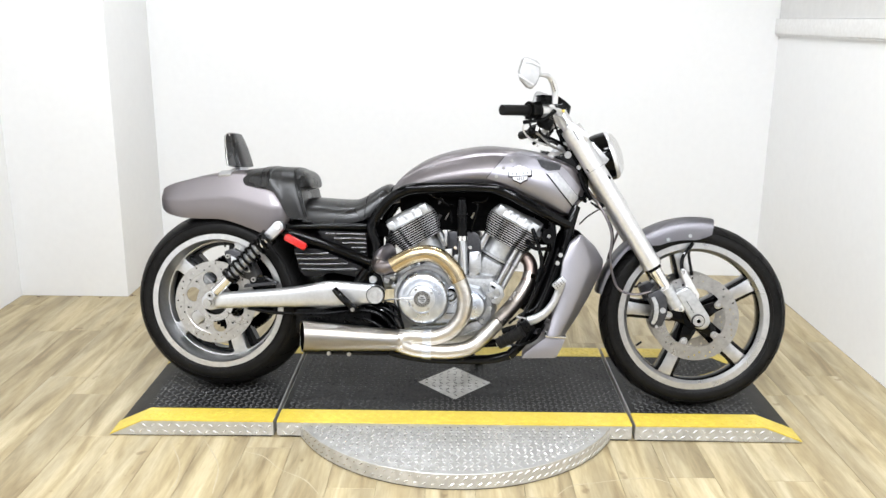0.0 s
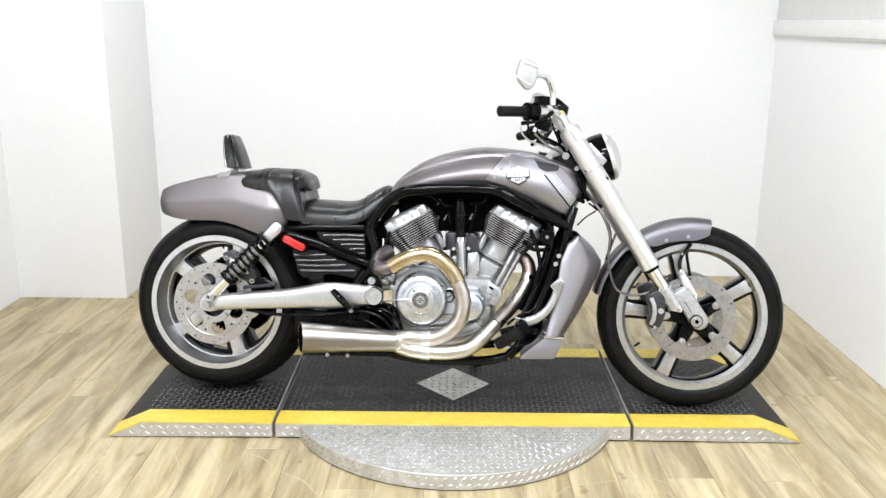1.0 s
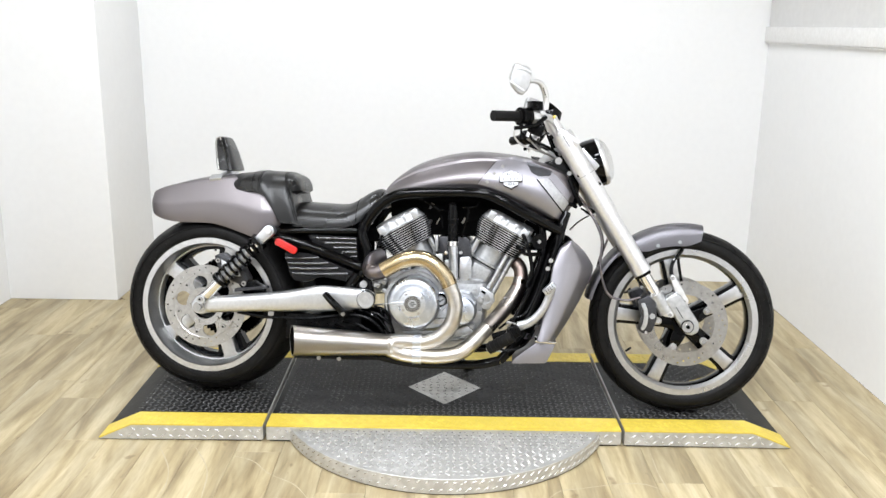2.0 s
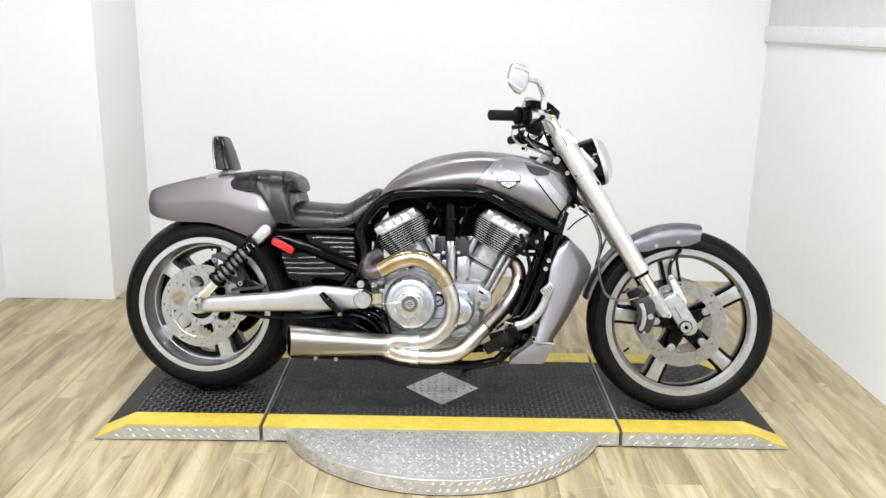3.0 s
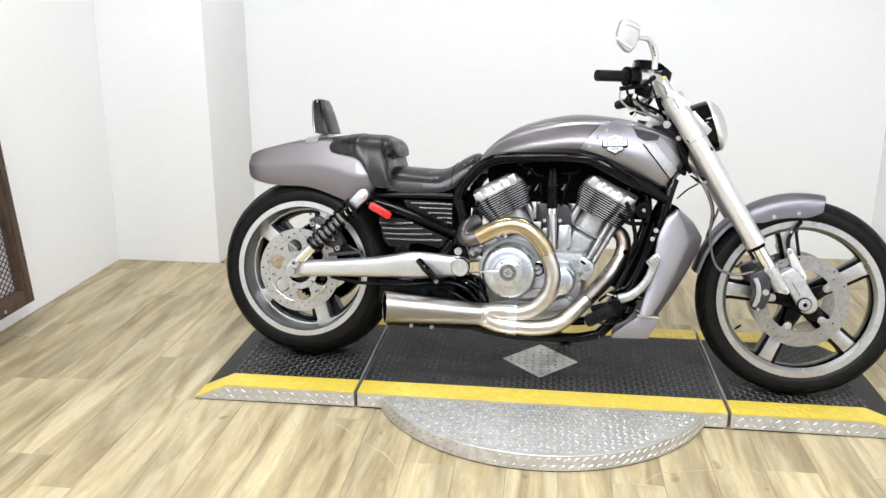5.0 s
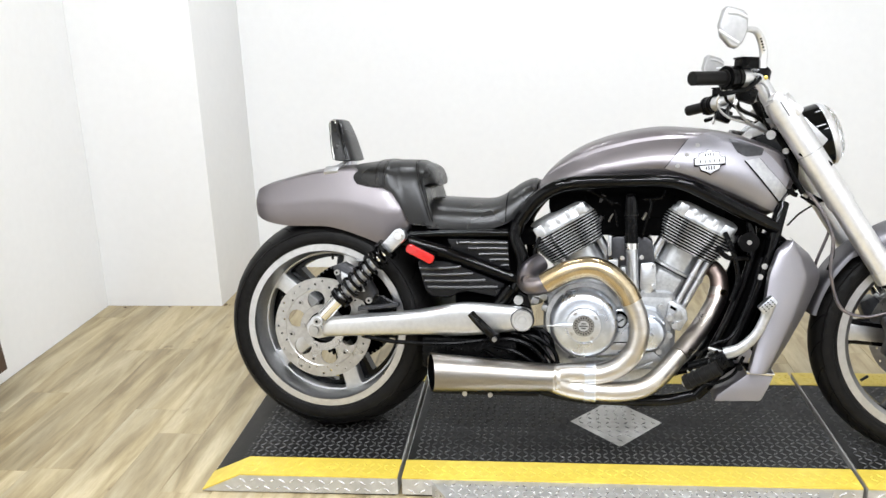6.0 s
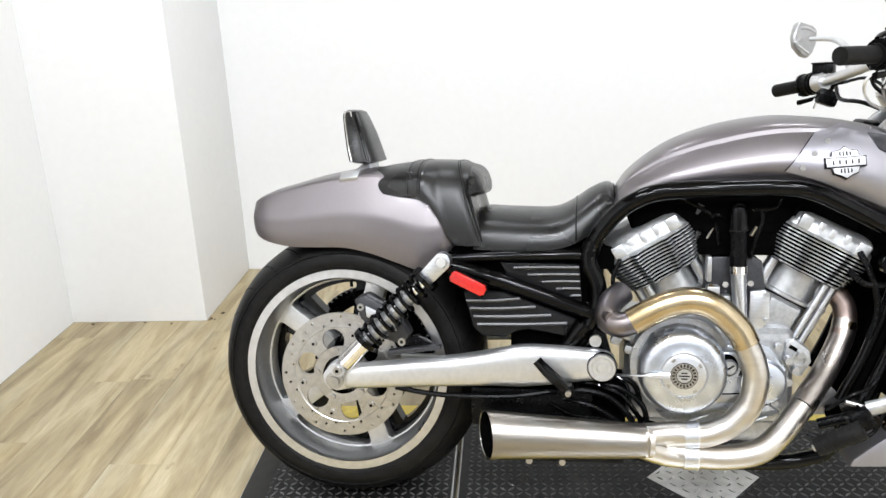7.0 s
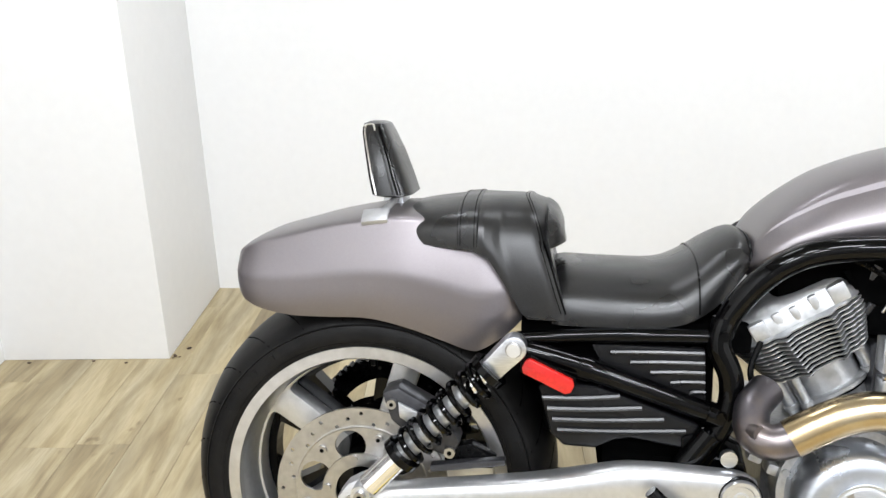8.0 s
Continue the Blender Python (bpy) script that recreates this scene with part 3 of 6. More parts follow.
lugs("tread", tread(DX - DR, DX + DR, DY - DR, DY + DR, 0.0215, onrim, lambda x: 0.0545), PLATELUG, disc, (0.0108, 0.003, 0.0017))
rim_lugs = []
for i in range(130):
    for j in range(2):
        t = 2 * math.pi * (i + 0.5 * j) / 130
        nrm, tan = V((math.cos(t), math.sin(t), 0)), V((-math.sin(t), math.cos(t), 0))
        a = (tan + UP * 0.6).normalized()
        rim_lugs.append((V((DX, DY, 0.018 + 0.024 * j)) + nrm * DR, a, a.cross(nrm), nrm))
lugs("rim_tread", rim_lugs, PLATELUG, disc, (0.011, 0.0026, 0.0014))

# ---- the motorcycle, leaning on its stand away from the viewer ----
bike = thing("motorcycle", "silver-grey power cruiser motorcycle with black leather seat, standing on the platform", "motorcycle",
             place=Matrix.Translation((0, 0, H + 0.001)) @ Matrix.Rotation(radians(-5), 4, "Z") @ Matrix.Rotation(radians(-10), 4, "X"))
FX, RX, AZ = 0.851, -0.840, 0.325


def bolt(x, y, z, r, parent, material=CHROME, h=0.008, name="bolt", socket=False):
    """A round screw head, with a dark six-sided socket where it shows."""
    ob = part(name, rod((x, y, z), (x, y - h, z), r, 12, None, r * 0.2), material, parent)
    if socket:
        part("socket", rod((x, y - h + 0.001, z), (x, y - h - 0.0006, z), r * 0.46, 6), DARK, ob)
    return ob


def tyre(name, cx, r, hw, bead, parent):
    k = hw / 0.06
    edge = [(bead - 0.004, -hw + 0.012), (bead + 0.008, -hw + 0.003), (bead + 0.02, -hw), (bead + 0.030, -hw + 0.001)]
    crown = [(r - 0.029, -hw + 0.004 * k), (r - 0.016, -hw * 0.80), (r - 0.007, -hw * 0.54), (r - 0.002, -hw * 0.26)] if hw < 0.08 else \
            [(r - 0.044, -hw + 0.004), (r - 0.033, -hw * 0.90), (r - 0.021, -hw * 0.75), (r - 0.011, -hw * 0.55), (r - 0.003, -hw * 0.28)]
    half = edge + crown
    prof = half + [(r, 0)] + [(a, -y) for a, y in half[::-1]]
    t = part(name, lathe(prof, cx, AZ, 160), RUBBER, parent, "black tyre with fine slanted grooves")
    ys = sorted([(-b, a) for a, b in half[2:]] + [(0.0, r)])
    for s in (-1, 1):
        # thin dark cuts that slant over the shoulder, one mesh shared round the tyre
        pts = []
        for u in range(6):
            y = s * hw * (0.93 - u * 0.13)
            rad = rows_between(ys, abs(y))[0] - 0.0007
            pts.append(V((rad * math.cos(u * 0.035), y, rad * math.sin(u * 0.035))))
        first = None
        for i in range(26):
            if first is None:
                ob = first = part("groove", tube(pts, 0.0016, 5, 1), DARK, t)
            else:
                ob = new("groove", first.data)
                ob.parent = t
            ob.matrix_local = Matrix.Translation((cx, 0, AZ)) @ Matrix.Rotation(-2 * math.pi * (i + (0.25 if s > 0 else 0)) / 26, 4, "Y")
    # raised mark blocks and two moulded rings on the side wall
    for i in (2, 3, 4, 5, 14, 15, 16, 17, 18):
        a = 2 * math.pi * i / 40
        part("side_mark", box((cx + (bead + 0.030) * math.cos(a), -hw + 0.0006, AZ + (bead + 0.030) * math.sin(a)), (0.012, 0.0016, 0.009), 0, Matrix.Rotation(-a + math.pi / 2, 3, "Y")), RUBBER, t)
    for rr, yy in ((bead + 0.012, -hw + 0.0026), (bead + 0.042, -hw + 0.0022)):
        part("side_ring", lathe([(rr - 0.0016, yy + 0.001), (rr, yy - 0.0016), (rr + 0.0016, yy + 0.001)], cx, AZ, 120), RUBBER, t)
    return t


# front wheel
fw = part("front_wheel", lathe([(0.262, -0.043), (0.262, -0.048), (0.244, -0.049), (0.236, -0.040), (0.229, -0.030), (0.226, 0.0), (0.229, 0.030), (0.236, 0.040),
                                (0.244, 0.049), (0.262, 0.048), (0.262, 0.043), (0.240, 0.026), (0.236, 0), (0.240, -0.026)], FX, AZ, 120), GLOSS, bike, "five-spoke silver and black cast wheel")
part("rim_lip", lathe([(0.2615, -0.0485), (0.2615, -0.0515), (0.240, -0.0515), (0.229, -0.041), (0.236, -0.041)], FX, AZ, 120), LIP, fw, "bright machined rim lip")
tyre("front_tyre", FX, 0.325, 0.060, 0.2590, fw)
for k in range(5):
    a = 31 + 72 * k
    m = Matrix.Translation((FX, 0, AZ)) @ Matrix.Rotation(radians(-a), 4, "Y")
    body = plate([(0.03, -0.028), (0.14, -0.031), (0.215, -0.033), (0.232, -0.040), (0.232, 0.040), (0.215, 0.033), (0.14, 0.031), (0.03, 0.028)], -0.028, 0.028, (), 0.003)
    part("spoke", turned(body, m), GLOSS, fw)
    face = plate([(0.125, -0.019), (0.205, -0.021), (0.231, -0.024), (0.231, 0.024), (0.205, 0.021), (0.125, 0.019)], -0.034, -0.0275, (), 0.003)
    part("spoke_face", turned(face, m), LIP, fw, "machined silver spoke face")
part("hub", lathe([(0.0, -0.055), (0.032, -0.055), (0.04, -0.03), (0.04, 0.03), (0.032, 0.055), (0.0, 0.055)], FX, AZ, 40, False), GLOSS, fw)
part("valve_stem", rod((FX - 0.19, -0.03, AZ - 0.115), (FX - 0.172, -0.034, AZ - 0.10), 0.004, 8), RUBBER, fw)


def brake_disc(name, cx, y, r0, r1, parent, drills, rounds=()):
    holes = [circle(cx, AZ, r0, 48)] + [circle(cx + q * math.cos(radians(a)), AZ + q * math.sin(radians(a)), r, 20) for q, a, r in rounds]
    for i in range(drills):
        a = 2 * math.pi * i / drills
        rr = r1 - (0.010, 0.018, 0.027)[i % 3]
        holes.append(circle(cx + rr * math.cos(a), AZ + rr * math.sin(a), 0.0034, 8))
    return part(name, plate(circle(cx, AZ, r1, 90), y - 0.0025, y + 0.0025, holes), STEEL, parent, "drilled steel brake disc")


for s in (-1, 1):
    d = brake_disc("front_brake_disc", FX, 0.078 * s, 0.103, 0.149, fw, 45)
    star = bmesh.new()
    for k in range(5):
        m = Matrix.Translation((FX, 0, AZ)) @ Matrix.Rotation(-radians(32 + 72 * k), 4, "Y")
        merge(star, turned(plate([(0.02, -0.024), (0.055, -0.022), (0.080, -0.017), (0.092, -0.013), (0.092, 0.013), (0.080, 0.017), (0.055, 0.022), (0.02, 0.024)], 0.074 * s - 0.004, 0.074 * s + 0.004, (), 0.002), m))
    merge(star, lathe([(0.0, 0.080 * s), (0.040, 0.080 * s), (0.046, 0.074 * s), (0.046, 0.055 * s), (0.0, 0.055 * s)], FX, AZ, 32, False))
    part("disc_carrier", star, GLOSS, d, "black disc carrier")
    for k in range(5):
        a = radians(32 + 72 * k)
        x, z = FX + 0.091 * math.cos(a), AZ + 0.091 * math.sin(a)
        m = Matrix.Translation((FX, 0, AZ)) @ Matrix.Rotation(-a, 4, "Y")
        tab = [(0.108, -0.024), (0.098, -0.014), (0.084, -0.012), (0.077, -0.005), (0.077, 0.005), (0.084, 0.012), (0.098, 0.014), (0.108, 0.024)]
        part("disc_tab", turned(plate(tab, 0.0785 * s - 0.0022, 0.0785 * s + 0.0022, (), 0.0008), m), STEEL, d)
        if s < 0:
            bolt(x, -0.0805, z, 0.0085, d, CHROME, 0.004, "rivet")

# fork
FT, FM, FB = V((0.404, 0, 0.958)), V((0.684, 0, 0.520)), V((0.850, 0, 0.262))
FD = (FM - FT).normalized()
FB = FT + FD * 0.755
fork = part("fork", box((0.422, 0, 0.955), (0.085, 0.30, 0.028), 0.010, Matrix.Rotation(radians(32), 3, "Y")), FORKM, bike, "satin silver inverted fork with triple clamps")
low = V((0.405, 0, 0.958)) + FD * 0.17
part("lower_clamp", box(low, (0.09, 0.29, 0.03), 0.01, Matrix.Rotation(radians(32), 3, "Y")), GLOSS, fork)
part("steering_stem", rod((0.375, 0, 0.975), (0.462, 0, 0.800), 0.026, 20, None, 0.003), GLOSS, fork)
for s in (-1, 1):
    o = V((0, 0.118 * s, 0))
    leg = rod(FT + o - FD * 0.012, FT + FD * 0.308 + o, 0.0345, 28, None, 0.003)
    rod(FT + FD * 0.29 + o, FT + FD * 0.525 + o, 0.0312, 28, leg, 0.003)
    part("fork_tube", leg, FORKM, fork, "satin silver outer fork tube")
    part("fork_collar", rod(FT + FD * 0.505 + o, FT + FD * 0.540 + o, 0.0328, 28, None, 0.002), FORKM, fork)
    part("clamp_band", rod(FT + o - FD * 0.004, FT + FD * 0.040 + o, 0.0372, 28, None, 0.003), FORKM, fork, "satin silver upper clamp")
    part("clamp_slot", box(FT + o + FD * 0.018 + V((0.0, 0.0368 * s, 0.0)), (0.042, 0.003, 0.0024), 0, Matrix.Rotation(radians(57), 3, "Y")), DARK, fork)
    part("tube_groove", rod(FT + FD * 0.150 + o, FT + FD * 0.1525 + o, 0.0347, 28), CAST, fork)
    part("fork_seal", rod(FT + FD * 0.540 + o, FT + FD * 0.552 + o, 0.025, 24, None, 0.002), PLASTIC, fork)
    part("fork_slider", rod(FT + FD * 0.55 + o, FT + FD * 0.70 + o, 0.0205, 24), CHROME, fork, "chrome inner fork slider")
    lug = plate([(0.770, 0.412), (0.782, 0.428), (0.808, 0.440), (0.826, 0.430), (0.888, 0.342), (0.893, 0.322), (0.886, 0.303), (0.868, 0.294), (0.850, 0.297), (0.836, 0.312)], 0.118 * s - 0.021, 0.118 * s + 0.021, (), 0.009, None, 3)
    rod(FT + FD * 0.632 + o, FT + FD * 0.70 + o, 0.0262, 24, lug, 0.006)
    part("axle_lug", lug, HEAD, fork, "silver axle casting")
    part("pinch_slot", box((0.822, 0.118 * s + 0.0205 * s, 0.372), (0.046, 0.003, 0.0022), 0, Matrix.Rotation(radians(57), 3, "Y")), DARK, fork)
    part("slider_ring", rod(FT + FD * 0.626 + o, FT + FD * 0.634 + o, 0.0278, 24, None, 0.001), HEAD, fork)
    part("caliper_bracket", plate([(0.720, 0.426), (0.730, 0.440), (0.748, 0.420), (0.768, 0.392), (0.790, 0.384), (0.806, 0.366), (0.800, 0.352), (0.772, 0.356), (0.750, 0.378)], 0.118 * s - 0.018, 0.118 * s + 0.002, (), 0.003), FORKM, fork)
    part("fender_bracket", tube([(0.842, 0.09 * s, 0.405), (0.806, 0.085 * s, 0.47), (0.800, 0.075 * s, 0.53), (0.835, 0.068 * s, 0.585)], 0.0065, 8), GLOSS, fork)
    part("brace_lug", plate([(0.788, 0.488), (0.796, 0.500), (0.806, 0.494), (0.856, 0.412), (0.854, 0.388), (0.836, 0.392), (0.812, 0.430)], 0.105 * s - 0.010, 0.105 * s + 0.010, (), 0.004), FORKM, fork)
    cal = part("brake_caliper", plate([(0.676, 0.408), (0.716, 0.428), (0.742, 0.405), (0.748, 0.345), (0.732, 0.300), (0.702, 0.293), (0.688, 0.305), (0.700, 0.350)],
                                     0.112 * s - 0.030, 0.112 * s + 0.026, (), 0.007), GUNMETAL, fork, "dark grey brake caliper")
    part("caliper_face", plate([(0.690, 0.398), (0.703, 0.402), (0.714, 0.378), (0.718, 0.352), (0.714, 0.324), (0.704, 0.306), (0.693, 0.309), (0.700, 0.330), (0.703, 0.352), (0.700, 0.376)], 0.112 * s + 0.030 * s - 0.003, 0.112 * s + 0.030 * s + 0.003, (), 0.002), CAST, cal, "grey caliper face")
    if s < 0:
        bolt(0.731, -0.140, 0.356, 0.010, cal, ALU, 0.005)
        bolt(0.712, -0.135, 0.300, 0.005, cal, CHROME)
    for zx in ((0.731, 0.428), (0.790, 0.362), (0.797, 0.488), (0.838, 0.408)):
        if s < 0:
            bolt(zx[0], -0.116 if zx[0] > 0.79 else -0.136, zx[1], 0.0068, fork, CHROME, 0.006)
part("front_axle", rod((FX, -0.150, AZ), (FX, 0.150, AZ), 0.0125, 20), CHROME, fork)
cap = lathe([(0.019, -0.139), (0.019, -0.146), (0.0115, -0.146), (0.0105, -0.151), (0.007, -0.151), (0.006, -0.141)], FX, AZ, 24, False)
part("axle_cap", cap, CHROME, fork)
part("axle_ring", lathe([(0.0225, -0.137), (0.0225, -0.1405), (0.0195, -0.1405), (0.0195, -0.137)], FX, AZ, 24), DARK, fork)
part("axle_bore", lathe([(0.0, -0.1515), (0.0065, -0.1515), (0.0065, -0.150), (0.0, -0.150)], FX, AZ, 16, False), DARK, fork)

# front fender
def fender_shell(a0, a1, n, r, side, hw):
    secs = []
    for i in range(n + 1):
        a = radians(a0 + (a1 - a0) * i / n)
        ring = []
        for k in range(17):
            t = math.pi * k / 16
            c, q = math.cos(t), math.sin(t)
            y = math.copysign(abs(c) ** 0.55, c) * hw
            rr = side(math.degrees(a)) + (r - side(math.degrees(a))) * abs(q) ** 0.55
            ring.append((FX + rr * math.cos(a), y, AZ + rr * math.sin(a)))
        secs.append(ring)
    b = loft(secs, False)
    bmesh.ops.solidify(b, geom=b.faces[:], thickness=0.003)
    return b


def fender_edge(a):
    """Radius of the front fender's lower edge at an angle."""
    if a < 93:
        return 0.270 + 0.024 * ((93 - a) / 12) ** 2
    return 0.270 + 0.010 * min(1, (a - 93) / 25) + 0.048 * max(0.0, min(1, (a - 118) / 18))


ff = part("front_fender", fender_shell(81, 168, 44, 0.348, fender_edge, 0.071), PANEL, bike, "silver-grey front fender")
for x, z in ((0.750, 0.594), (0.824, 0.609)):
    bolt(x, -0.0705, z, 0.0062, ff, ALU, 0.004, "rivet")

# headlight
def turned_disc(profile, c, tilt, seg=48):
    """A profile of (radius, forward) turned round a forward axis, tilted down by tilt degrees."""
    b = bmesh.new()
    rings = [[b.verts.new((f, r * 1.08 * math.cos(a), r * math.sin(a))) for a in (2 * math.pi * k / seg for k in range(seg))] for r, f in profile]
    for p, q in zip(rings, rings[1:]):
        for k in range(seg):
            b.faces.new((p[k], p[(k + 1) % seg], q[(k + 1) % seg], q[k]))
    return turned(b, Matrix.Translation(c) @ Matrix.Rotation(radians(tilt), 4, "Y"))


HC, AIM = (0.512, 0, 0.870), -19
lamp = part("headlight", turned_disc([(0.012, -0.075), (0.045, -0.066), (0.070, -0.044), (0.081, -0.020), (0.078, -0.018), (0.0, -0.018)], HC, AIM), FORKM, bike, "round headlight in a silver shell")
part("band", turned_disc([(0.0805, -0.028), (0.0850, -0.022), (0.0870, 0.004), (0.0865, 0.032), (0.078, 0.032)], HC, AIM), GLOSS, lamp, "gloss black band")
part("bezel", turned_disc([(0.0840, 0.0318), (0.0868, 0.0335), (0.0860, 0.041), (0.0810, 0.048), (0.0765, 0.049), (0.074, 0.036)], HC, AIM), FORKM, lamp, "silver trim ring")
part("reflector_bowl", turned_disc([(0.004, -0.004), (0.04, 0.002), (0.070, 0.018), (0.076, 0.030)], HC, AIM), CHROME, lamp)
lens = part("lens", turned_disc([(0.0775, 0.046), (0.075, 0.054), (0.064, 0.064), (0.046, 0.071), (0.024, 0.075), (0.0005, 0.076)], HC, AIM), LENS, lamp, "clear domed lens")
lens.visible_shadow = False
for s in (-1, 1):
    part("bracket", plate([(0.455, 0.905), (0.475, 0.925), (0.535, 0.865), (0.520, 0.845)], 0.092 * s - 0.004, 0.092 * s + 0.004, (), 0.003), MIRRORM, lamp)

# handlebar and controls, each side placed to fit the camera's view
BARR = [(0.360, 0.0, 1.022), (0.360, -0.07, 1.023), (0.335, -0.165, 1.020), (0.250, -0.265, 1.014), (0.170, -0.330, 1.009)]
BARL = [(0.360, 0.07, 1.022), (0.356, 0.20, 1.010), (0.312, 0.36, 0.986), (0.230, 0.490, 0.970)]
bar = part("handlebar", tube(BARR[::-1] + BARL, 0.0135, 16), FORKM, bike, "satin silver handlebar")
for s, e0, e1, mc, stem in ((-1, V((0.250, -0.265, 1.014)), V((0.160, -0.337, 1.0085)), V((0.250, -0.385, 1.118)), [(0.336, -0.285, 1.035), (0.335, -0.289, 1.076), (0.322, -0.306, 1.108), (0.306, -0.328, 1.120), (0.272, -0.366, 1.117)]),
                            (1, V((0.276, 0.417, 0.979)), V((0.222, 0.503, 0.968)), V((0.306, 0.560, 1.106)), [(0.372, 0.345, 1.010), (0.376, 0.375, 1.060), (0.362, 0.45, 1.098), (0.320, 0.535, 1.108)])):
    part("riser", rod((0.405, 0.048 * s, 0.955), (0.362, 0.048 * s, 1.024), 0.023, 20, None, 0.005), FORKM, bar)
    d = (e1 - e0).normalized()
    g = rod(e0, e1 - d * 0.010, 0.0172, 20, None, 0.004)
    rod(e0, e0 + d * 0.006, 0.0215, 20, g)
    part("grip", g, RUBBER, bar, "black rubber grip")
    part("switch_housing", rod(e0 - d * 0.044, e0 - d * 0.002, 0.0275, 18, None, 0.006), PLASTIC, bar, "black switch housing")
    part("switch_ring", rod(e0 - d * 0.012, e0 - d * 0.004, 0.0300, 18, None, 0.002), GLOSS, bar)
    part("switch_ring", rod(e0 - d * 0.036, e0 - d * 0.030, 0.0295, 18, None, 0.002), GLOSS, bar)
    part("switch", box(e0 - d * 0.025 + V((-0.020, 0, 0.010)), (0.014, 0.012, 0.014), 0.003), PLASTIC, bar)
    part("switch", box(e0 - d * 0.018 + V((-0.012, 0, -0.022)), (0.020, 0.016, 0.014), 0.004), PLASTIC, bar)
    q = e0 - d * 0.062
    part("reservoir", box(q + V((0.008, 0.004 * s, 0.033)), (0.052, 0.036, 0.024), 0.005, Matrix.Rotation(radians(-28 * s), 3, "Z")), PLASTIC, bar, "black fluid reservoir")
    part("reservoir_lid", box(q + V((0.008, 0.004 * s, 0.047)), (0.055, 0.039, 0.005), 0.002, Matrix.Rotation(radians(-28 * s), 3, "Z")), GLOSS, bar)
    part("reservoir_clamp", rod(q - d * 0.014, q + d * 0.014, 0.0235, 16, None, 0.004), FORKM, bar)
    part("lever", tube([q + V((0.040, -0.01 * s, 0.0)), q + d * 0.04 + V((0.040, 0.0, -0.026)), q + d * 0.08 + V((0.036, 0.0, -0.034)), q + d * 0.115 + V((0.030, 0.0, -0.038))], [0.008, 0.006, 0.0055, 0.007], 10), PLASTIC, bar, "black lever")
    part("control_block", box(q + V((0.012, -0.02 * s, -0.040)), (0.05, 0.045, 0.040), 0.010, Matrix.Rotation(radians(20), 3, "Y")), PLASTIC, bar)
    part("cable_end", rod(q + V((0.0, -0.01 * s, -0.016)), q + V((-0.018, -0.005 * s, -0.066)), 0.006, 10, None, 0.002), CHROME, bar)
    mir = part("mirror", tube(stem, [0.009, 0.0105, 0.0095, 0.008, 0.006], 12), FORKM, bar, "silver mirror on a drilled stem")
    for k in range(5):
        hp = V(stem[1]).lerp(V(stem[2]), k / 5)
        part("stem_hole", rod(hp + V((0, -0.0108, 0)), hp + V((0, -0.0085, 0)), 0.0026, 8), DARK, mir)
    form = [(0.88 * a, 0.9 * b) for a, b in ((-0.046, 0.002), (-0.040, 0.042), (-0.030, 0.053), (0.022, 0.048), (0.040, 0.038), (0.045, 0.002), (0.036, -0.032), (0.020, -0.051), (-0.002, -0.048), (-0.034, -0.026))]
    form = [(x * (0.87 if s < 0 else 1.0), z) for x, z in form]
    rot = Matrix.Translation(mc) @ Matrix.Rotation(radians(17 if s < 0 else 28), 4, "Z") @ Matrix.Rotation(radians(8), 4, "Y")
    part("mirror_shell", turned(plate(form, -0.011, 0.011, (), 0.008, None, 3), rot), MIRRORM, mir)
    for line in ([(-0.022, -0.0108, 0.032), (0.0, -0.0116, 0.034), (0.028, -0.0108, 0.028)], [(-0.036, -0.0108, -0.010), (-0.012, -0.0116, -0.022), (0.016, -0.0110, -0.032)]):
        part("mirror_rib", turned(tube(line, 0.0030, 6, 4), rot), FORKM, mir)
        part("mirror_groove", turned(tube([(x, y, z - 0.0042) for x, y, z in line], 0.0016, 6, 4), rot), CAST, mir)
    part("mirror_glass", turned(plate([(x * 0.88, z * 0.88) for x, z in form], 0.0112, 0.0122, ()), rot), MIRROR, mir, "mirror glass")
part("brass_clip", box((0.372, -0.10, 1.026), (0.009, 0.020, 0.010), 0.002), BRASS, bar, "yellow brass cable clip")
part("gauge", turned_disc([(0.0, -0.03), (0.03, -0.028), (0.042, -0.004), (0.042, 0.004), (0.0, 0.004)], (0.362, 0, 1.045), 128, 28), GLOSS, bar, "black instrument pod")


def hose(name, pts, r=0.004, material=PLASTIC, parent=bar):
    return part(name, tube(pts, r, 8, 8), material, parent)


hose("cable", [(0.285, -0.235, 0.985), (0.295, -0.20, 0.945), (0.345, -0.13, 0.925), (0.395, -0.06, 0.90)], 0.005)
hose("cable", [(0.265, -0.245, 1.0), (0.262, -0.21, 0.965), (0.315, -0.15, 0.935), (0.372, -0.09, 0.915), (0.415, -0.06, 0.86)], 0.004)
hose("cable", [(0.33, 0.30, 0.97), (0.32, 0.22, 0.94), (0.345, 0.13, 0.93), (0.395, 0.06, 0.90)], 0.005)
hose("cable", [(0.34, 0.30, 0.98), (0.37, 0.17, 0.985), (0.40, 0.06, 0.93), (0.42, 0.03, 0.86)], 0.004)
hose("cable", [(0.33, -0.21, 1.02), (0.375, -0.12, 0.995), (0.40, -0.05, 0.93), (0.43, -0.035, 0.84)], 0.004, FORKM)
hose("cable", [(0.262, -0.255, 0.998), (0.236, -0.248, 0.960), (0.262, -0.205, 0.925), (0.330, -0.125, 0.905), (0.385, -0.07, 0.885)], 0.003, FORKM)
hose("cable", [(0.300, -0.225, 1.000), (0.285, -0.200, 0.955), (0.320, -0.150, 0.915), (0.375, -0.09, 0.890)], 0.003, MIRRORM)
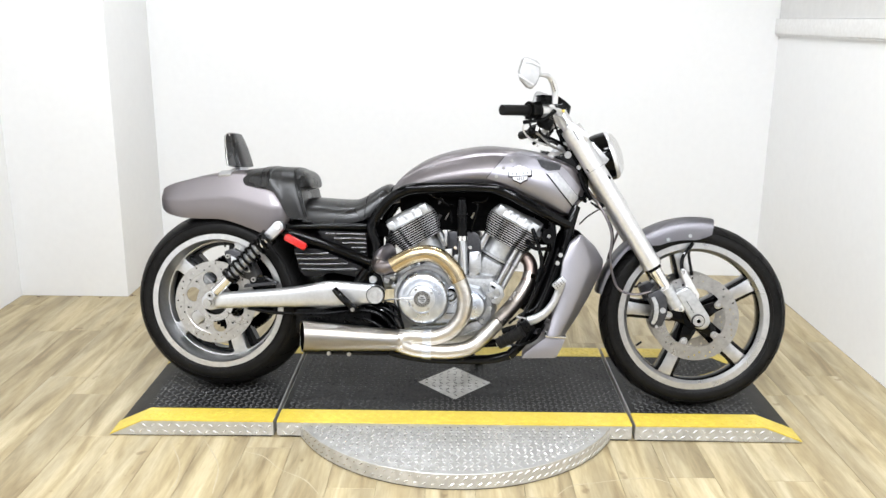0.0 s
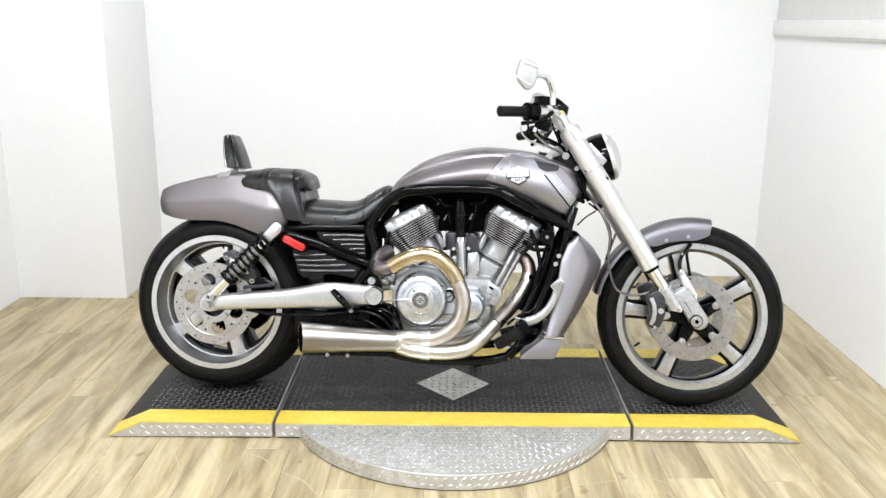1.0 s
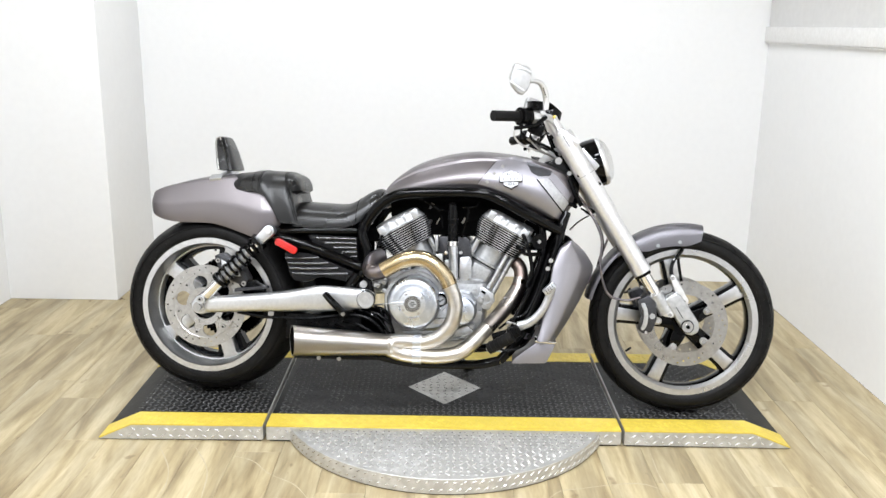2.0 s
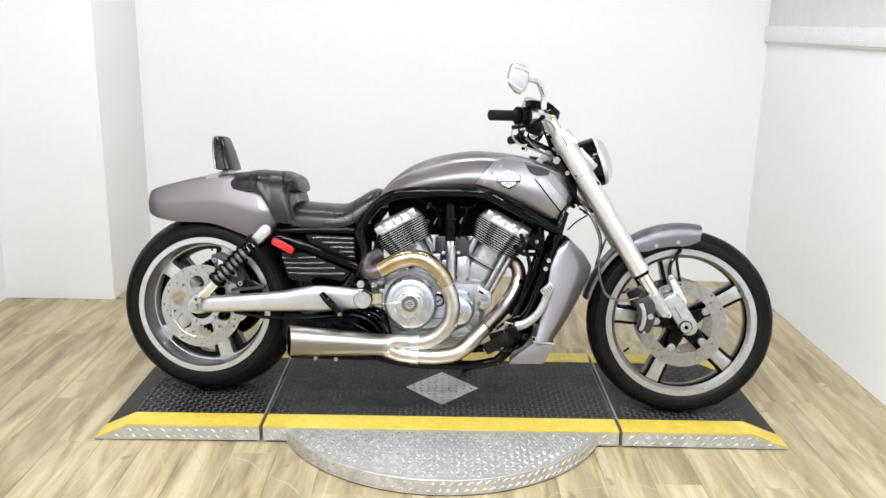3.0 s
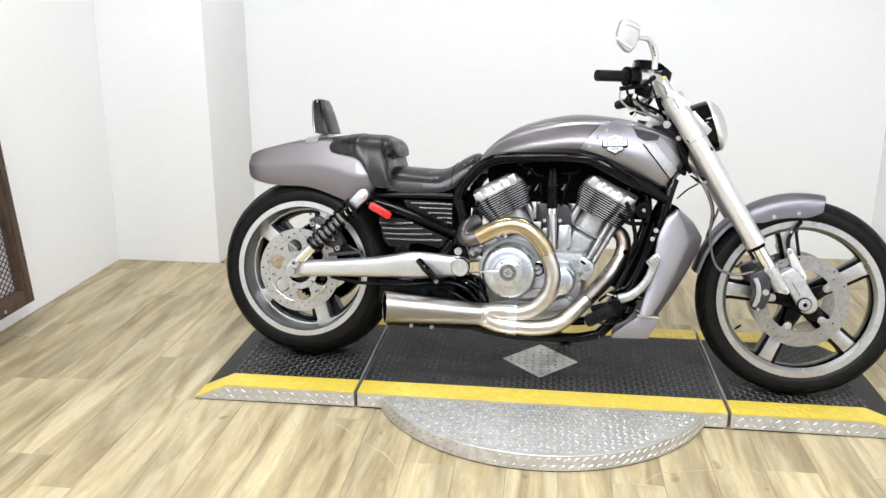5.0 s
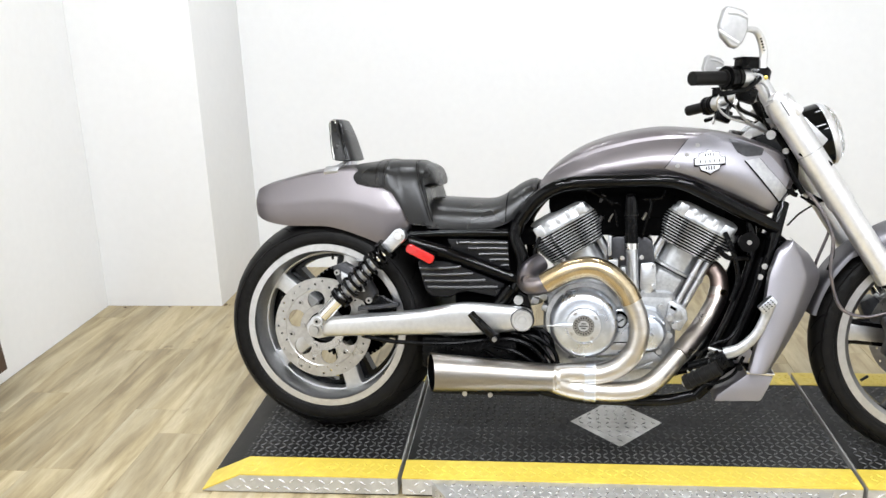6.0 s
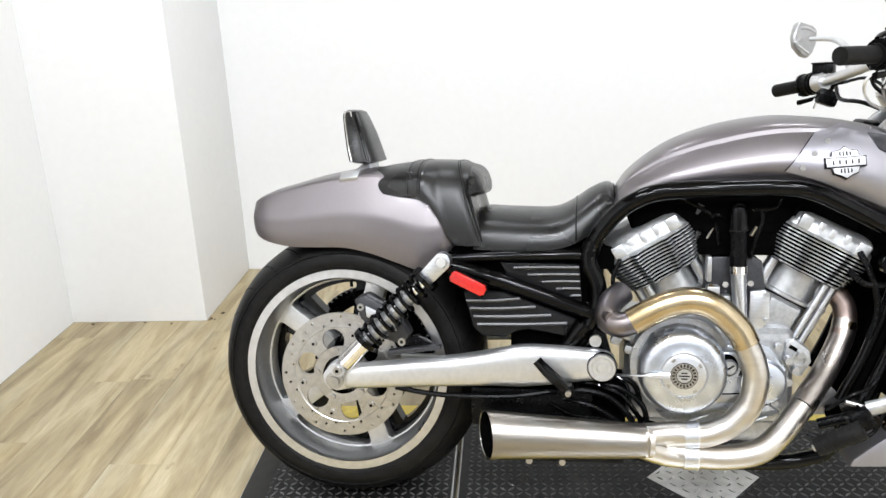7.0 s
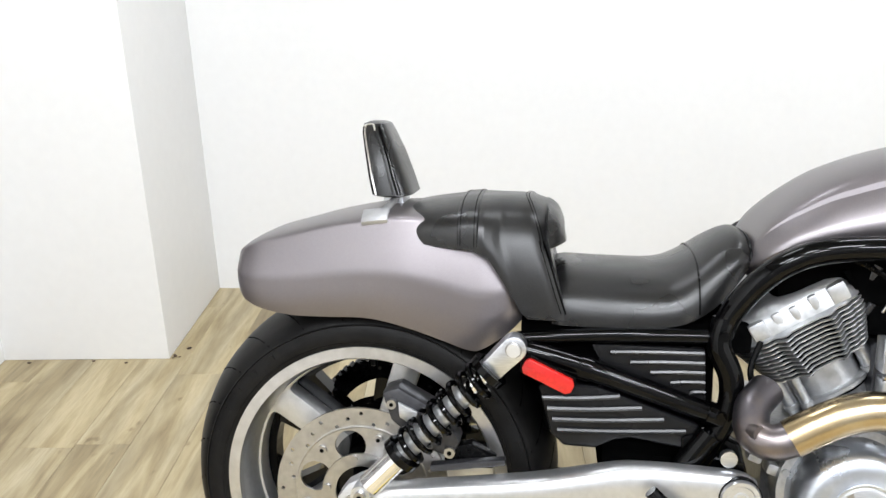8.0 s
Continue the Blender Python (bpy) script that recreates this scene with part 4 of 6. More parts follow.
hose("cable", [(0.330, -0.180, 1.005), (0.352, -0.150, 0.955), (0.372, -0.110, 0.915), (0.398, -0.07, 0.880)], 0.0035, PLASTIC)
hose("brake_hose", [(0.470, -0.08, 0.740), (0.508, -0.11, 0.703), (0.549, -0.125, 0.616), (0.549, -0.125, 0.518), (0.577, -0.125, 0.428), (0.635, -0.125, 0.405), (0.690, -0.13, 0.418)], 0.0045, BLUED, fork)
hose("brake_hose", [(0.480, -0.06, 0.715), (0.522, -0.09, 0.684), (0.552, -0.10, 0.630), (0.556, -0.115, 0.570), (0.542, -0.12, 0.525)], 0.0032, PLASTIC, fork)
hose("cable", [(0.505, -0.075, 0.690), (0.470, -0.09, 0.668), (0.440, -0.11, 0.640)], 0.0025, PLASTIC, fork)
junction = part("hose_junction", box((0.511, -0.080, 0.704), (0.036, 0.040, 0.026), 0.006, Matrix.Rotation(radians(30), 3, "Y")), GLOSS, fork, "black brake hose junction")
for x, z in ((0.500, 0.712), (0.524, 0.697), (0.530, 0.712)):
    bolt(x, -0.100, z, 0.0055, junction, STEEL, 0.006)
hose("brake_hose", [(0.44, 0.06, 0.80), (0.50, 0.10, 0.735), (0.60, 0.125, 0.640), (0.565, 0.13, 0.48), (0.66, 0.13, 0.405), (0.69, 0.13, 0.418)], 0.0045, BLUED, fork)

# steering head hardware behind the fork
for s in (-1, 1):
    ear = plate([(0.318, 0.872), (0.330, 0.862), (0.352, 0.872), (0.378, 0.880), (0.412, 0.905), (0.405, 0.925), (0.378, 0.922), (0.350, 0.905)], 0.062 * s - 0.010, 0.062 * s + 0.010, (), 0.005)
    lug = part("clamp_ear", ear, MIRRORM, fork, "silver clamp bracket")
    part("gusset", plate([(0.352, 0.868), (0.405, 0.895), (0.445, 0.860), (0.468, 0.800), (0.470, 0.735), (0.420, 0.700), (0.398, 0.800)], 0.070 * s - 0.012, 0.070 * s + 0.012, (), 0.004), GLOSS, fork)
    for x, z, r in ((0.337, 0.876, 0.0105), (0.393, 0.878, 0.0125), (0.432, 0.835, 0.008), (0.448, 0.775, 0.006)):
        y = (0.072 if x < 0.35 else 0.082) * s
        part("bolt", rod((x, y, z), (x, y + 0.008 * s, z), r, 14, None, 0.002), STEEL, fork)
    part("cable_boot", tube([(0.432, 0.098 * s, 0.815), (0.452, 0.103 * s, 0.768), (0.478, 0.10 * s, 0.725)], 0.008, 10), PLASTIC, fork)

# tank cover
TK = [(-0.228, 0.728, 0.706, 0.085), (-0.220, 0.744, 0.702, 0.104), (-0.208, 0.764, 0.706, 0.118), (-0.19, 0.787, 0.714, 0.126), (-0.15, 0.822, 0.728, 0.134), (-0.09, 0.858, 0.740, 0.146), (0, 0.888, 0.752, 0.158), (0.1, 0.904, 0.76, 0.168), (0.18, 0.902, 0.748, 0.172), (0.26, 0.893, 0.73, 0.17), (0.33, 0.877, 0.702, 0.164), (0.385, 0.857, 0.678, 0.152), (0.425, 0.833, 0.702, 0.135), (0.452, 0.788, 0.745, 0.105)]
CREASE = [(-0.228, 0.006), (-0.15, 0.026), (-0.08, 0.036), (0.0, 0.040), (0.10, 0.038), (0.20, 0.032), (0.30, 0.026), (0.40, 0.020), (0.46, 0.012)]


def tank_section(x, zt, zb, hw):
    """One flank and half the crown of the tank, from the foot to the ridge, as (half width, z)."""
    drop = rows_between(CREASE, x)[0]
    zc, yc = zt - drop, hw * 0.735
    pts = []
    for k in range(11):
        t = k / 10
        tuck = 0.185 * hw * (max(0.0, 0.50 - t) / 0.50) ** 1.6
        pts.append((hw + (yc - hw) * t ** 1.9 - tuck, zb + (zc - zb) * (t + 0.10 * t * (1 - t))))
    for k in range(1, 10):
        a = math.pi / 2 * k / 9
        pts.append((yc * math.cos(a) ** 0.9, zc + drop * math.sin(a) ** 0.8))
    return pts


secs = []
for x, zt, zb, hw in smooth_rows(TK, 6):
    half = tank_section(x, zt, zb, hw)
    secs.append([(x, -y, z) for y, z in half] + [(x, y, z) for y, z in half[-2::-1]] + [(x, hw * 0.6, zb - 0.012), (x, -hw * 0.6, zb - 0.012)])
tank = link("tank_cover", loft(secs), PAINT, bike, "silver-grey metallic tank cover with a shoulder crease", 24)


def tank_side(x, z, lift):
    zt, zb, hw = rows_between(smooth_rows(TK, 6), x)
    half = [(z_, y) for y, z_ in tank_section(x, zt, zb, hw)]
    return -rows_between(half, z)[0] - lift


def along(line, t):
    """The point at share t of a broken (x, z) line's length."""
    seg = [math.dist(a, b) for a, b in zip(line, line[1:])]
    d = t * sum(seg)
    for a, b, s in zip(line, line[1:], seg):
        if d <= s + 1e-9:
            return V(a) + (V(b) - V(a)) * (d / s)
        d -= s
    return V(line[-1])


def patch(low, high, lift, thick, n=18, m=10, side=-1):
    """A thin panel that follows the tank's flank between two (x, z) lines."""
    b = bmesh.new()
    grid = []
    for i in range(n + 1):
        p, q = along(low, i / n), along(high, i / n)
        row = []
        for j in range(m + 1):
            x, z = p + (q - p) * (j / m)
            row.append(b.verts.new((x, -side * tank_side(x, z, lift), z)))
        grid.append(row)
    for i in range(n):
        for j in range(m):
            b.faces.new((grid[i][j], grid[i + 1][j], grid[i + 1][j + 1], grid[i][j + 1]))
    bmesh.ops.recalc_face_normals(b, faces=b.faces)
    bmesh.ops.solidify(b, geom=b.faces[:], thickness=thick)
    return b


for s in (-1, 1):
    pan = part("tank_panel", patch([(0.118, 0.790), (0.180, 0.772), (0.250, 0.744), (0.330, 0.709), (0.400, 0.677)], [(0.178, 0.868), (0.235, 0.888), (0.300, 0.874), (0.385, 0.828), (0.440, 0.765)], 0.0065, 0.005, 24, 12, s), PANEL, tank, "lighter silver riveted side panel")
    part("intake_insert", patch([(0.413, 0.704), (0.434, 0.732)], [(0.323, 0.811), (0.358, 0.818)], 0.0095, 0.004, 6, 14, s), BADGE, pan, "brushed silver intake insert")
    part("insert_edge", patch([(0.4105, 0.7005), (0.413, 0.704)], [(0.3195, 0.811), (0.323, 0.811)], 0.0102, 0.003, 2, 14, s), GLOSS, pan)
    part("insert_edge", patch([(0.4105, 0.7005), (0.436, 0.7305)], [(0.413, 0.704), (0.434, 0.732)], 0.0100, 0.003, 8, 2, s), GLOSS, pan)
    part("insert_edge", patch([(0.434, 0.732), (0.436, 0.7305)], [(0.358, 0.818), (0.360, 0.817)], 0.0100, 0.003, 2, 14, s), GUNMETAL, pan)
    # flat dark patch that puts a hollow's shade onto the panel
    part("scoop_shade", patch([(0.302, 0.834), (0.325, 0.822), (0.366, 0.826)], [(0.282, 0.868), (0.318, 0.862), (0.372, 0.842)], 0.0090, 0.003, 10, 8, s), GUNMETAL, pan, "dark patch in place of the shaded scoop")
    part("panel_edge", patch([(0.1165, 0.7905), (0.1180, 0.7900)], [(0.1765, 0.8690), (0.1780, 0.8680)], 0.0068, 0.003, 2, 14, s), PLASTIC, pan)
    for x, z in ((0.202, 0.851), (0.174, 0.826), (0.151, 0.797)):
        y = tank_side(x, z, 0.0055)
        b = rod((x, y, z), (x, y - 0.004, z), 0.0058, 14, None, 0.0015)
        part("rivet", b if s < 0 else flip(b), STEEL, pan)
    # plain shield badge with a dark rim
    bx, bz = 0.231, 0.808
    shield = [(-0.043, -0.010), (-0.043, 0.012), (-0.029, 0.013), (-0.027, 0.023), (-0.010, 0.026), (0.0, 0.033), (0.010, 0.026), (0.027, 0.023), (0.029, 0.013), (0.043, 0.012), (0.043, -0.010), (0.029, -0.011), (0.026, -0.022), (0.012, -0.027), (0.0, -0.034), (-0.012, -0.027), (-0.026, -0.022), (-0.029, -0.011)]
    y = tank_side(bx, bz, 0.0105)
    lean = math.degrees(math.atan2(abs(tank_side(bx, bz - 0.03, 0)) - abs(tank_side(bx, bz + 0.03, 0)), 0.06))
    tilt = Matrix.Translation((bx, y, bz)) @ Matrix.Rotation(radians(-4), 4, "Y") @ Matrix.Rotation(radians(-lean), 4, "X")
    rim = turned(plate([(x * 0.93, z * 1.02) for x, z in shield], -0.003, 0.012, (), 0.0008), tilt)
    badge = part("badge", rim if s < 0 else flip(rim), GLOSS, pan, "dark rimmed silver shield badge")
    face = turned(plate([(x * 0.885, z * 0.965) for x, z in shield], -0.0048, 0.0, (), 0.0008), tilt)
    part("badge_face", face if s < 0 else flip(face), BADGE, badge)
    for w, h, y, mat in ((0.078, 0.021, -0.0056, GLOSS), (0.0745, 0.0175, -0.0064, BADGE)):
        b = turned(box((0, y, 0), (w, 0.003, h), 0.0006), tilt)
        part("badge_bar", b if s < 0 else flip(b), mat, badge)
    for q, w, y in ((0.0175, 0.026, -0.0050), (0.0, 0.060, -0.0081), (-0.0175, 0.026, -0.0050)):
        n = int(w / (0.0062 if q else 0.011))
        for e in range(n):
            b = turned(box((-w / 2 + (e + 0.5) * w / n, y, q), (0.0028, 0.0008, 0.0088 if q == 0 else 0.010 - 0.0014 * abs(e - (n - 1) / 2))), tilt)
            part("badge_mark", b if s < 0 else flip(b), PLASTIC, badge)
part("dash_cover", hull([(0.30, 0.894, 0.870, 0.05), (0.36, 0.884, 0.85, 0.065), (0.41, 0.862, 0.83, 0.06), (0.438, 0.84, 0.82, 0.04)], 2.6, 20, 4, 0.004), PLASTIC, tank, "black dash cover behind the steering head")

# frame
frame_p = part("bike_frame", rod((0.395, 0, 0.93), (0.455, 0, 0.79), 0.038, 24, None, 0.005), GLOSS, bike, "gloss black tubular frame")
for s in (-1, 1):
    Y = lambda pts: [(x, y * s, z) for x, y, z in pts]
    part("top_rail", tube(Y([(-0.272, 0.150, 0.615), (-0.262, 0.153, 0.648), (-0.225, 0.158, 0.698), (-0.180, 0.162, 0.732), (-0.122, 0.165, 0.750), (0.0, 0.168, 0.756), (0.12, 0.170, 0.758), (0.178, 0.170, 0.747), (0.24, 0.168, 0.718), (0.33, 0.160, 0.672), (0.408, 0.140, 0.634)]), [0.018, 0.019, 0.019, 0.019, 0.018, 0.018, 0.018], 16), GLOSS, frame_p)
    part("down_tube", tube(Y([(0.425, 0.115, 0.700), (0.408, 0.135, 0.640), (0.380, 0.140, 0.512), (0.315, 0.145, 0.340), (0.262, 0.150, 0.235), (0.215, 0.150, 0.180)]), 0.017, 16), GLOSS, frame_p)
    part("inner_down_tube", tube(Y([(0.345, 0.12, 0.66), (0.350, 0.125, 0.55), (0.300, 0.13, 0.40), (0.255, 0.13, 0.30)]), 0.012, 14), GLOSS, frame_p)
    part("lower_rail", tube(Y([(0.215, 0.150, 0.180), (0.12, 0.150, 0.160), (-0.10, 0.150, 0.158), (-0.26, 0.150, 0.200), (-0.30, 0.150, 0.30)]), 0.016, 14), GLOSS, frame_p)
    part("seat_tube", tube(Y([(-0.270, 0.152, 0.640), (-0.278, 0.156, 0.600), (-0.258, 0.160, 0.548), (-0.262, 0.160, 0.490), (-0.300, 0.158, 0.410)]), 0.019, 16), GLOSS, frame_p)
    part("sub_rail", tube(Y([(-0.270, 0.153, 0.612), (-0.43, 0.150, 0.609), (-0.585, 0.150, 0.600)]), 0.0115, 12), GLOSS, frame_p)
    part("diagonal_tube", tube(Y([(-0.60, 0.160, 0.590), (-0.475, 0.160, 0.557), (-0.272, 0.160, 0.486)]), [0.019, 0.018, 0.016], 16), GLOSS, frame_p)
    part("tube_joint", rod((-0.488, 0.160 * s, 0.5605), (-0.470, 0.160 * s, 0.5555), 0.0205, 16, None, 0.002), GLOSS, frame_p)
    part("tube_joint", rod((-0.292, 0.160 * s, 0.493), (-0.268, 0.160 * s, 0.484), 0.0195, 16, None, 0.003), GLOSS, frame_p)
    if s < 0:
        for x, z in ((-0.272, 0.492), (-0.274, 0.618)):
            bolt(x, -0.172, z, 0.008, frame_p, GLOSS)
        for x, z in ((0.378, 0.536), (0.368, 0.508)):
            bolt(x, -0.150, z, 0.0078, frame_p, CHROME, 0.014)
        bolt(-0.262, -0.185, 0.432, 0.013, frame_p, ALU, 0.012)
        part("pivot_plate", plate([(-0.33, 0.455), (-0.285, 0.47), (-0.24, 0.445), (-0.225, 0.39), (-0.24, 0.34), (-0.30, 0.33), (-0.325, 0.39)], -0.172, -0.140, (), 0.006), GLOSS, frame_p)
        part("pivot_stub", rod((-0.325, -0.165, 0.405), (-0.285, -0.165, 0.462), 0.022, 16, None, 0.004), GLOSS, frame_p)

stand = part("side_stand", tube([(-0.03, 0.150, 0.185), (0.02, 0.200, 0.130), (0.085, 0.290, 0.064)], [0.013, 0.012, 0.011], 12), GLOSS, bike, "black side stand")
part("stand_foot", rod((0.085, 0.288, 0.066), (0.087, 0.294, 0.054), 0.022, 16, None, 0.003), GLOSS, stand)

# side covers with raised ribs
for s in (-1, 1):
    up = plate([(-0.470, 0.594), (-0.296, 0.590), (-0.292, 0.506), (-0.36, 0.526), (-0.45, 0.556)], -0.150, -0.132, (), 0.004)
    ob = part("upper_side_cover", up if s < 0 else flip(up), SATIN, bike, "ribbed black plastic side cover")
    for k in range(5):
        z = 0.584 - 0.0155 * k
        b = tube([(-0.44 + 0.031 * k, -0.1508, z - 0.002), (-0.37 + 0.015 * k, -0.1515, z), (-0.298 + 0.001 * k, -0.1508, z)], 0.0046, 8, 3, None, True)
        part("rib", b if s < 0 else flip(b), RIBM, ob)
    lo = plate([(-0.552, 0.528), (-0.535, 0.533), (-0.462, 0.530), (-0.30, 0.470), (-0.312, 0.440), (-0.330, 0.434), (-0.405, 0.447), (-0.430, 0.443), (-0.460, 0.428), (-0.510, 0.430), (-0.530, 0.450)], -0.166, -0.130, (), 0.007, None, 3)
    ob = part("lower_side_cover", lo if s < 0 else flip(lo), SATIN, bike, "ribbed black plastic lower side cover")
    for k in range(4):
        z = 0.512 - 0.0175 * k
        x1 = -0.425 + 0.034 * k
        b = tube([(-0.544 + 0.008 * k, -0.1662, z - 0.002), ((-0.544 + x1) / 2, -0.1668, z - 0.001), (x1, -0.1662, z + 0.004)], 0.0050, 8, 3)
        part("rib", b if s < 0 else flip(b), RIBM, ob)
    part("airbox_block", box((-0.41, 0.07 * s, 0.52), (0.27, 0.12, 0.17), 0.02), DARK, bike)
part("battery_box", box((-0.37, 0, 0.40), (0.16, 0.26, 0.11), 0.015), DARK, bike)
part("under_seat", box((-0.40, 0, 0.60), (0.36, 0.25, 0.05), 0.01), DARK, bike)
# invented dark block that closes the see-through bay under the tank
part("bay_filler", box((0.05, 0, 0.70), (0.48, 0.22, 0.10), 0.03), DARK, bike, "dark filler block under the tank")

# seats
SK = [(-0.535, 0.686, 0.622, 0.128), (-0.52, 0.704, 0.62, 0.14), (-0.45, 0.702, 0.62, 0.146), (-0.36, 0.701, 0.622, 0.148), (-0.315, 0.718, 0.632, 0.142), (-0.275, 0.745, 0.655, 0.126), (-0.24, 0.760, 0.69, 0.105), (-0.222, 0.753, 0.712, 0.088), (-0.214, 0.736, 0.725, 0.075)]
seat = part("rider_seat", hull(SK, 2.5, 36, 5, 0.008), LEATHER, bike, "black leather rider seat with a raised front")


def rib_line(keys, power, x, lift=0.0014, n=24, lo=0.02):
    """Points of a seam over a hull at x."""
    zt, zb, hw = rows_between(smooth_rows(keys, 5), x)
    pts = []
    for k in range(n + 1):
        a = math.pi * (lo + (1 - 2 * lo) * k / n)
        c, q = math.cos(a), math.sin(a)
        g = (abs(c) ** power + abs(q) ** power) ** (-1 / power)
        pts.append((x, c * g * (hw + lift), zb + (zt - zb + lift) * q * g))
    return pts


part("seat_seam", tube(rib_line(SK, 2.5, -0.305, 0.0006), 0.0016, 6, 1), PLASTIC, seat, "stitched seam")
part("seat_seam", tube(rib_line(SK, 2.5, -0.222, 0.0008), 0.0022, 6, 1), PLASTIC, seat, "stitched seam")
PK = [(-0.8, 0.774, 0.766, 0.065), (-0.788, 0.789, 0.756, 0.098), (-0.755, 0.8, 0.75, 0.12), (-0.7, 0.808, 0.746, 0.136), (-0.64, 0.813, 0.742, 0.145), (-0.58, 0.812, 0.738, 0.148), (-0.552, 0.806, 0.738, 0.143), (-0.526, 0.792, 0.742, 0.12), (-0.514, 0.767, 0.75, 0.092)]
FOOT = [(-0.800, 0.762), (-0.775, 0.746), (-0.70, 0.740), (-0.662, 0.738), (-0.640, 0.726), (-0.626, 0.686), (-0.614, 0.640), (-0.606, 0.630), (-0.548, 0.628), (-0.543, 0.634), (-0.5415, 0.742), (-0.514, 0.750)]
pad_rows = []
for k in range(121):
    x = -0.800 + 0.286 * k / 120
    zt, zb, hw = rows_between(smooth_rows(PK, 6), x)
    pad_rows.append((x, zt, rows_between(FOOT, x)[0], hw))
pad = hull(pad_rows, 3.0, 44, 1, 0.012)
for v in pad.verts:
    # the flaps rake forward as they come down; the front bulges in the middle
    v.co.x += max(0.0, 0.75 - v.co.z) * 0.31
    if v.co.x > -0.556 and v.co.z > 0.735:
        v.co.x += 0.002 * max(0.0, 1 - (v.co.y / 0.14) ** 2) * min(1, (v.co.x + 0.556) / 0.03)
# dark block added to hide the gap between the flap and the seat
part("seat_gap_filler", box((-0.530, 0, 0.652), (0.045, 0.20, 0.07), 0.01), DARK, bike)
pil = part("pillion_seat", pad, LEATHER, bike, "black leather pillion seat pad with side flaps")
for s in (-1, 1):
    ed = tube([(-0.546, -0.1492, 0.755), (-0.5205, -0.1492, 0.672), (-0.510, -0.1488, 0.640)], 0.0013, 6)
    part("flap_seam", ed if s < 0 else flip(ed), DARK, pil)
    ed = tube([(-0.553, -0.1492, 0.755), (-0.5275, -0.1492, 0.672), (-0.517, -0.1488, 0.640)], 0.0008, 6)
    part("flap_seam", ed if s < 0 else flip(ed), SATIN, pil)
belt = [[V(p) for p in rib_line(PK, 3.0, x, l, 30, 0.0)] for x, l in ((-0.682, -0.002), (-0.680, 0.0022), (-0.650, 0.0022), (-0.648, -0.002))]
part("strap", loft(belt, False), LEATHER, pil, "raised leather strap")
for x in (-0.676, -0.654):
    part("strap_seam", tube(rib_line(PK, 3.0, x, 0.0022, 30, 0.0), 0.0007, 5, 1), DARK, pil)
for x0 in (-0.5765, -0.5720):
    seam = []
    for k in range(31):
        x = x0 + 0.027 * math.cos(math.pi * k / 30) ** 2
        seam.append(rib_line(PK, 3.0, x, 0.0001, 30, 0.0)[k])
    part("front_seam", tube(seam, 0.0006, 5, 1), DARK, pil)

# backrest
secs = []
for z, xb, xf, y0, y1 in ((0.808, -0.822, -0.780, -0.040, 0.070), (0.812, -0.836, -0.768, -0.056, 0.086), (0.840, -0.843, -0.778, -0.050, 0.090), (0.880, -0.851, -0.794, -0.034, 0.094), (0.915, -0.858, -0.812, -0.016, 0.098), (0.930, -0.858, -0.820, -0.006, 0.092), (0.934, -0.850, -0.830, 0.010, 0.076)):
    cx, cy, hx, hy = (xb + xf) / 2, (y0 + y1) / 2, (xf - xb) / 2, (y1 - y0) / 2
    ring = []
    for k in range(40):
        a = 2 * math.pi * k / 40
        q = (abs(math.cos(a)) ** 5 + abs(math.sin(a)) ** 5) ** -0.2
        ring.append((cx + hx * q * math.cos(a), cy + hy * q * math.sin(a), z))
    secs.append(ring)
br = part("backrest", loft(secs), LEATHER, bike, "small black leather passenger backrest pad")
REST = [(0.812, -0.836, -0.768, -0.056, 0.086), (0.840, -0.843, -0.778, -0.050, 0.090), (0.880, -0.851, -0.794, -0.034, 0.094), (0.915, -0.858, -0.812, -0.016, 0.098), (0.930, -0.858, -0.820, -0.006, 0.092)]


def rest_side(z, f, lift=0.0005):
    """A point on the near side of the backrest: height z, fraction f from back to front."""
    xb, xf, y0, y1 = rows_between(REST, z)
    u = 2 * f - 1
    return (xb + (xf - xb) * f, (y0 + y1) / 2 - (y1 - y0) / 2 * (1 - abs(u) ** 5) ** 0.2 - lift, z)


ZS = (0.8135, 0.828, 0.842, 0.862, 0.882, 0.900, 0.915, 0.925)
part("chrome_edge", tube([rest_side(z, 0.15) for z in ZS] + [rest_side(0.9285, 0.22), rest_side(0.9292, 0.36), rest_side(0.9285, 0.50), rest_side(0.925, 0.53), rest_side(0.918, 0.54)], 0.0021, 6, 3), CHROME, br, "chrome trim line")
part("pad_piping", tube([rest_side(z, 0.06) for z in ZS], 0.0016, 6, 3), GLOSS, br)
part("pad_welt", tube([rest_side(z, 0.62, 0.0) for z in ZS], 0.0036, 8, 3, None, True, 0.5), LEATHER, br)
part("pad_piping", tube([rest_side(z, 0.70) for z in ZS], 0.0014, 6, 3), GLOSS, br)
part("pad_piping", tube([rest_side(z, 0.77) for z in ZS], 0.0014, 6, 3), GLOSS, br)
part("post", box((-0.795, 0.01, 0.795), (0.022, 0.07, 0.05), 0.004), ALU, br)
for s in (-1, 1):
    part("mount_bracket", box((-0.818, 0.103 * s, 0.784), (0.044, 0.036, 0.009), 0.003, Matrix.Rotation(radians(-6), 3, "Y") @ Matrix.Rotation(radians(-28 * s), 3, "X")), MIRRORM, br, "chrome mounting bracket on the tail")
    part("bracket_arm", rod((-0.806, 0.092 * s, 0.790), (-0.797, 0.03 * s, 0.806), 0.006, 10), MIRRORM, br)

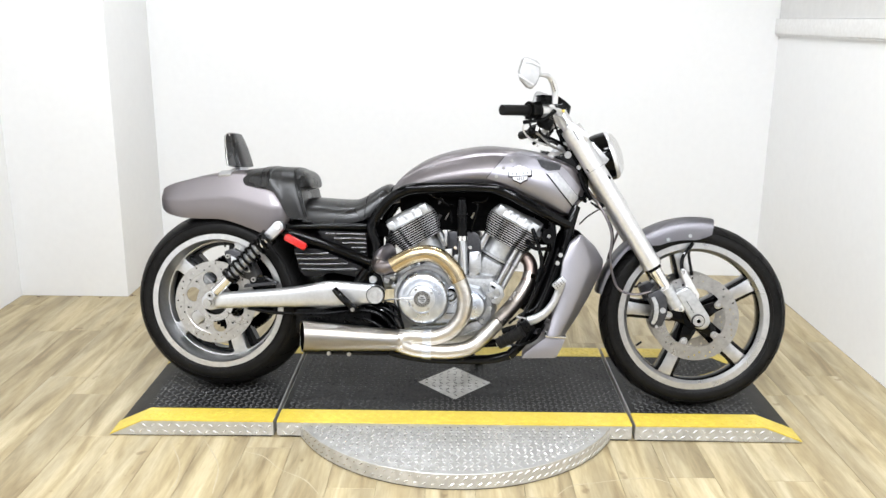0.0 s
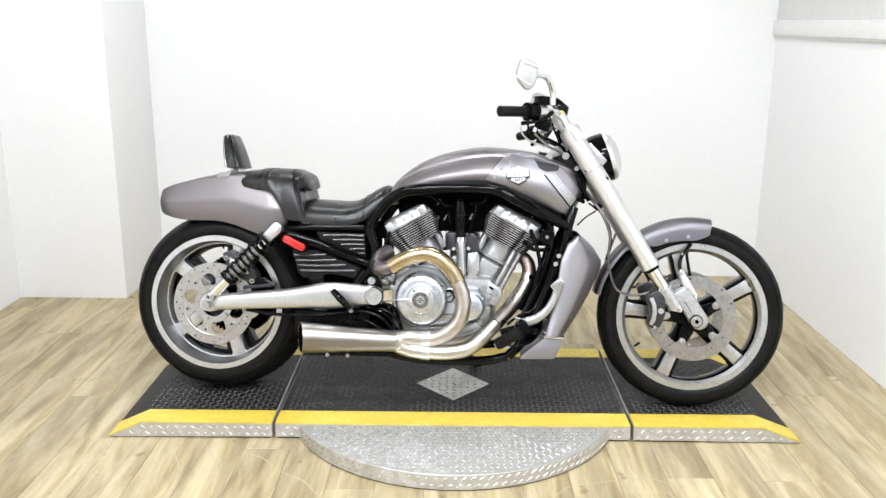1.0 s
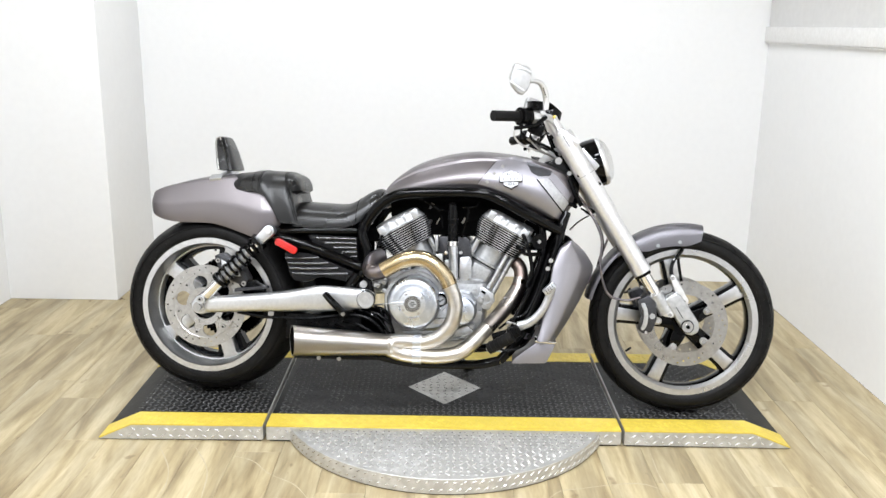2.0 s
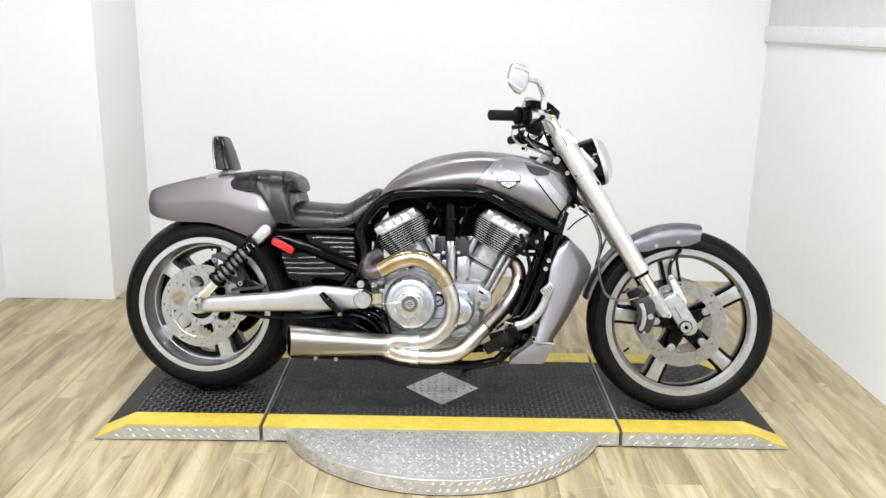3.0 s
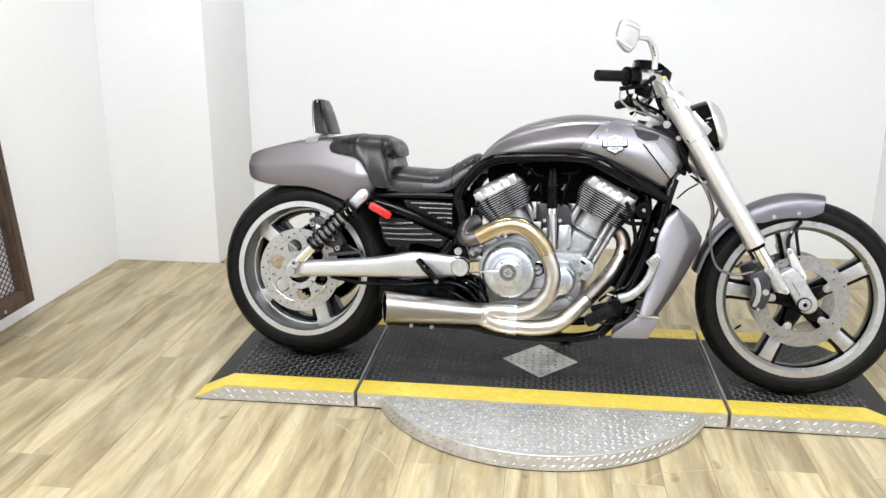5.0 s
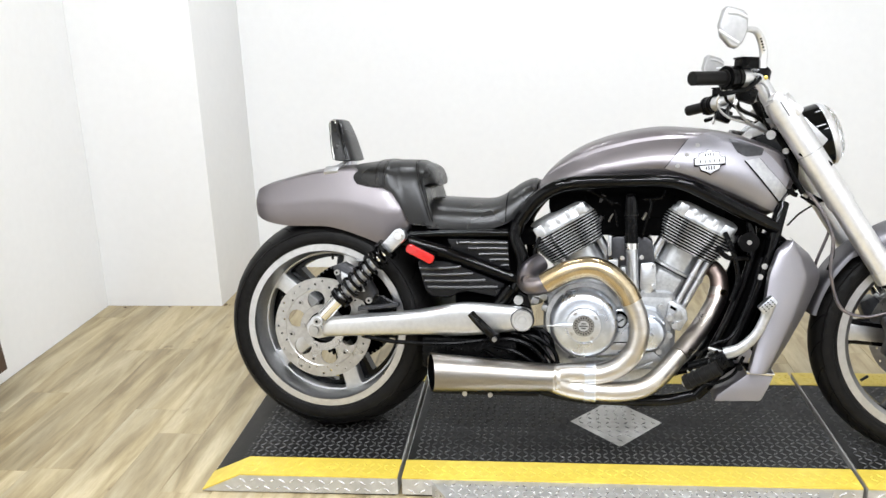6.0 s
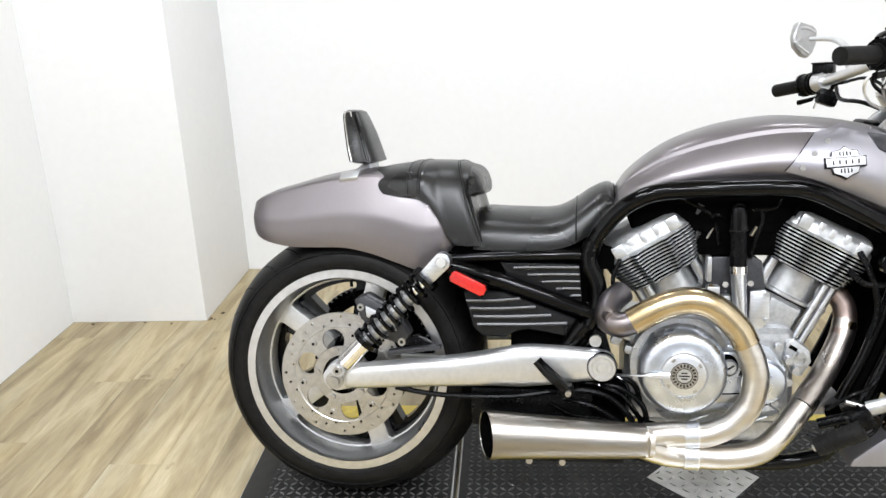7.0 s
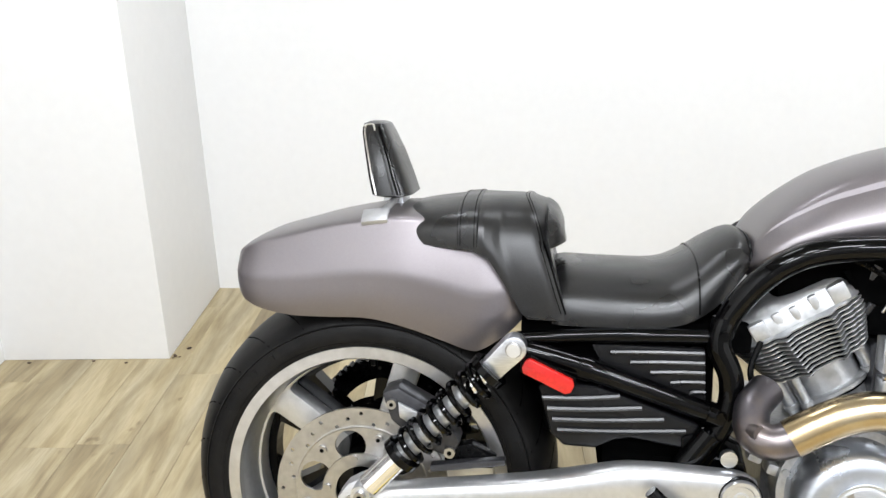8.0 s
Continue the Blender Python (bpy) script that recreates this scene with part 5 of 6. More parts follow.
# tail
TL = [(-1.0545, 0.720, 0.675, 0.102), (-1.0525, 0.726, 0.664, 0.109), (-1.047, 0.732, 0.653, 0.1155), (-1.036, 0.739, 0.642, 0.1210), (-1.010, 0.750, 0.631, 0.1270), (-0.96, 0.764, 0.622, 0.132), (-0.90, 0.780, 0.621, 0.135), (-0.83, 0.793, 0.621, 0.138), (-0.77, 0.798, 0.609, 0.140), (-0.71, 0.795, 0.589, 0.140), (-0.66, 0.785, 0.572, 0.140), (-0.635, 0.775, 0.578, 0.1385), (-0.60, 0.750, 0.602, 0.133), (-0.578, 0.70, 0.622, 0.122)]


def tail_section(x, zt, zb, hw):
    """Flank and half the deck of the tail, with a soft crease between them, as (half width, z)."""
    # flank: upright below, leaning in above a soft waist line, up to the deck's edge
    zc, yc = zb + (zt - zb) * 0.895, hw * 0.835
    pts = []
    for k in range(19):
        f = k / 18
        lean = 0.165 * max(0.0, (f - 0.50) / 0.50) ** 1.1
        roll = 0.045 * max(0.0, 0.34 - f) ** 2 / 0.1156
        pts.append((hw * (1 - lean - roll), zb + (zc - zb) * f))
    for k in range(1, 13):
        a = math.pi / 2 * k / 12
        pts.append((yc * math.cos(a), zc + (zt - zc) * math.sin(a) ** 0.85))
    return pts


secs = []
for row in smooth_rows(TL, 6):
    half = tail_section(*row)
    secs.append([(row[0], -y, z) for y, z in half] + [(row[0], y, z) for y, z in half[-2::-1]])
b = loft(secs, False)
bmesh.ops.recalc_face_normals(b, faces=b.faces)
bmesh.ops.solidify(b, geom=b.faces[:], thickness=0.004)
tail = link("rear_fender", b, PAINT, bike, "silver-grey metallic rear fender tail", 34)
end = bmesh.new()
half = tail_section(*TL[0])
end.faces.new([end.verts.new((-1.0542, y, z)) for y, z in [(-y, z) for y, z in half] + half[-2::-1]])
part("tail_end", end, PAINT, tail)
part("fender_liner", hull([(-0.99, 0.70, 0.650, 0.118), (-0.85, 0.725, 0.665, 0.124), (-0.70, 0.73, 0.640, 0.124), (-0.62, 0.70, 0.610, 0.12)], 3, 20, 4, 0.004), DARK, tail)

# rear wheel
rw = part("rear_wheel", lathe([(0.243, -0.108), (0.243, -0.114), (0.228, -0.113), (0.220, -0.100), (0.212, -0.06), (0.210, 0.0), (0.212, 0.06), (0.220, 0.100), (0.228, 0.113), (0.243, 0.114), (0.243, 0.108), (0.222, 0.085), (0.218, 0), (0.222, -0.085)], RX, AZ, 96), RIM, bike, "five-spoke silver cast rear wheel")
part("rim_lip", lathe([(0.2425, -0.1145), (0.2425, -0.117), (0.2235, -0.117), (0.2195, -0.108), (0.2235, -0.108)], RX, AZ, 96), LIP, rw, "bright machined rim lip")
tyre("rear_tyre", RX, 0.325, 0.120, 0.2385, rw)
wins = [window(RX, AZ, 0.070, 0.207, 108 + 72 * k, 18, 29) for k in range(5)]
part("spoke_casting", plate(circle(RX, AZ, 0.216, 80), -0.050, -0.005, wins + [circle(RX, AZ, 0.03, 24)], 0.005), RIM, rw, "silver five-spoke casting")
# black plate added behind the windows, standing in for the wheel's shaded inside
part("spoke_shade_plate", plate(circle(RX, AZ, 0.214, 80), -0.005, 0.035, [window(RX, AZ, 0.105, 0.193, 108 + 72 * k, 13, 19) for k in range(5)] + [circle(RX, AZ, 0.03, 24)]), GLOSS, rw)
part("hub", lathe([(0.0, -0.12), (0.03, -0.12), (0.045, -0.09), (0.05, -0.05), (0.05, 0.05), (0.045, 0.09), (0.0, 0.11)], RX, AZ, 40, False), RIM, rw)
part("valve_stem", rod((RX + 0.0, -0.045, AZ + 0.208), (RX + 0.003, -0.052, AZ + 0.190), 0.004, 8), RUBBER, rw)
rd = brake_disc("rear_brake_disc", RX, -0.142, 0.048, 0.147, rw, 36, [(0.0835, 43 + 60 * k, 0.0262) for k in range(6)])
part("disc_step", lathe([(0.1165, -0.1446), (0.1165, -0.1456), (0.1145, -0.1460), (0.1125, -0.1446)], RX, AZ, 72), STEEL, rd, "machined step")
part("disc_hub", lathe([(0.046, -0.140), (0.046, -0.1465), (0.068, -0.1470), (0.069, -0.1440)], RX, AZ, 48, False), STEEL, rd)
for k in range(6):
    a = radians(73 + 60 * k)
    bolt(RX + 0.098 * math.cos(a), -0.1445, AZ + 0.098 * math.sin(a), 0.0078, rd, STEEL, 0.005)
    part("bolt_hole", rod((RX + 0.098 * math.cos(a), -0.1492, AZ + 0.098 * math.sin(a)), (RX + 0.098 * math.cos(a), -0.1503, AZ + 0.098 * math.sin(a)), 0.0036, 8), DARK, rd)
for k in range(5):
    a = radians(30 + 72 * k)
    bolt(RX + 0.060 * math.cos(a), -0.147, AZ + 0.060 * math.sin(a), 0.0068, rd, STEEL, 0.005)
part("wheel_core", lathe([(0.0, -0.132), (0.054, -0.132), (0.060, -0.12), (0.075, -0.052), (0.0, -0.052)], RX, AZ, 48, False), GLOSS, rw)
teeth = []
for k in range(60):
    a = 2 * math.pi * k / 60
    teeth += [(RX + r * math.cos(a + e), AZ + r * math.sin(a + e)) for r, e in ((0.149, 0.0), (0.156, 0.02), (0.156, 0.06), (0.149, 0.08))]
part("drive_pulley", plate(teeth, 0.120, 0.150, [circle(RX, AZ, 0.112, 48)]), PLASTIC, rw, "black toothed drive pulley")

# swingarm
ARM = [(-0.815, 0.338, 0.024, 0.017), (-0.79, 0.341, 0.0275, 0.022), (-0.68, 0.351, 0.030, 0.025), (-0.56, 0.361, 0.034, 0.027), (-0.48, 0.370, 0.040, 0.027), (-0.42, 0.376, 0.0455, 0.026), (-0.36, 0.379, 0.043, 0.024), (-0.29, 0.382, 0.036, 0.022), (-0.245, 0.383, 0.031, 0.021), (-0.222, 0.383, 0.020, 0.018)]
for s in (-1, 1):
    secs = []
    for x, zc, hz, hy in smooth_rows(ARM, 4):
        ring = []
        for k in range(32):
            a = 2 * math.pi * k / 32
            q = (abs(math.cos(a)) ** 3.4 + abs(math.sin(a)) ** 3.4) ** (-1 / 3.4)
            ring.append((x, -0.200 + hy * q * math.cos(a), zc + hz * q * math.sin(a)))
        secs.append(ring)
    b = loft(secs)
    arm = part("swingarm", b if s < 0 else flip(b), RIM, bike, "polished aluminium swingarm")
    part("axle_block", (lambda q: q if s < 0 else flip(q))(plate([(-0.868, 0.322), (-0.870, 0.342), (-0.852, 0.366), (-0.826, 0.380), (-0.806, 0.372), (-0.795, 0.352), (-0.795, 0.312), (-0.836, 0.304), (-0.856, 0.308)], -0.205, -0.170, (), 0.008)), ALU, arm)
    pv = lathe([(0.0, -0.2285), (0.010, -0.2285), (0.012, -0.226), (0.020, -0.226), (0.022, -0.2285), (0.028, -0.2285), (0.030, -0.224), (0.030, -0.205)], -0.248, 0.382, 32, False)
    part("pivot_cap", pv if s < 0 else flip(pv), RIM, arm, "round pivot cap")
    pr = lathe([(0.0320, -0.212), (0.0320, -0.2225), (0.0303, -0.2225), (0.0303, -0.212)], -0.248, 0.382, 32)
    part("pivot_ring", pr if s < 0 else flip(pr), PLASTIC, arm)
    if s < 0:
        bolt(-0.840, -0.210, 0.330, 0.0125, arm, STEEL, 0.012, "axle_nut")
        part("axle_washer", rod((-0.840, -0.204, 0.330), (-0.840, -0.211, 0.330), 0.020, 24, None, 0.001), STEEL, arm)
        part("chain_guard", plate([(-0.72, 0.398), (-0.60, 0.412), (-0.60, 0.402), (-0.72, 0.386)], -0.190, -0.170, (), 0.003), GUNMETAL, arm)
        part("brake_line", tube([(-0.70, -0.205, 0.318), (-0.60, -0.21, 0.306), (-0.45, -0.212, 0.308), (-0.36, -0.20, 0.318), (-0.30, -0.19, 0.322)], 0.006, 8), PLASTIC, arm)
part("cross_member", box((-0.34, 0, 0.375), (0.07, 0.36, 0.06), 0.015), DARK, bike)

# rear caliper
rc = part("rear_caliper", plate([(-0.800, 0.510), (-0.772, 0.520), (-0.700, 0.478), (-0.672, 0.430), (-0.690, 0.405), (-0.735, 0.420), (-0.785, 0.465)], -0.175, -0.118, (), 0.008), GUNMETAL, bike, "dark grey rear brake caliper")
part("caliper_face", plate([(-0.772, 0.498), (-0.712, 0.468), (-0.700, 0.440), (-0.722, 0.440), (-0.770, 0.472)], -0.180, -0.174, (), 0.003), ALU, rc, "silver caliper cover")
bolt(-0.782, -0.176, 0.494, 0.008, rc, STEEL, socket=True)
bolt(-0.690, -0.172, 0.415, 0.009, rc, STEEL, socket=True)
part("caliper_carrier", plate([(-0.70, 0.42), (-0.655, 0.425), (-0.615, 0.40), (-0.62, 0.385), (-0.70, 0.385)], -0.165, -0.135, (), 0.005), PLASTIC, rc)

# shock absorbers
for s in (-1, 1):
    A, B = V((-0.824, 0.222 * s, 0.362)), V((-0.587, 0.222 * s, 0.607))
    D = (B - A).normalized()
    ln = (B - A).length
    sh = part("shock_absorber", rod(A + D * 0.018, A + D * 0.098, 0.0195, 20, None, 0.004), CHROME, bike, "chrome shock absorber with a black coil spring")
    part("damper_rod", rod(A + D * 0.08, B - D * 0.02, 0.013, 16), CHROME, sh)
    part("inner_sleeve", rod(A + D * 0.10, A + D * 0.235, 0.0175, 16), CAST, sh)
    side = D.cross(V((0, 1, 0))).normalized()
    up = side.cross(D)
    turns, pts = 8.5, []
    for k in range(int(turns * 14) + 1):
        t = k / (turns * 14)
        a = 2 * math.pi * turns * t
        pts.append(A + D * (0.098 + (ln - 0.158) * t) + (side * math.cos(a) + up * math.sin(a)) * 0.0268)
    part("coil_spring", tube(pts, 0.0050, 8, 1), GLOSS, sh, "gloss black coil spring")
    part("spring_seat", rod(A + D * 0.088, A + D * 0.100, 0.032, 24, None, 0.003), GLOSS, sh)
    part("spring_seat", rod(B - D * 0.060, B - D * 0.048, 0.031, 24, None, 0.003), GLOSS, sh)
    top = bmesh.new()
    hub = [(B.x + 0.0195 * math.cos(a), B.z + 0.0195 * math.sin(a)) for a in (radians(45 - 90 + 180 * k / 12) for k in range(13))]
    foot = [B - D * 0.050 - side * w for w in (0.0175, -0.0175)]
    far = [(p.x, p.z) for p in foot]
    if math.dist(hub[-1], far[0]) > math.dist(hub[-1], far[1]):
        far.reverse()
    merge(top, plate(hub + far, B.y - 0.017, B.y + 0.017, (), 0.004))
    part("top_mount", top, ALU, sh, "silver top mount")
    eye = rod(A + V((0, -0.014, 0)), A + V((0, 0.014, 0)), 0.0155, 24, None, 0.004)
    part("lower_mount", eye, ALU, sh)
    if s < 0:
        part("bolt_ring", rod((B.x, B.y - 0.016, B.z), (B.x, B.y - 0.0185, B.z), 0.0125, 24), STEEL, sh)
        bolt(B.x, B.y - 0.018, B.z, 0.0105, sh, FORKM, 0.006)
        bolt(A.x, A.y - 0.014, A.z, 0.0095, sh, STEEL, 0.008, socket=True)

# red side reflector
rf = plate([(-0.036, -0.013), (-0.042, -0.006), (-0.042, 0.006), (-0.036, 0.013), (0.036, 0.013), (0.042, 0.006), (0.042, -0.006), (0.036, -0.013)], -0.006, 0.006, (), 0.003)
rfm = Matrix.Translation((-0.536, -0.196, 0.5545)) @ Matrix.Rotation(radians(26), 4, "Y")
ref = part("side_reflector", turned(rf, rfm), RED, bike, "oblong red side reflector")
bk = plate([(-0.040, -0.0155), (-0.0445, -0.006), (-0.0445, 0.006), (-0.040, 0.0155), (0.040, 0.0155), (0.0445, 0.006), (0.0445, -0.006), (0.040, -0.0155)], 0.004, 0.009, ())
part("reflector_base", turned(bk, rfm), PLASTIC, ref)
part("reflector_stay", rod((-0.536, -0.188, 0.5545), (-0.536, -0.150, 0.560), 0.009, 10), PLASTIC, ref)

# ---- engine, exhaust and front fairing ----
eng = part("engine", soften(box((-0.02, 0, 0.345), (0.36, 0.28, 0.22)), 0.03, 3), CAST, bike, "silver water-cooled V-twin engine")
part("crankcase_upper", plate([(-0.17, 0.36), (-0.15, 0.44), (-0.07, 0.465), (0.0, 0.455), (0.05, 0.44), (0.11, 0.425), (0.150, 0.405), (0.16, 0.30), (-0.15, 0.28)], -0.130, 0.130, (), 0.012), CAST, eng)
part("sump", plate([(-0.17, 0.26), (0.15, 0.27), (0.11, 0.195), (-0.13, 0.195)], -0.13, 0.13, (), 0.015), CAST, eng)


def cylinder(theta, base, name_label):
    m = Matrix.Translation((base, 0, 0.380)) @ Matrix.Rotation(radians(theta), 4, "Y")
    sgn = 1 if theta > 0 else -1

    def put(name, bm, mat, label="", parent=None):
        return part(name, turned(bm, m), mat, parent or cyl, label)

    def oval(w, d, steps, e, waves=0.0, count=4.0, cut=1.3):
        """A rounded oblong ring, its long faces rippled by upright flutes."""
        out = []
        for k in range(steps):
            a = 2 * math.pi * k / steps
            c, q = math.cos(a), math.sin(a)
            x, y = math.copysign(abs(c) ** e, c) * w, math.copysign(abs(q) ** e, q) * d
            fade = max(0.0, min(1.0, (abs(y) / d - 0.72) / 0.2))
            out.append((x, y + math.copysign(waves * fade * (0.35 * math.cos(x / w * math.pi * count) - sum(math.exp(-((x / w - c) / 0.085) ** 2) for c in (-0.34, 0.36)) * cut), y)))
        return out

    barrel = loft([[(x, y, t) for x, y in oval(0.060, 0.084 + g, 40, 0.80)] for t, g in ((0.03, 0.002), (0.146, 0.002), (0.148, -0.001), (0.215, -0.001))])
    cyl = part("cylinder", turned(barrel, m), HEAD, eng, name_label)
    flange = loft([[(x, y, t) for x, y in oval(w, w + 0.024, 40, 0.75)] for t, w in ((0.143, 0.066), (0.145, 0.069), (0.151, 0.069), (0.153, 0.066))])
    put("base_flange", flange, CAST)
    put("joint_line", loft([[(x, y, t) for x, y in oval(0.0672, 0.0912, 40, 0.75)] for t in (0.1405, 0.1428)]), DARK)
    put("barrel_foot", plate([(-0.040, 0.060), (0.030, 0.060), (0.034, 0.138), (-0.042, 0.138)], -0.102, 0.102, (), 0.012, None, 3), CAST)
    for v, y, r in ((-0.067 * sgn, -0.062, 0.0125), (0.050 * sgn, -0.090, 0.0085), (0.071 * sgn, -0.072, 0.0105)):
        put("stud_tube", rod((v, y, 0.05), (v, y, 0.222), r, 14), ALU, "polished oil tube")
        put("tube_collar", rod((v, y, 0.150), (v, y, 0.158), r * 1.25, 14, None, 0.001), CAST)
    for i in range(10):
        f = i / 9
        w, d, t = 0.088 + 0.022 * min(1, f * 1.25), 0.122 + 0.012 * f, 0.211 + i * 0.0077
        loop = oval(w, d, 160, 0.5, 0.0100, 5.0, 1.8)
        fin = loft([[(x * q, y * q, t + h) for x, y in loop] for q, h in ((0.94, 0.0), (1.0, 0.0004), (1.0, 0.0024), (0.94, 0.0030))])
        put("cooling_fin", fin, HEAD)
    # core coloured near-black so the gaps between the fins look shaded
    put("fin_gap_shade", loft([[(x * 0.93, y * 0.955, t) for x, y in oval(w, d, 120, 0.5, 0.0100, 5.0, 1.8)] for t, w, d in ((0.209, 0.087, 0.122), (0.270, 0.108, 0.132), (0.288, 0.109, 0.134))]), DARK)
    rows = ((0.2875, 0.109, 0.134), (0.290, 0.110, 0.135), (0.294, 0.109, 0.131), (0.310, 0.107, 0.129), (0.322, 0.102, 0.124), (0.330, 0.094, 0.115), (0.335, 0.080, 0.100))
    cover = put("head_cover", loft([[(x, y, t) for x, y in oval(w, d, 140, 0.5, 0.011 if t < 0.292 else 0.002, 5.0)] for t, w, d in rows]), HEAD, "polished ribbed head cover")
    for v, w, e in ((-0.064, 0.026, 0.046), (-0.031, 0.015, 0.047), (-0.004, 0.014, 0.042), (0.028, 0.015, 0.047), (0.066, 0.028, 0.046)):
        put("cover_rib", box((v, -0.1212, 0.3075), (w, 0.020, e - 0.016), 0.0040), HEAD, "", cover)
    # dark boxes painted in where the cover's end notches lie in shade
    for v in (-0.091, 0.091):
        put("notch_shade", box((v, -0.119, 0.320), (0.009, 0.012, 0.026), 0.003), DARK, "", cover)
    for k in range(3):
        put("plug_boss", box((-(0.101 + 0.008 * k) * sgn, -0.070, 0.222 + 0.022 * k), (0.020, 0.034, 0.013), 0.004), ALU)
    return cyl


# invented dark block that stands in for the shade between the cylinders
part("valley_filler", box((0.040, -0.015, 0.668), (0.17, 0.17, 0.126), 0.01), DARK, eng, "dark filler block in the valley of the V")
cylinder(-30, -0.003, "rear finned cylinder leaning back")
cylinder(27.5, 0.086, "front finned cylinder leaning forward")

# parts in the valley of the V
pl = part("coolant_tube", rod((0.0352, -0.128, 0.680), (0.038, -0.128, 0.583), 0.0180, 20, None, 0.004), PLASTIC, eng, "black rubber coolant tube")
part("tube_cap", tube([(0.0352, -0.128, 0.665), (0.0350, -0.128, 0.685), (0.0348, -0.128, 0.703), (0.0346, -0.128, 0.715), (0.0345, -0.128, 0.722), (0.0345, -0.128, 0.725)], [0.0200, 0.0200, 0.0197, 0.0175, 0.0115, 0.002], 24, 4), GLOSS, pl, "gloss black domed cap")
part("cap_glint_edge", rod((0.0352, -0.128, 0.666), (0.0353, -0.128, 0.663), 0.0200, 24), SATIN, pl)
part("tube_clamp", rod((0.038, -0.128, 0.588), (0.0383, -0.128, 0.572), 0.0190, 20, None, 0.002), CHROME, pl)
part("tube_neck", tube([(0.0383, -0.128, 0.575), (0.042, -0.130, 0.52), (0.048, -0.132, 0.455)], [0.0165, 0.0155, 0.012], 18), ALU, pl, "polished metal neck")
part("intake_block", plate([(-0.030, 0.46), (-0.026, 0.592), (-0.006, 0.602), (0.080, 0.602), (0.096, 0.590), (0.104, 0.53), (0.10, 0.44)], -0.088, 0.088, (), 0.008), GUNMETAL, eng)
part("bracket_plate", plate([(0.064, 0.532), (0.096, 0.536), (0.105, 0.522), (0.106, 0.468), (0.086, 0.444), (0.070, 0.438), (0.062, 0.470)], -0.128, -0.116, (), 0.004), ALU, eng)
for x, z in ((0.098, 0.528), (0.100, 0.470), (0.070, 0.452)):
    bolt(x, -0.128, z, 0.0055, eng, CAST)
for x, z, w, h in ((-0.020, 0.578, 0.010, 0.056), (-0.010, 0.515, 0.026, 0.05), (0.018, 0.505, 0.016, 0.03)):
    part("valley_lug", box((x, -0.104, z), (w, 0.034, h), 0.0035), CAST, eng)
for x, z in ((0.014, 0.545), (0.066, 0.548), (-0.016, 0.54)):
    bolt(x, -0.112, z, 0.0065, eng, CHROME, 0.008)
random.seed(8)
for x, z in ((-0.022, 0.700), (0.082, 0.690), (-0.045, 0.665), (0.105, 0.715), (0.004, 0.640), (0.070, 0.655)):
    part("fitting", box((x, -0.085, z), (0.016, 0.03, 0.024), 0.005, Matrix.Rotation(radians(random.uniform(-40, 40)), 3, "Y")), random.choice((CAST, PLASTIC, PLASTIC)), eng)
for x, z, sx, sz, m in ((-0.095, 0.712, 0.012, 0.018, CAST), (-0.044, 0.706, 0.020, 0.024, GUNMETAL), (-0.040, 0.690, 0.012, 0.022, STEEL), (-0.030, 0.676, 0.007, 0.022, STEEL), (-0.046, 0.650, 0.012, 0.016, GUNMETAL), (-0.018, 0.656, 0.005, 0.026, STEEL), (0.066, 0.700, 0.014, 0.014, GUNMETAL), (0.072, 0.660, 0.010, 0.020, STEEL)):
    part("fitting", rod((x - sz * 0.25, -0.100, z - sz * 0.5), (x + sz * 0.25, -0.104, z + sz * 0.5), sx * 0.5, 10, None, 0.0015), m, eng)
part("valley_lever", plate([(-0.034, 0.716), (-0.026, 0.722), (-0.016, 0.716), (-0.018, 0.700), (-0.030, 0.682), (-0.038, 0.684)], -0.100, -0.094, [circle(-0.024, 0.713, 0.0035, 10)], 0), ALU, eng)
for pts in ([(-0.10, -0.10, 0.735), (-0.05, -0.11, 0.715), (-0.012, -0.105, 0.685), (0.0, -0.10, 0.63)], [(0.075, -0.10, 0.725), (0.088, -0.11, 0.69), (0.075, -0.105, 0.64), (0.066, -0.10, 0.60)],
            [(0.13, -0.10, 0.735), (0.11, -0.11, 0.71), (0.065, -0.105, 0.705)], [(-0.21, -0.13, 0.60), (-0.225, -0.14, 0.55), (-0.20, -0.14, 0.50)], [(-0.03, -0.10, 0.69), (-0.005, -0.11, 0.695), (0.012, -0.105, 0.688)]):
    hose("hose", pts, 0.005, PLASTIC, eng)

# clutch cover
cc = part("clutch_cover", lathe([(0.0, -0.222), (0.047, -0.222), (0.050, -0.2205), (0.064, -0.2200), (0.076, -0.2185), (0.085, -0.212), (0.0905, -0.198), (0.0925, -0.17), (0.094, -0.09)], -0.083, 0.376, 64, False), COVER, eng, "round polished clutch cover")
part("cover_ring", lathe([(0.049, -0.2218), (0.049, -0.2245), (0.0455, -0.2245), (0.0455, -0.2218)], -0.083, 0.376, 48), COVER, cc)
part("inner_cap", lathe([(0.0, -0.2250), (0.040, -0.2250), (0.0445, -0.2232), (0.0445, -0.2215)], -0.083, 0.376, 48, False), ALU, cc)
part("badge_ring", lathe([(0.0265, -0.2252), (0.0265, -0.2268), (0.0165, -0.2268), (0.0165, -0.2252)], -0.083, 0.376, 40), STEEL, cc, "ring of unreadable marks")
part("badge_rim", lathe([(0.0275, -0.2250), (0.0275, -0.2266), (0.0265, -0.2266), (0.0265, -0.2250)], -0.083, 0.376, 40), DARK, cc)
part("badge_rim", lathe([(0.0165, -0.2250), (0.0165, -0.2272), (0.0150, -0.2272), (0.0150, -0.2250)], -0.083, 0.376, 40), DARK, cc)
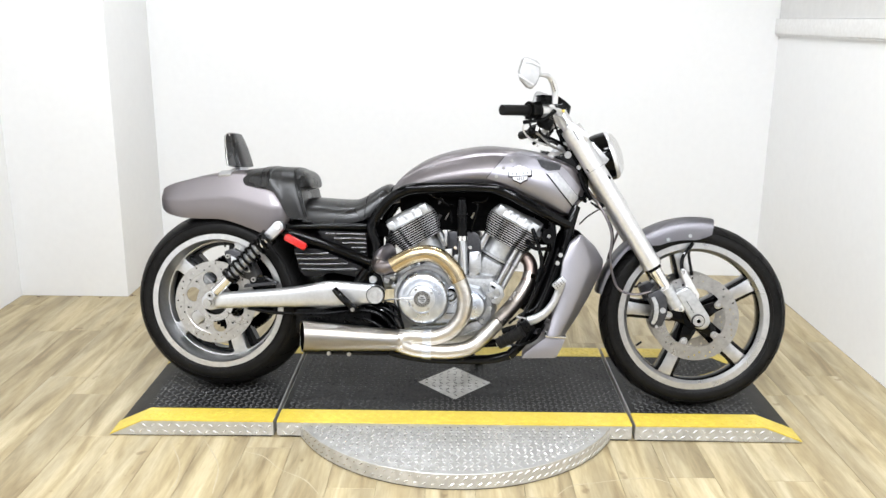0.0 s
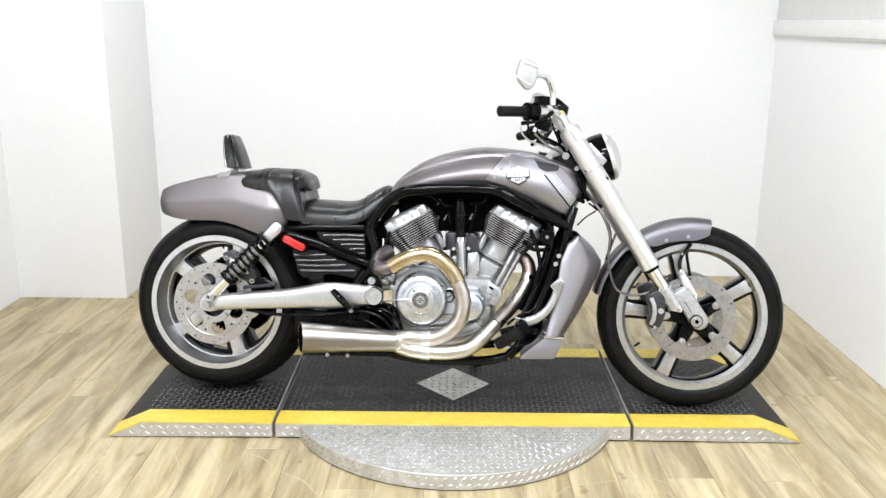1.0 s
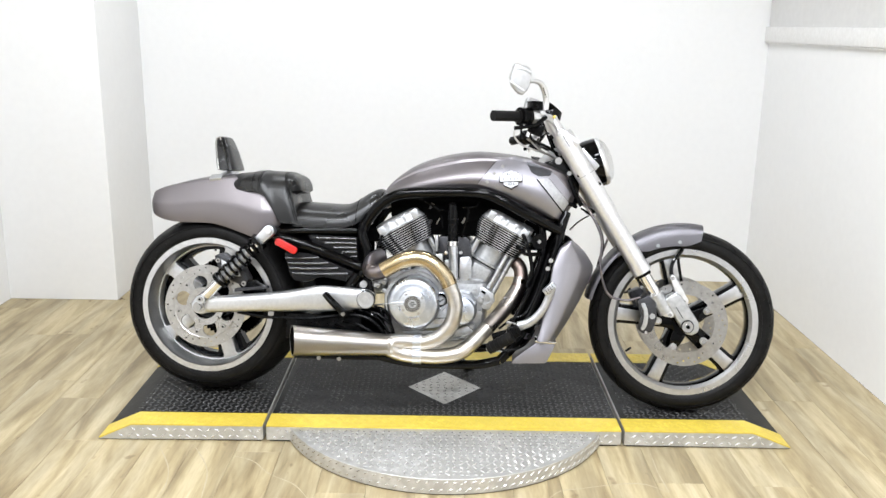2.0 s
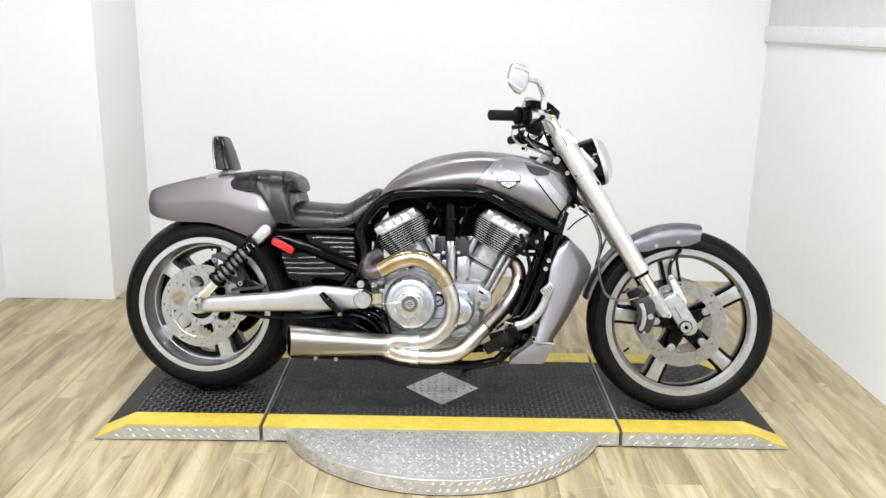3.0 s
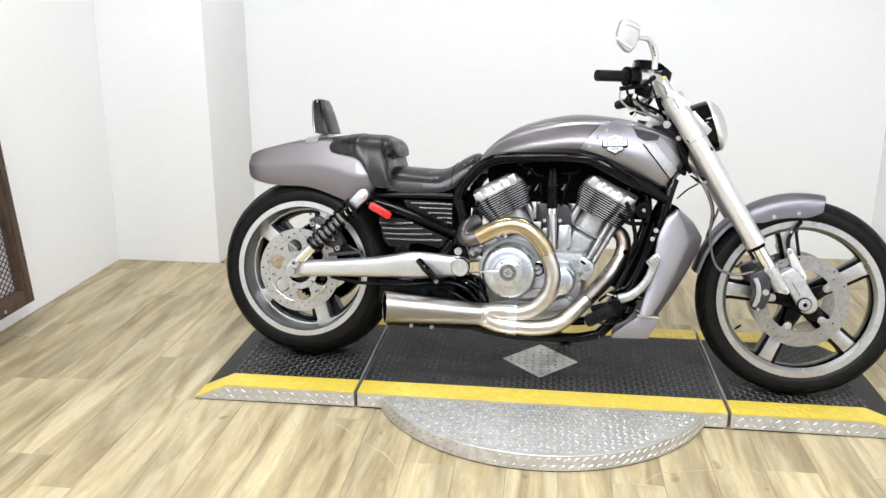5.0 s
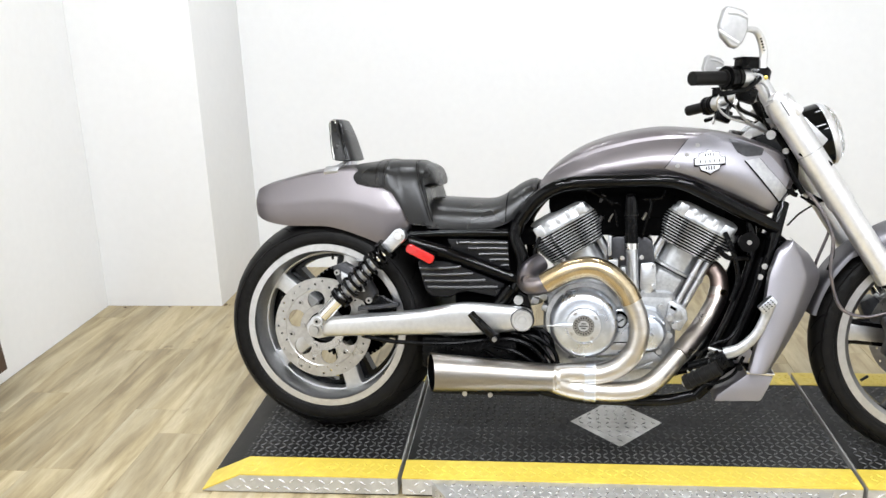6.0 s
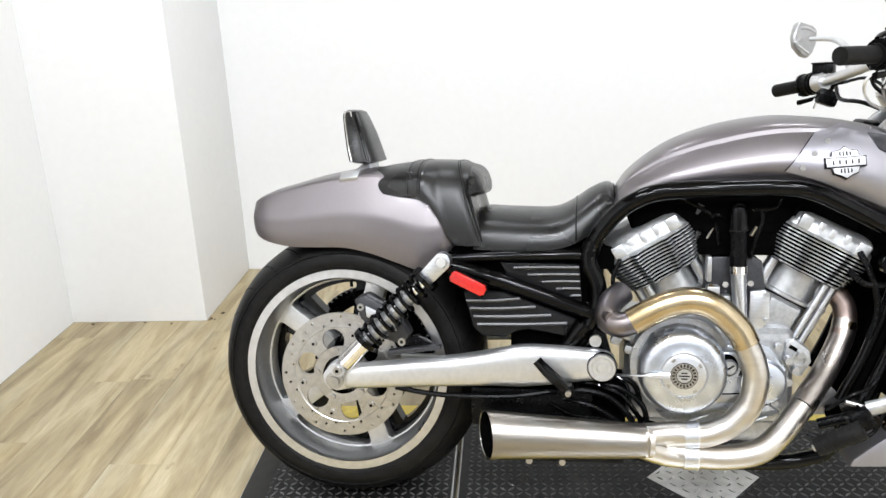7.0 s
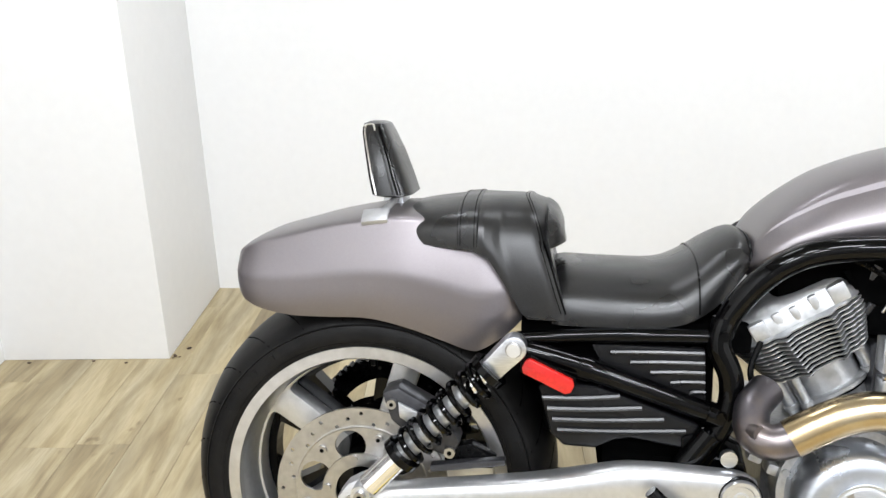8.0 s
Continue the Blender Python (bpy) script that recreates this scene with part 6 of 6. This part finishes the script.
part("badge_centre", lathe([(0.0, -0.2270), (0.0145, -0.2270), (0.0150, -0.2252)], -0.083, 0.376, 32, False), ALU, cc)
for k in range(20):
    a = 2 * math.pi * k / 20
    part("badge_mark", box((-0.083 + 0.0215 * math.cos(a), -0.2270, 0.376 + 0.0215 * math.sin(a)), (0.0034, 0.0008, 0.0056), 0, Matrix.Rotation(-a + math.pi / 2, 3, "Y")), PLASTIC, cc)
for z, w in ((0.382, 0.012), (0.376, 0.022), (0.370, 0.012)):
    part("badge_bar", box((-0.083, -0.2275, z), (w, 0.001, 0.0026)), PLASTIC, cc)
for k in range(4):
    a = radians(35 + 90 * k)
    m = Matrix.Translation((-0.083, 0, 0.376)) @ Matrix.Rotation(-a, 4, "Y")
    part("cap_slot", turned(plate([(0.035, -0.0035), (0.041, -0.0055), (0.0415, 0.0055), (0.035, 0.0035)], -0.2258, -0.2245, ()), m), STEEL, cc)
for k in range(10):
    a = radians(18 + 36 * k)
    bolt(-0.083 + 0.098 * math.cos(a), -0.146, 0.376 + 0.098 * math.sin(a), 0.006, cc, CAST)
part("cover_flange", plate([(x, z) for x, z in circle(-0.083, 0.376, 0.106, 48)], -0.150, -0.085, (), 0.004), CAST, cc)
cc.location = (0.0, -0.034, 0.004)
sc = part("side_cover", plate([(-0.01, 0.42), (0.06, 0.425), (0.105, 0.415), (0.130, 0.385), (0.128, 0.340), (0.10, 0.305), (0.03, 0.290), (-0.04, 0.282), (-0.05, 0.30)], -0.205, -0.13, (), 0.014, None, 3), COVER, eng, "polished engine side cover")
part("plug_boss", lathe([(0.0, -0.222), (0.019, -0.222), (0.022, -0.218), (0.023, -0.195)], 0.008, 0.391, 28, False), DARK, sc)
part("oil_plug", lathe([(0.0, -0.231), (0.013, -0.231), (0.0165, -0.227), (0.017, -0.205)], 0.011, 0.391, 28, False), COVER, sc, "polished oil filler plug")
part("plug_slot", box((0.011, -0.2312, 0.391), (0.020, 0.0012, 0.0035), 0, Matrix.Rotation(radians(-35), 3, "Y")), DARK, sc)
# raised plate; the dark strip along its top puts in a recess's shade
part("cover_recess_plate", box((0.018, -0.2055, 0.318), (0.060, 0.004, 0.018), 0.0015, Matrix.Rotation(radians(-4), 3, "Y")), STEEL, sc)
part("recess_edge_shade", box((0.018, -0.2050, 0.3285), (0.064, 0.004, 0.0025), 0.0008, Matrix.Rotation(radians(-4), 3, "Y")), DARK, sc)
part("round_boss", lathe([(0.0, -0.222), (0.034, -0.221), (0.044, -0.216), (0.050, -0.204), (0.052, -0.18)], 0.080, 0.356, 40, False), COVER, sc)
for x, z in ((0.120, 0.420), (0.140, 0.392), (0.142, 0.345), (0.115, 0.298), (0.155, 0.37), (0.165, 0.405)):
    bolt(x, -0.150, z, 0.008, eng, CAST, 0.02)
part("water_pump", plate([(0.136, 0.428), (0.150, 0.436), (0.186, 0.412), (0.190, 0.385), (0.170, 0.352), (0.150, 0.358), (0.134, 0.385)], -0.150, -0.11, (), 0.006), CAST, eng)
part("pump_boss", lathe([(0.016, -0.150), (0.016, -0.158), (0.012, -0.158), (0.011, -0.152), (0.0, -0.152)], 0.163, 0.392, 24, False), CAST, eng)
part("pump_slot", rod((0.144, -0.152, 0.420), (0.158, -0.152, 0.412), 0.004, 8), DARK, eng)
part("lower_cover", plate([(-0.13, 0.27), (0.06, 0.285), (0.10, 0.30), (0.13, 0.275), (0.06, 0.245), (-0.10, 0.238)], -0.165, -0.12, (), 0.008), CAST, eng)
for k in range(4):
    part("lower_rib", rod((-0.06 + 0.04 * k, -0.167, 0.252), (-0.02 + 0.04 * k, -0.167, 0.268), 0.003, 8), CAST, eng)
arm_w = part("clutch_cable", tube([(-0.222, -0.205, 0.362), (-0.19, -0.245, 0.373), (-0.150, -0.262, 0.380)], 0.0026, 8), ALU, eng, "silver clutch cable")
part("cable_sleeve", rod((-0.158, -0.262, 0.3795), (-0.134, -0.263, 0.3805), 0.0048, 10, None, 0.001), ALU, arm_w)
part("cable_stop", rod((-0.136, -0.263, 0.3805), (-0.112, -0.263, 0.381), 0.0065, 10, None, 0.003), ALU, arm_w)

# loose hoses below the pivot
for pts, r in (([(-0.34, -0.20, 0.318), (-0.28, -0.205, 0.325), (-0.23, -0.205, 0.31), (-0.19, -0.20, 0.27), (-0.175, -0.19, 0.235)], 0.007), ([(-0.27, -0.195, 0.335), (-0.215, -0.205, 0.335), (-0.165, -0.205, 0.30), (-0.15, -0.20, 0.255)], 0.006),
               ([(-0.24, -0.18, 0.345), (-0.20, -0.19, 0.35), (-0.175, -0.19, 0.33), (-0.165, -0.18, 0.29)], 0.006), ([(-0.33, -0.19, 0.30), (-0.27, -0.20, 0.29), (-0.22, -0.20, 0.262), (-0.20, -0.19, 0.235)], 0.005)):
    hose("hose", pts, r, PLASTIC, eng)
for pts, r in (([(-0.30, -0.195, 0.345), (-0.25, -0.21, 0.338), (-0.205, -0.212, 0.318), (-0.172, -0.205, 0.275), (-0.160, -0.20, 0.240)], 0.005), ([(-0.22, -0.195, 0.36), (-0.195, -0.20, 0.335), (-0.185, -0.20, 0.29), (-0.16, -0.195, 0.262), (-0.13, -0.19, 0.25)], 0.0045),
               ([(-0.36, -0.19, 0.29), (-0.31, -0.20, 0.268), (-0.25, -0.20, 0.262), (-0.21, -0.195, 0.245)], 0.0045)):
    hose("hose", pts, r, GLOSS, eng)
part("regulator", box((-0.245, -0.10, 0.28), (0.10, 0.12, 0.10), 0.01), DARK, eng)
# black filler block enlarged to close the see-through gap below the swingarm
part("underside_filler", box((-0.40, -0.09, 0.275), (0.27, 0.20, 0.09), 0.012), PLASTIC, eng)
for x, z in ((-0.218, 0.428), (-0.196, 0.440), (-0.190, 0.408)):
    part("lug", box((x, -0.160, z), (0.022, 0.03, 0.018), 0.005, Matrix.Rotation(radians(20), 3, "Y")), CAST, eng)

# exhaust
ex = part("exhaust", tube([(-0.205, -0.165, 0.535), (-0.232, -0.195, 0.515), (-0.236, -0.225, 0.488), (-0.212, -0.240, 0.480), (-0.180, -0.242, 0.490)], 0.0265, 20), BLUED, bike, "two-into-one stainless exhaust with a short megaphone")
part("elbow_lug", rod((-0.243, -0.238, 0.497), (-0.234, -0.252, 0.497), 0.011, 12, None, 0.003), BLUED, ex)
part("rear_header", tube([(-0.188, -0.242, 0.487), (-0.150, -0.243, 0.510), (-0.112, -0.243, 0.527), (-0.066, -0.243, 0.534), (-0.020, -0.243, 0.518), (0.022, -0.243, 0.478), (0.040, -0.243, 0.445)], [0.0285, 0.0285, 0.0285, 0.0285, 0.0285, 0.028, 0.028], 24, 8), BRONZE, ex, "bronze-tinted curved heat shield")
part("rear_header_lower", tube([(0.036, -0.243, 0.452), (0.054, -0.243, 0.412), (0.061, -0.243, 0.370), (0.050, -0.243, 0.318), (0.016, -0.243, 0.275), (-0.030, -0.243, 0.252), (-0.065, -0.243, 0.248), (-0.12, -0.245, 0.243)], 0.0262, 24, 8), EXHAUST, ex)
FH = [(0.232, -0.030, 0.520), (0.256, -0.038, 0.515), (0.275, -0.046, 0.492), (0.2785, -0.056, 0.455), (0.266, -0.074, 0.418), (0.226, -0.115, 0.358), (0.168, -0.175, 0.296), (0.118, -0.212, 0.245), (0.078, -0.232, 0.217), (0.030, -0.240, 0.205), (-0.03, -0.240, 0.201), (-0.12, -0.245, 0.212)]
part("front_header", tube(FH[:5], [0.0225, 0.0240, 0.0250, 0.0258], 20, 8), RUSTY, ex, "heat-stained header bend")
part("front_header_middle", tube(FH[3:7], 0.0262, 22, 8), HEADER, ex, "brown-tinted header pipe")
part("front_header_lower", tube(FH[6:], 0.0258, 22, 8), EXHAUST, ex)
part("weld_ring", rod(V(FH[6]) + V((0.003, -0.003, 0.0035)), V(FH[6]) - V((0.003, -0.003, 0.0035)), 0.0272, 24, None, 0.001), EXHAUST, ex)
part("header_bung", rod((0.282, -0.074, 0.452), (0.288, -0.086, 0.450), 0.010, 14, None, 0.002), BRONZE, ex)
part("flange", rod((0.222, -0.026, 0.523), (0.238, -0.032, 0.519), 0.034, 20, None, 0.003), CAST, ex)
for z0, z1 in ((0.250, 0.247), (0.201, 0.202)):
    cl = part("clamp", rod((-0.050, -0.2410, z0), (-0.080, -0.2425, z1), 0.0282, 28, None, 0.001), ALU, ex, "pale stainless band clamp")
    for x in (-0.0505, -0.0765):
        part("clamp_edge", rod((x, -0.2410, z0 if x > -0.06 else z1), (x - 0.003, -0.2412, z0 if x > -0.06 else z1), 0.0290, 28, None, 0.0008), FORKM, cl)
part("collector", tube([(-0.060, -0.241, 0.250), (-0.095, -0.245, 0.2505), (-0.130, -0.251, 0.2495), (-0.168, -0.261, 0.244)], [0.0258, 0.0255, 0.0258, 0.0290], 26, 6), EXHAUST, ex)
part("collector", tube([(-0.060, -0.241, 0.202), (-0.095, -0.245, 0.2030), (-0.130, -0.251, 0.2115), (-0.168, -0.261, 0.230)], [0.0258, 0.0255, 0.0258, 0.0290], 26, 6), EXHAUST, ex)
# dark rod laid in the crease to put in the shade between the pipes
part("collector_crease_shade", rod((-0.075, -0.236, 0.2265), (-0.135, -0.245, 0.2305), 0.010, 10), BLUED, ex)
part("seam_ring", rod((-0.150, -0.257, 0.238), (-0.160, -0.260, 0.238), 0.0370, 28, None, 0.0012), EXHAUST, ex)
muf = []
for x, ry, rz, z in ((-0.158, 0.0345, 0.0345, 0.238), (-0.165, 0.0360, 0.0362, 0.238), (-0.25, 0.0390, 0.0405, 0.238), (-0.36, 0.0430, 0.0460, 0.238), (-0.46, 0.046, 0.0515, 0.2375), (-0.492, 0.047, 0.0535, 0.2375)):
    muf.append([(x - (0.020 * math.cos(a) if x < -0.48 else 0), -0.262 + ry * math.cos(a), z + rz * math.sin(a)) for a in (2 * math.pi * k / 36 for k in range(36))])
b = loft(muf, True, False)
bmesh.ops.solidify(b, geom=b.faces[:], thickness=-0.003)
mf = part("muffler", b, EXHAUST, ex, "brushed stainless megaphone muffler")
# near-black baffle and lining added to put in the shade inside the muffler
inner = [[(x, -0.262 + 0.040 * math.cos(a), 0.2375 + 0.046 * math.sin(a)) for a in (2 * math.pi * k / 28 for k in range(28))] for x in (-0.44, -0.40)]
lining = [[(x - (0.020 * math.cos(a) if x < -0.48 else 0), -0.262 + r * math.cos(a), 0.2375 + (r + 0.006) * math.sin(a)) for a in (2 * math.pi * k / 28 for k in range(28))] for x, r in ((-0.4905, 0.0428), (-0.47, 0.0422), (-0.43, 0.0405))]
part("muffler_inner_shade", loft(lining, True, False), DARK, mf, "near-black lining in place of the shaded inside")
part("muffler_baffle", loft(inner), DARK, mf)
for x in (-0.33, -0.40):
    bolt(x, -0.250, 0.180, 0.007, mf, STEEL, 0.006)
part("muffler_bracket", plate([(-0.49, 0.186), (-0.20, 0.192), (-0.20, 0.178), (-0.49, 0.172)], -0.24, -0.20, (), 0.003), GLOSS, mf)

# passenger foot peg
peg = part("passenger_peg", tube([(-0.388, -0.258, 0.424), (-0.365, -0.260, 0.400), (-0.340, -0.258, 0.376), (-0.326, -0.254, 0.362)], [0.0105, 0.0125, 0.0125, 0.0105], 10, 4, None, True, 1.0), GLOSS, bike, "folded black passenger foot peg")
part("peg_bracket", plate([(-0.336, 0.372), (-0.314, 0.370), (-0.308, 0.348), (-0.325, 0.340), (-0.340, 0.352)], -0.258, -0.222, (), 0.004), PLASTIC, peg)
part("peg_pad", tube([(-0.388, -0.2675, 0.423), (-0.366, -0.2695, 0.400), (-0.348, -0.2680, 0.383)], 0.004, 8), RUBBER, peg)

part("peg_pivot", rod((-0.322, -0.268, 0.356), (-0.322, -0.250, 0.356), 0.0065, 12, None, 0.001), STEEL, peg)
peg.location = (0.004, 0.0, -0.020)

# forward controls
fc = part("rider_peg", rod((0.205, -0.262, 0.222), (0.284, -0.287, 0.272), 0.0195, 20, None, 0.005), RUBBER, bike, "black rubber rider foot peg")
for k in range(5):
    p = V((0.214, -0.265, 0.228)) + V((0.066, -0.021, 0.042)) * (k / 5)
    part("peg_ring", rod(p, p + V((0.004, -0.0014, 0.0026)), 0.0212, 20), RUBBER, fc)
part("peg_tip", rod((0.199, -0.260, 0.218), (0.206, -0.262, 0.223), 0.0075, 6, None, 0.001), STEEL, fc)
part("peg_mount", box((0.288, -0.235, 0.282), (0.042, 0.09, 0.040), 0.008, Matrix.Rotation(radians(-30), 3, "Y")), PLASTIC, fc)
fc.location = (-0.026, 0.0, 0.019)
ped = part("brake_pedal", tube([(0.276, -0.245, 0.318), (0.312, -0.25, 0.334), (0.346, -0.252, 0.368), (0.366, -0.252, 0.408), (0.380, -0.252, 0.452)], [0.0165, 0.0145, 0.0125, 0.0120, 0.0145], 14, 5, None, True, 0.7), HEAD, bike, "polished brake pedal lever")
pp = part("pedal_pad", box((0.372, -0.262, 0.452), (0.046, 0.030, 0.024), 0.006, Matrix.Rotation(radians(-44), 3, "Y")), ALU, ped, "cast pedal pad with dimples")
for u in range(4):
    for w in range(3):
        q = V((0.372, -0.2765, 0.452)) + Matrix.Rotation(radians(-44), 3, "Y") @ V((-0.0135 + 0.009 * u, 0, -0.007 + 0.007 * w))
        part("dimple", rod(q, q + V((0, -0.0016, 0)), 0.0020, 8), DARK, pp)
for x, z, r in ((0.262, 0.300, 0.009), (0.290, 0.295, 0.011), (0.312, 0.285, 0.010), (0.240, 0.298, 0.007), (0.255, 0.322, 0.008)):
    bolt(x, -0.245, z, r * 0.8, ped, random.choice((STEEL, GLOSS)), 0.012)
part("master_cylinder", rod((0.190, -0.22, 0.275), (0.262, -0.235, 0.302), 0.011, 14, None, 0.003), PLASTIC, ped)
part("pedal_link", rod((0.235, -0.240, 0.330), (0.285, -0.246, 0.318), 0.005, 10), STEEL, ped)
for pts in ([(0.21, -0.20, 0.30), (0.25, -0.215, 0.335), (0.30, -0.20, 0.36), (0.34, -0.18, 0.45), (0.37, -0.165, 0.56)], [(0.18, -0.18, 0.24), (0.24, -0.20, 0.225), (0.30, -0.20, 0.25), (0.33, -0.19, 0.30)]):
    hose("hose", pts, 0.0045, PLASTIC, ped)

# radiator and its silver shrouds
# dark block added to stand in for the blackness behind the radiator
part("radiator_filler", box((0.352, 0, 0.44), (0.060, 0.27, 0.34), 0.012, Matrix.Rotation(radians(20), 3, "Y")), DARK, bike, "dark filler block behind the radiator")
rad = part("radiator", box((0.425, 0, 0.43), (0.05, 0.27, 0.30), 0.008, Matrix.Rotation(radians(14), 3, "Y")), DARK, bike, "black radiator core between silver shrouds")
for k in range(14):
    part("radiator_fin", box((0.452 + (k - 7) * 0.0048, 0, 0.43 + (k - 7) * 0.0195), (0.004, 0.25, 0.005)), PLASTIC, rad)
for s in (-1, 1):
    inner = [(0.436, 0.606), (0.405, 0.580), (0.384, 0.520), (0.372, 0.430), (0.352, 0.330), (0.338, 0.268)]
    outer = [(0.450, 0.606), (0.496, 0.566), (0.528, 0.516), (0.522, 0.484), (0.484, 0.402), (0.442, 0.325), (0.404, 0.266)]
    b, rows = bmesh.new(), []
    for i in range(29):
        p, q = along(inner, i / 28), along(outer, i / 28)
        line = []
        for j in range(21):
            f = j / 20
            x, z = p + (q - p) * f
            # flat sheet with one crease, folded back towards the wheel
            y = 0.222 - 0.085 * (z - 0.43) - 0.012 * ((f - 0.36) / 0.36) ** 2 - 0.085 * max(0.0, f - 0.64) - 0.05 * max(0.0, z - 0.575)
            line.append(b.verts.new((x, -y + 0.030 * (x - 0.40) / 0.1, z)))
        rows.append(line)
    for u, v in zip(rows, rows[1:]):
        for j in range(20):
            b.faces.new((u[j], u[j + 1], v[j + 1], v[j]))
    bmesh.ops.recalc_face_normals(b, faces=b.faces)
    edge = bmesh.ops.extrude_edge_only(b, edges=[e for e in b.edges if len(e.link_faces) == 1])
    for v in edge["geom"]:
        if isinstance(v, bmesh.types.BMVert):
            v.co.y += 0.035
    bmesh.ops.recalc_face_normals(b, faces=b.faces)
    soften(b, 0.004, 3, 60)
    sh = part("radiator_shroud", b if s < 0 else flip(b), PANEL, bike, "silver-grey curved radiator shroud")
    chin = plate([(0.338, 0.262), (0.402, 0.258), (0.388, 0.222), (0.372, 0.190), (0.255, 0.184), (0.262, 0.200), (0.300, 0.232)], -0.220, -0.10, (), 0.006, None, 2)
    part("chin_spoiler", chin if s < 0 else flip(chin), PANEL, sh, "silver lower chin spoiler")
    lip = plate([(0.332, 0.270), (0.404, 0.266), (0.402, 0.259), (0.334, 0.262)], -0.224, -0.12, (), 0.002)
    part("shroud_trim", lip if s < 0 else flip(lip), CHROME, sh)
part("chin_centre", box((0.33, 0, 0.20), (0.09, 0.20, 0.03), 0.01), DARK, bike)
part("horn", rod((0.335, -0.155, 0.600), (0.335, -0.180, 0.600), 0.026, 24, None, 0.006), GLOSS, bike, "round black horn")
bolt(0.335, -0.18, 0.600, 0.0062, eng, STEEL, 0.006)
for pts in ([(0.28, -0.13, 0.62), (0.30, -0.15, 0.57), (0.315, -0.15, 0.50), (0.30, -0.15, 0.44)], [(0.26, -0.13, 0.58), (0.29, -0.15, 0.555), (0.34, -0.15, 0.555)], [(0.40, -0.12, 0.70), (0.43, -0.12, 0.73), (0.46, -0.10, 0.72)]):
    hose("hose", pts, 0.007, PLASTIC, eng)
# dark block added to close the bright gap before the front cylinder
part("front_filler", box((0.325, 0.02, 0.625), (0.075, 0.16, 0.13), 0.012), DARK, bike, "dark filler block before the front cylinder")

# ---- floor planks, one object each, laid along y ----
random.seed(11)
PW = 0.152
shapes = {}
x, i = LEFT, 0
while x < RIGHT - 0.001:
    w = min(PW, RIGHT - x)
    y = REAR + random.uniform(-0.9, 0.0)
    while y < BACK:
        y0, y1 = max(y, REAR), min(y + 0.92, BACK)
        y += 0.92
        if y1 - y0 < 0.02 or (x + w < PIER_X and y0 > PIER_Y):
            continue
        key = (round(w, 4), round(y1 - y0, 4))
        if key not in shapes:
            bmp = box((0, 0, -0.003), (w - 0.0007, y1 - y0 - 0.0007, 0.006))
            soften(bmp, 0.0007, 1)
            shapes[key] = bpy.data.meshes.new("plank")
            bmp.to_mesh(shapes[key])
            bmp.free()
            shapes[key].materials.append(WOOD)
        ob = new("plank", shapes[key])
        ob.parent = floor
        ob.location = (x + w / 2, (y0 + y1) / 2, -random.uniform(0.0, 0.0003))
    x += PW
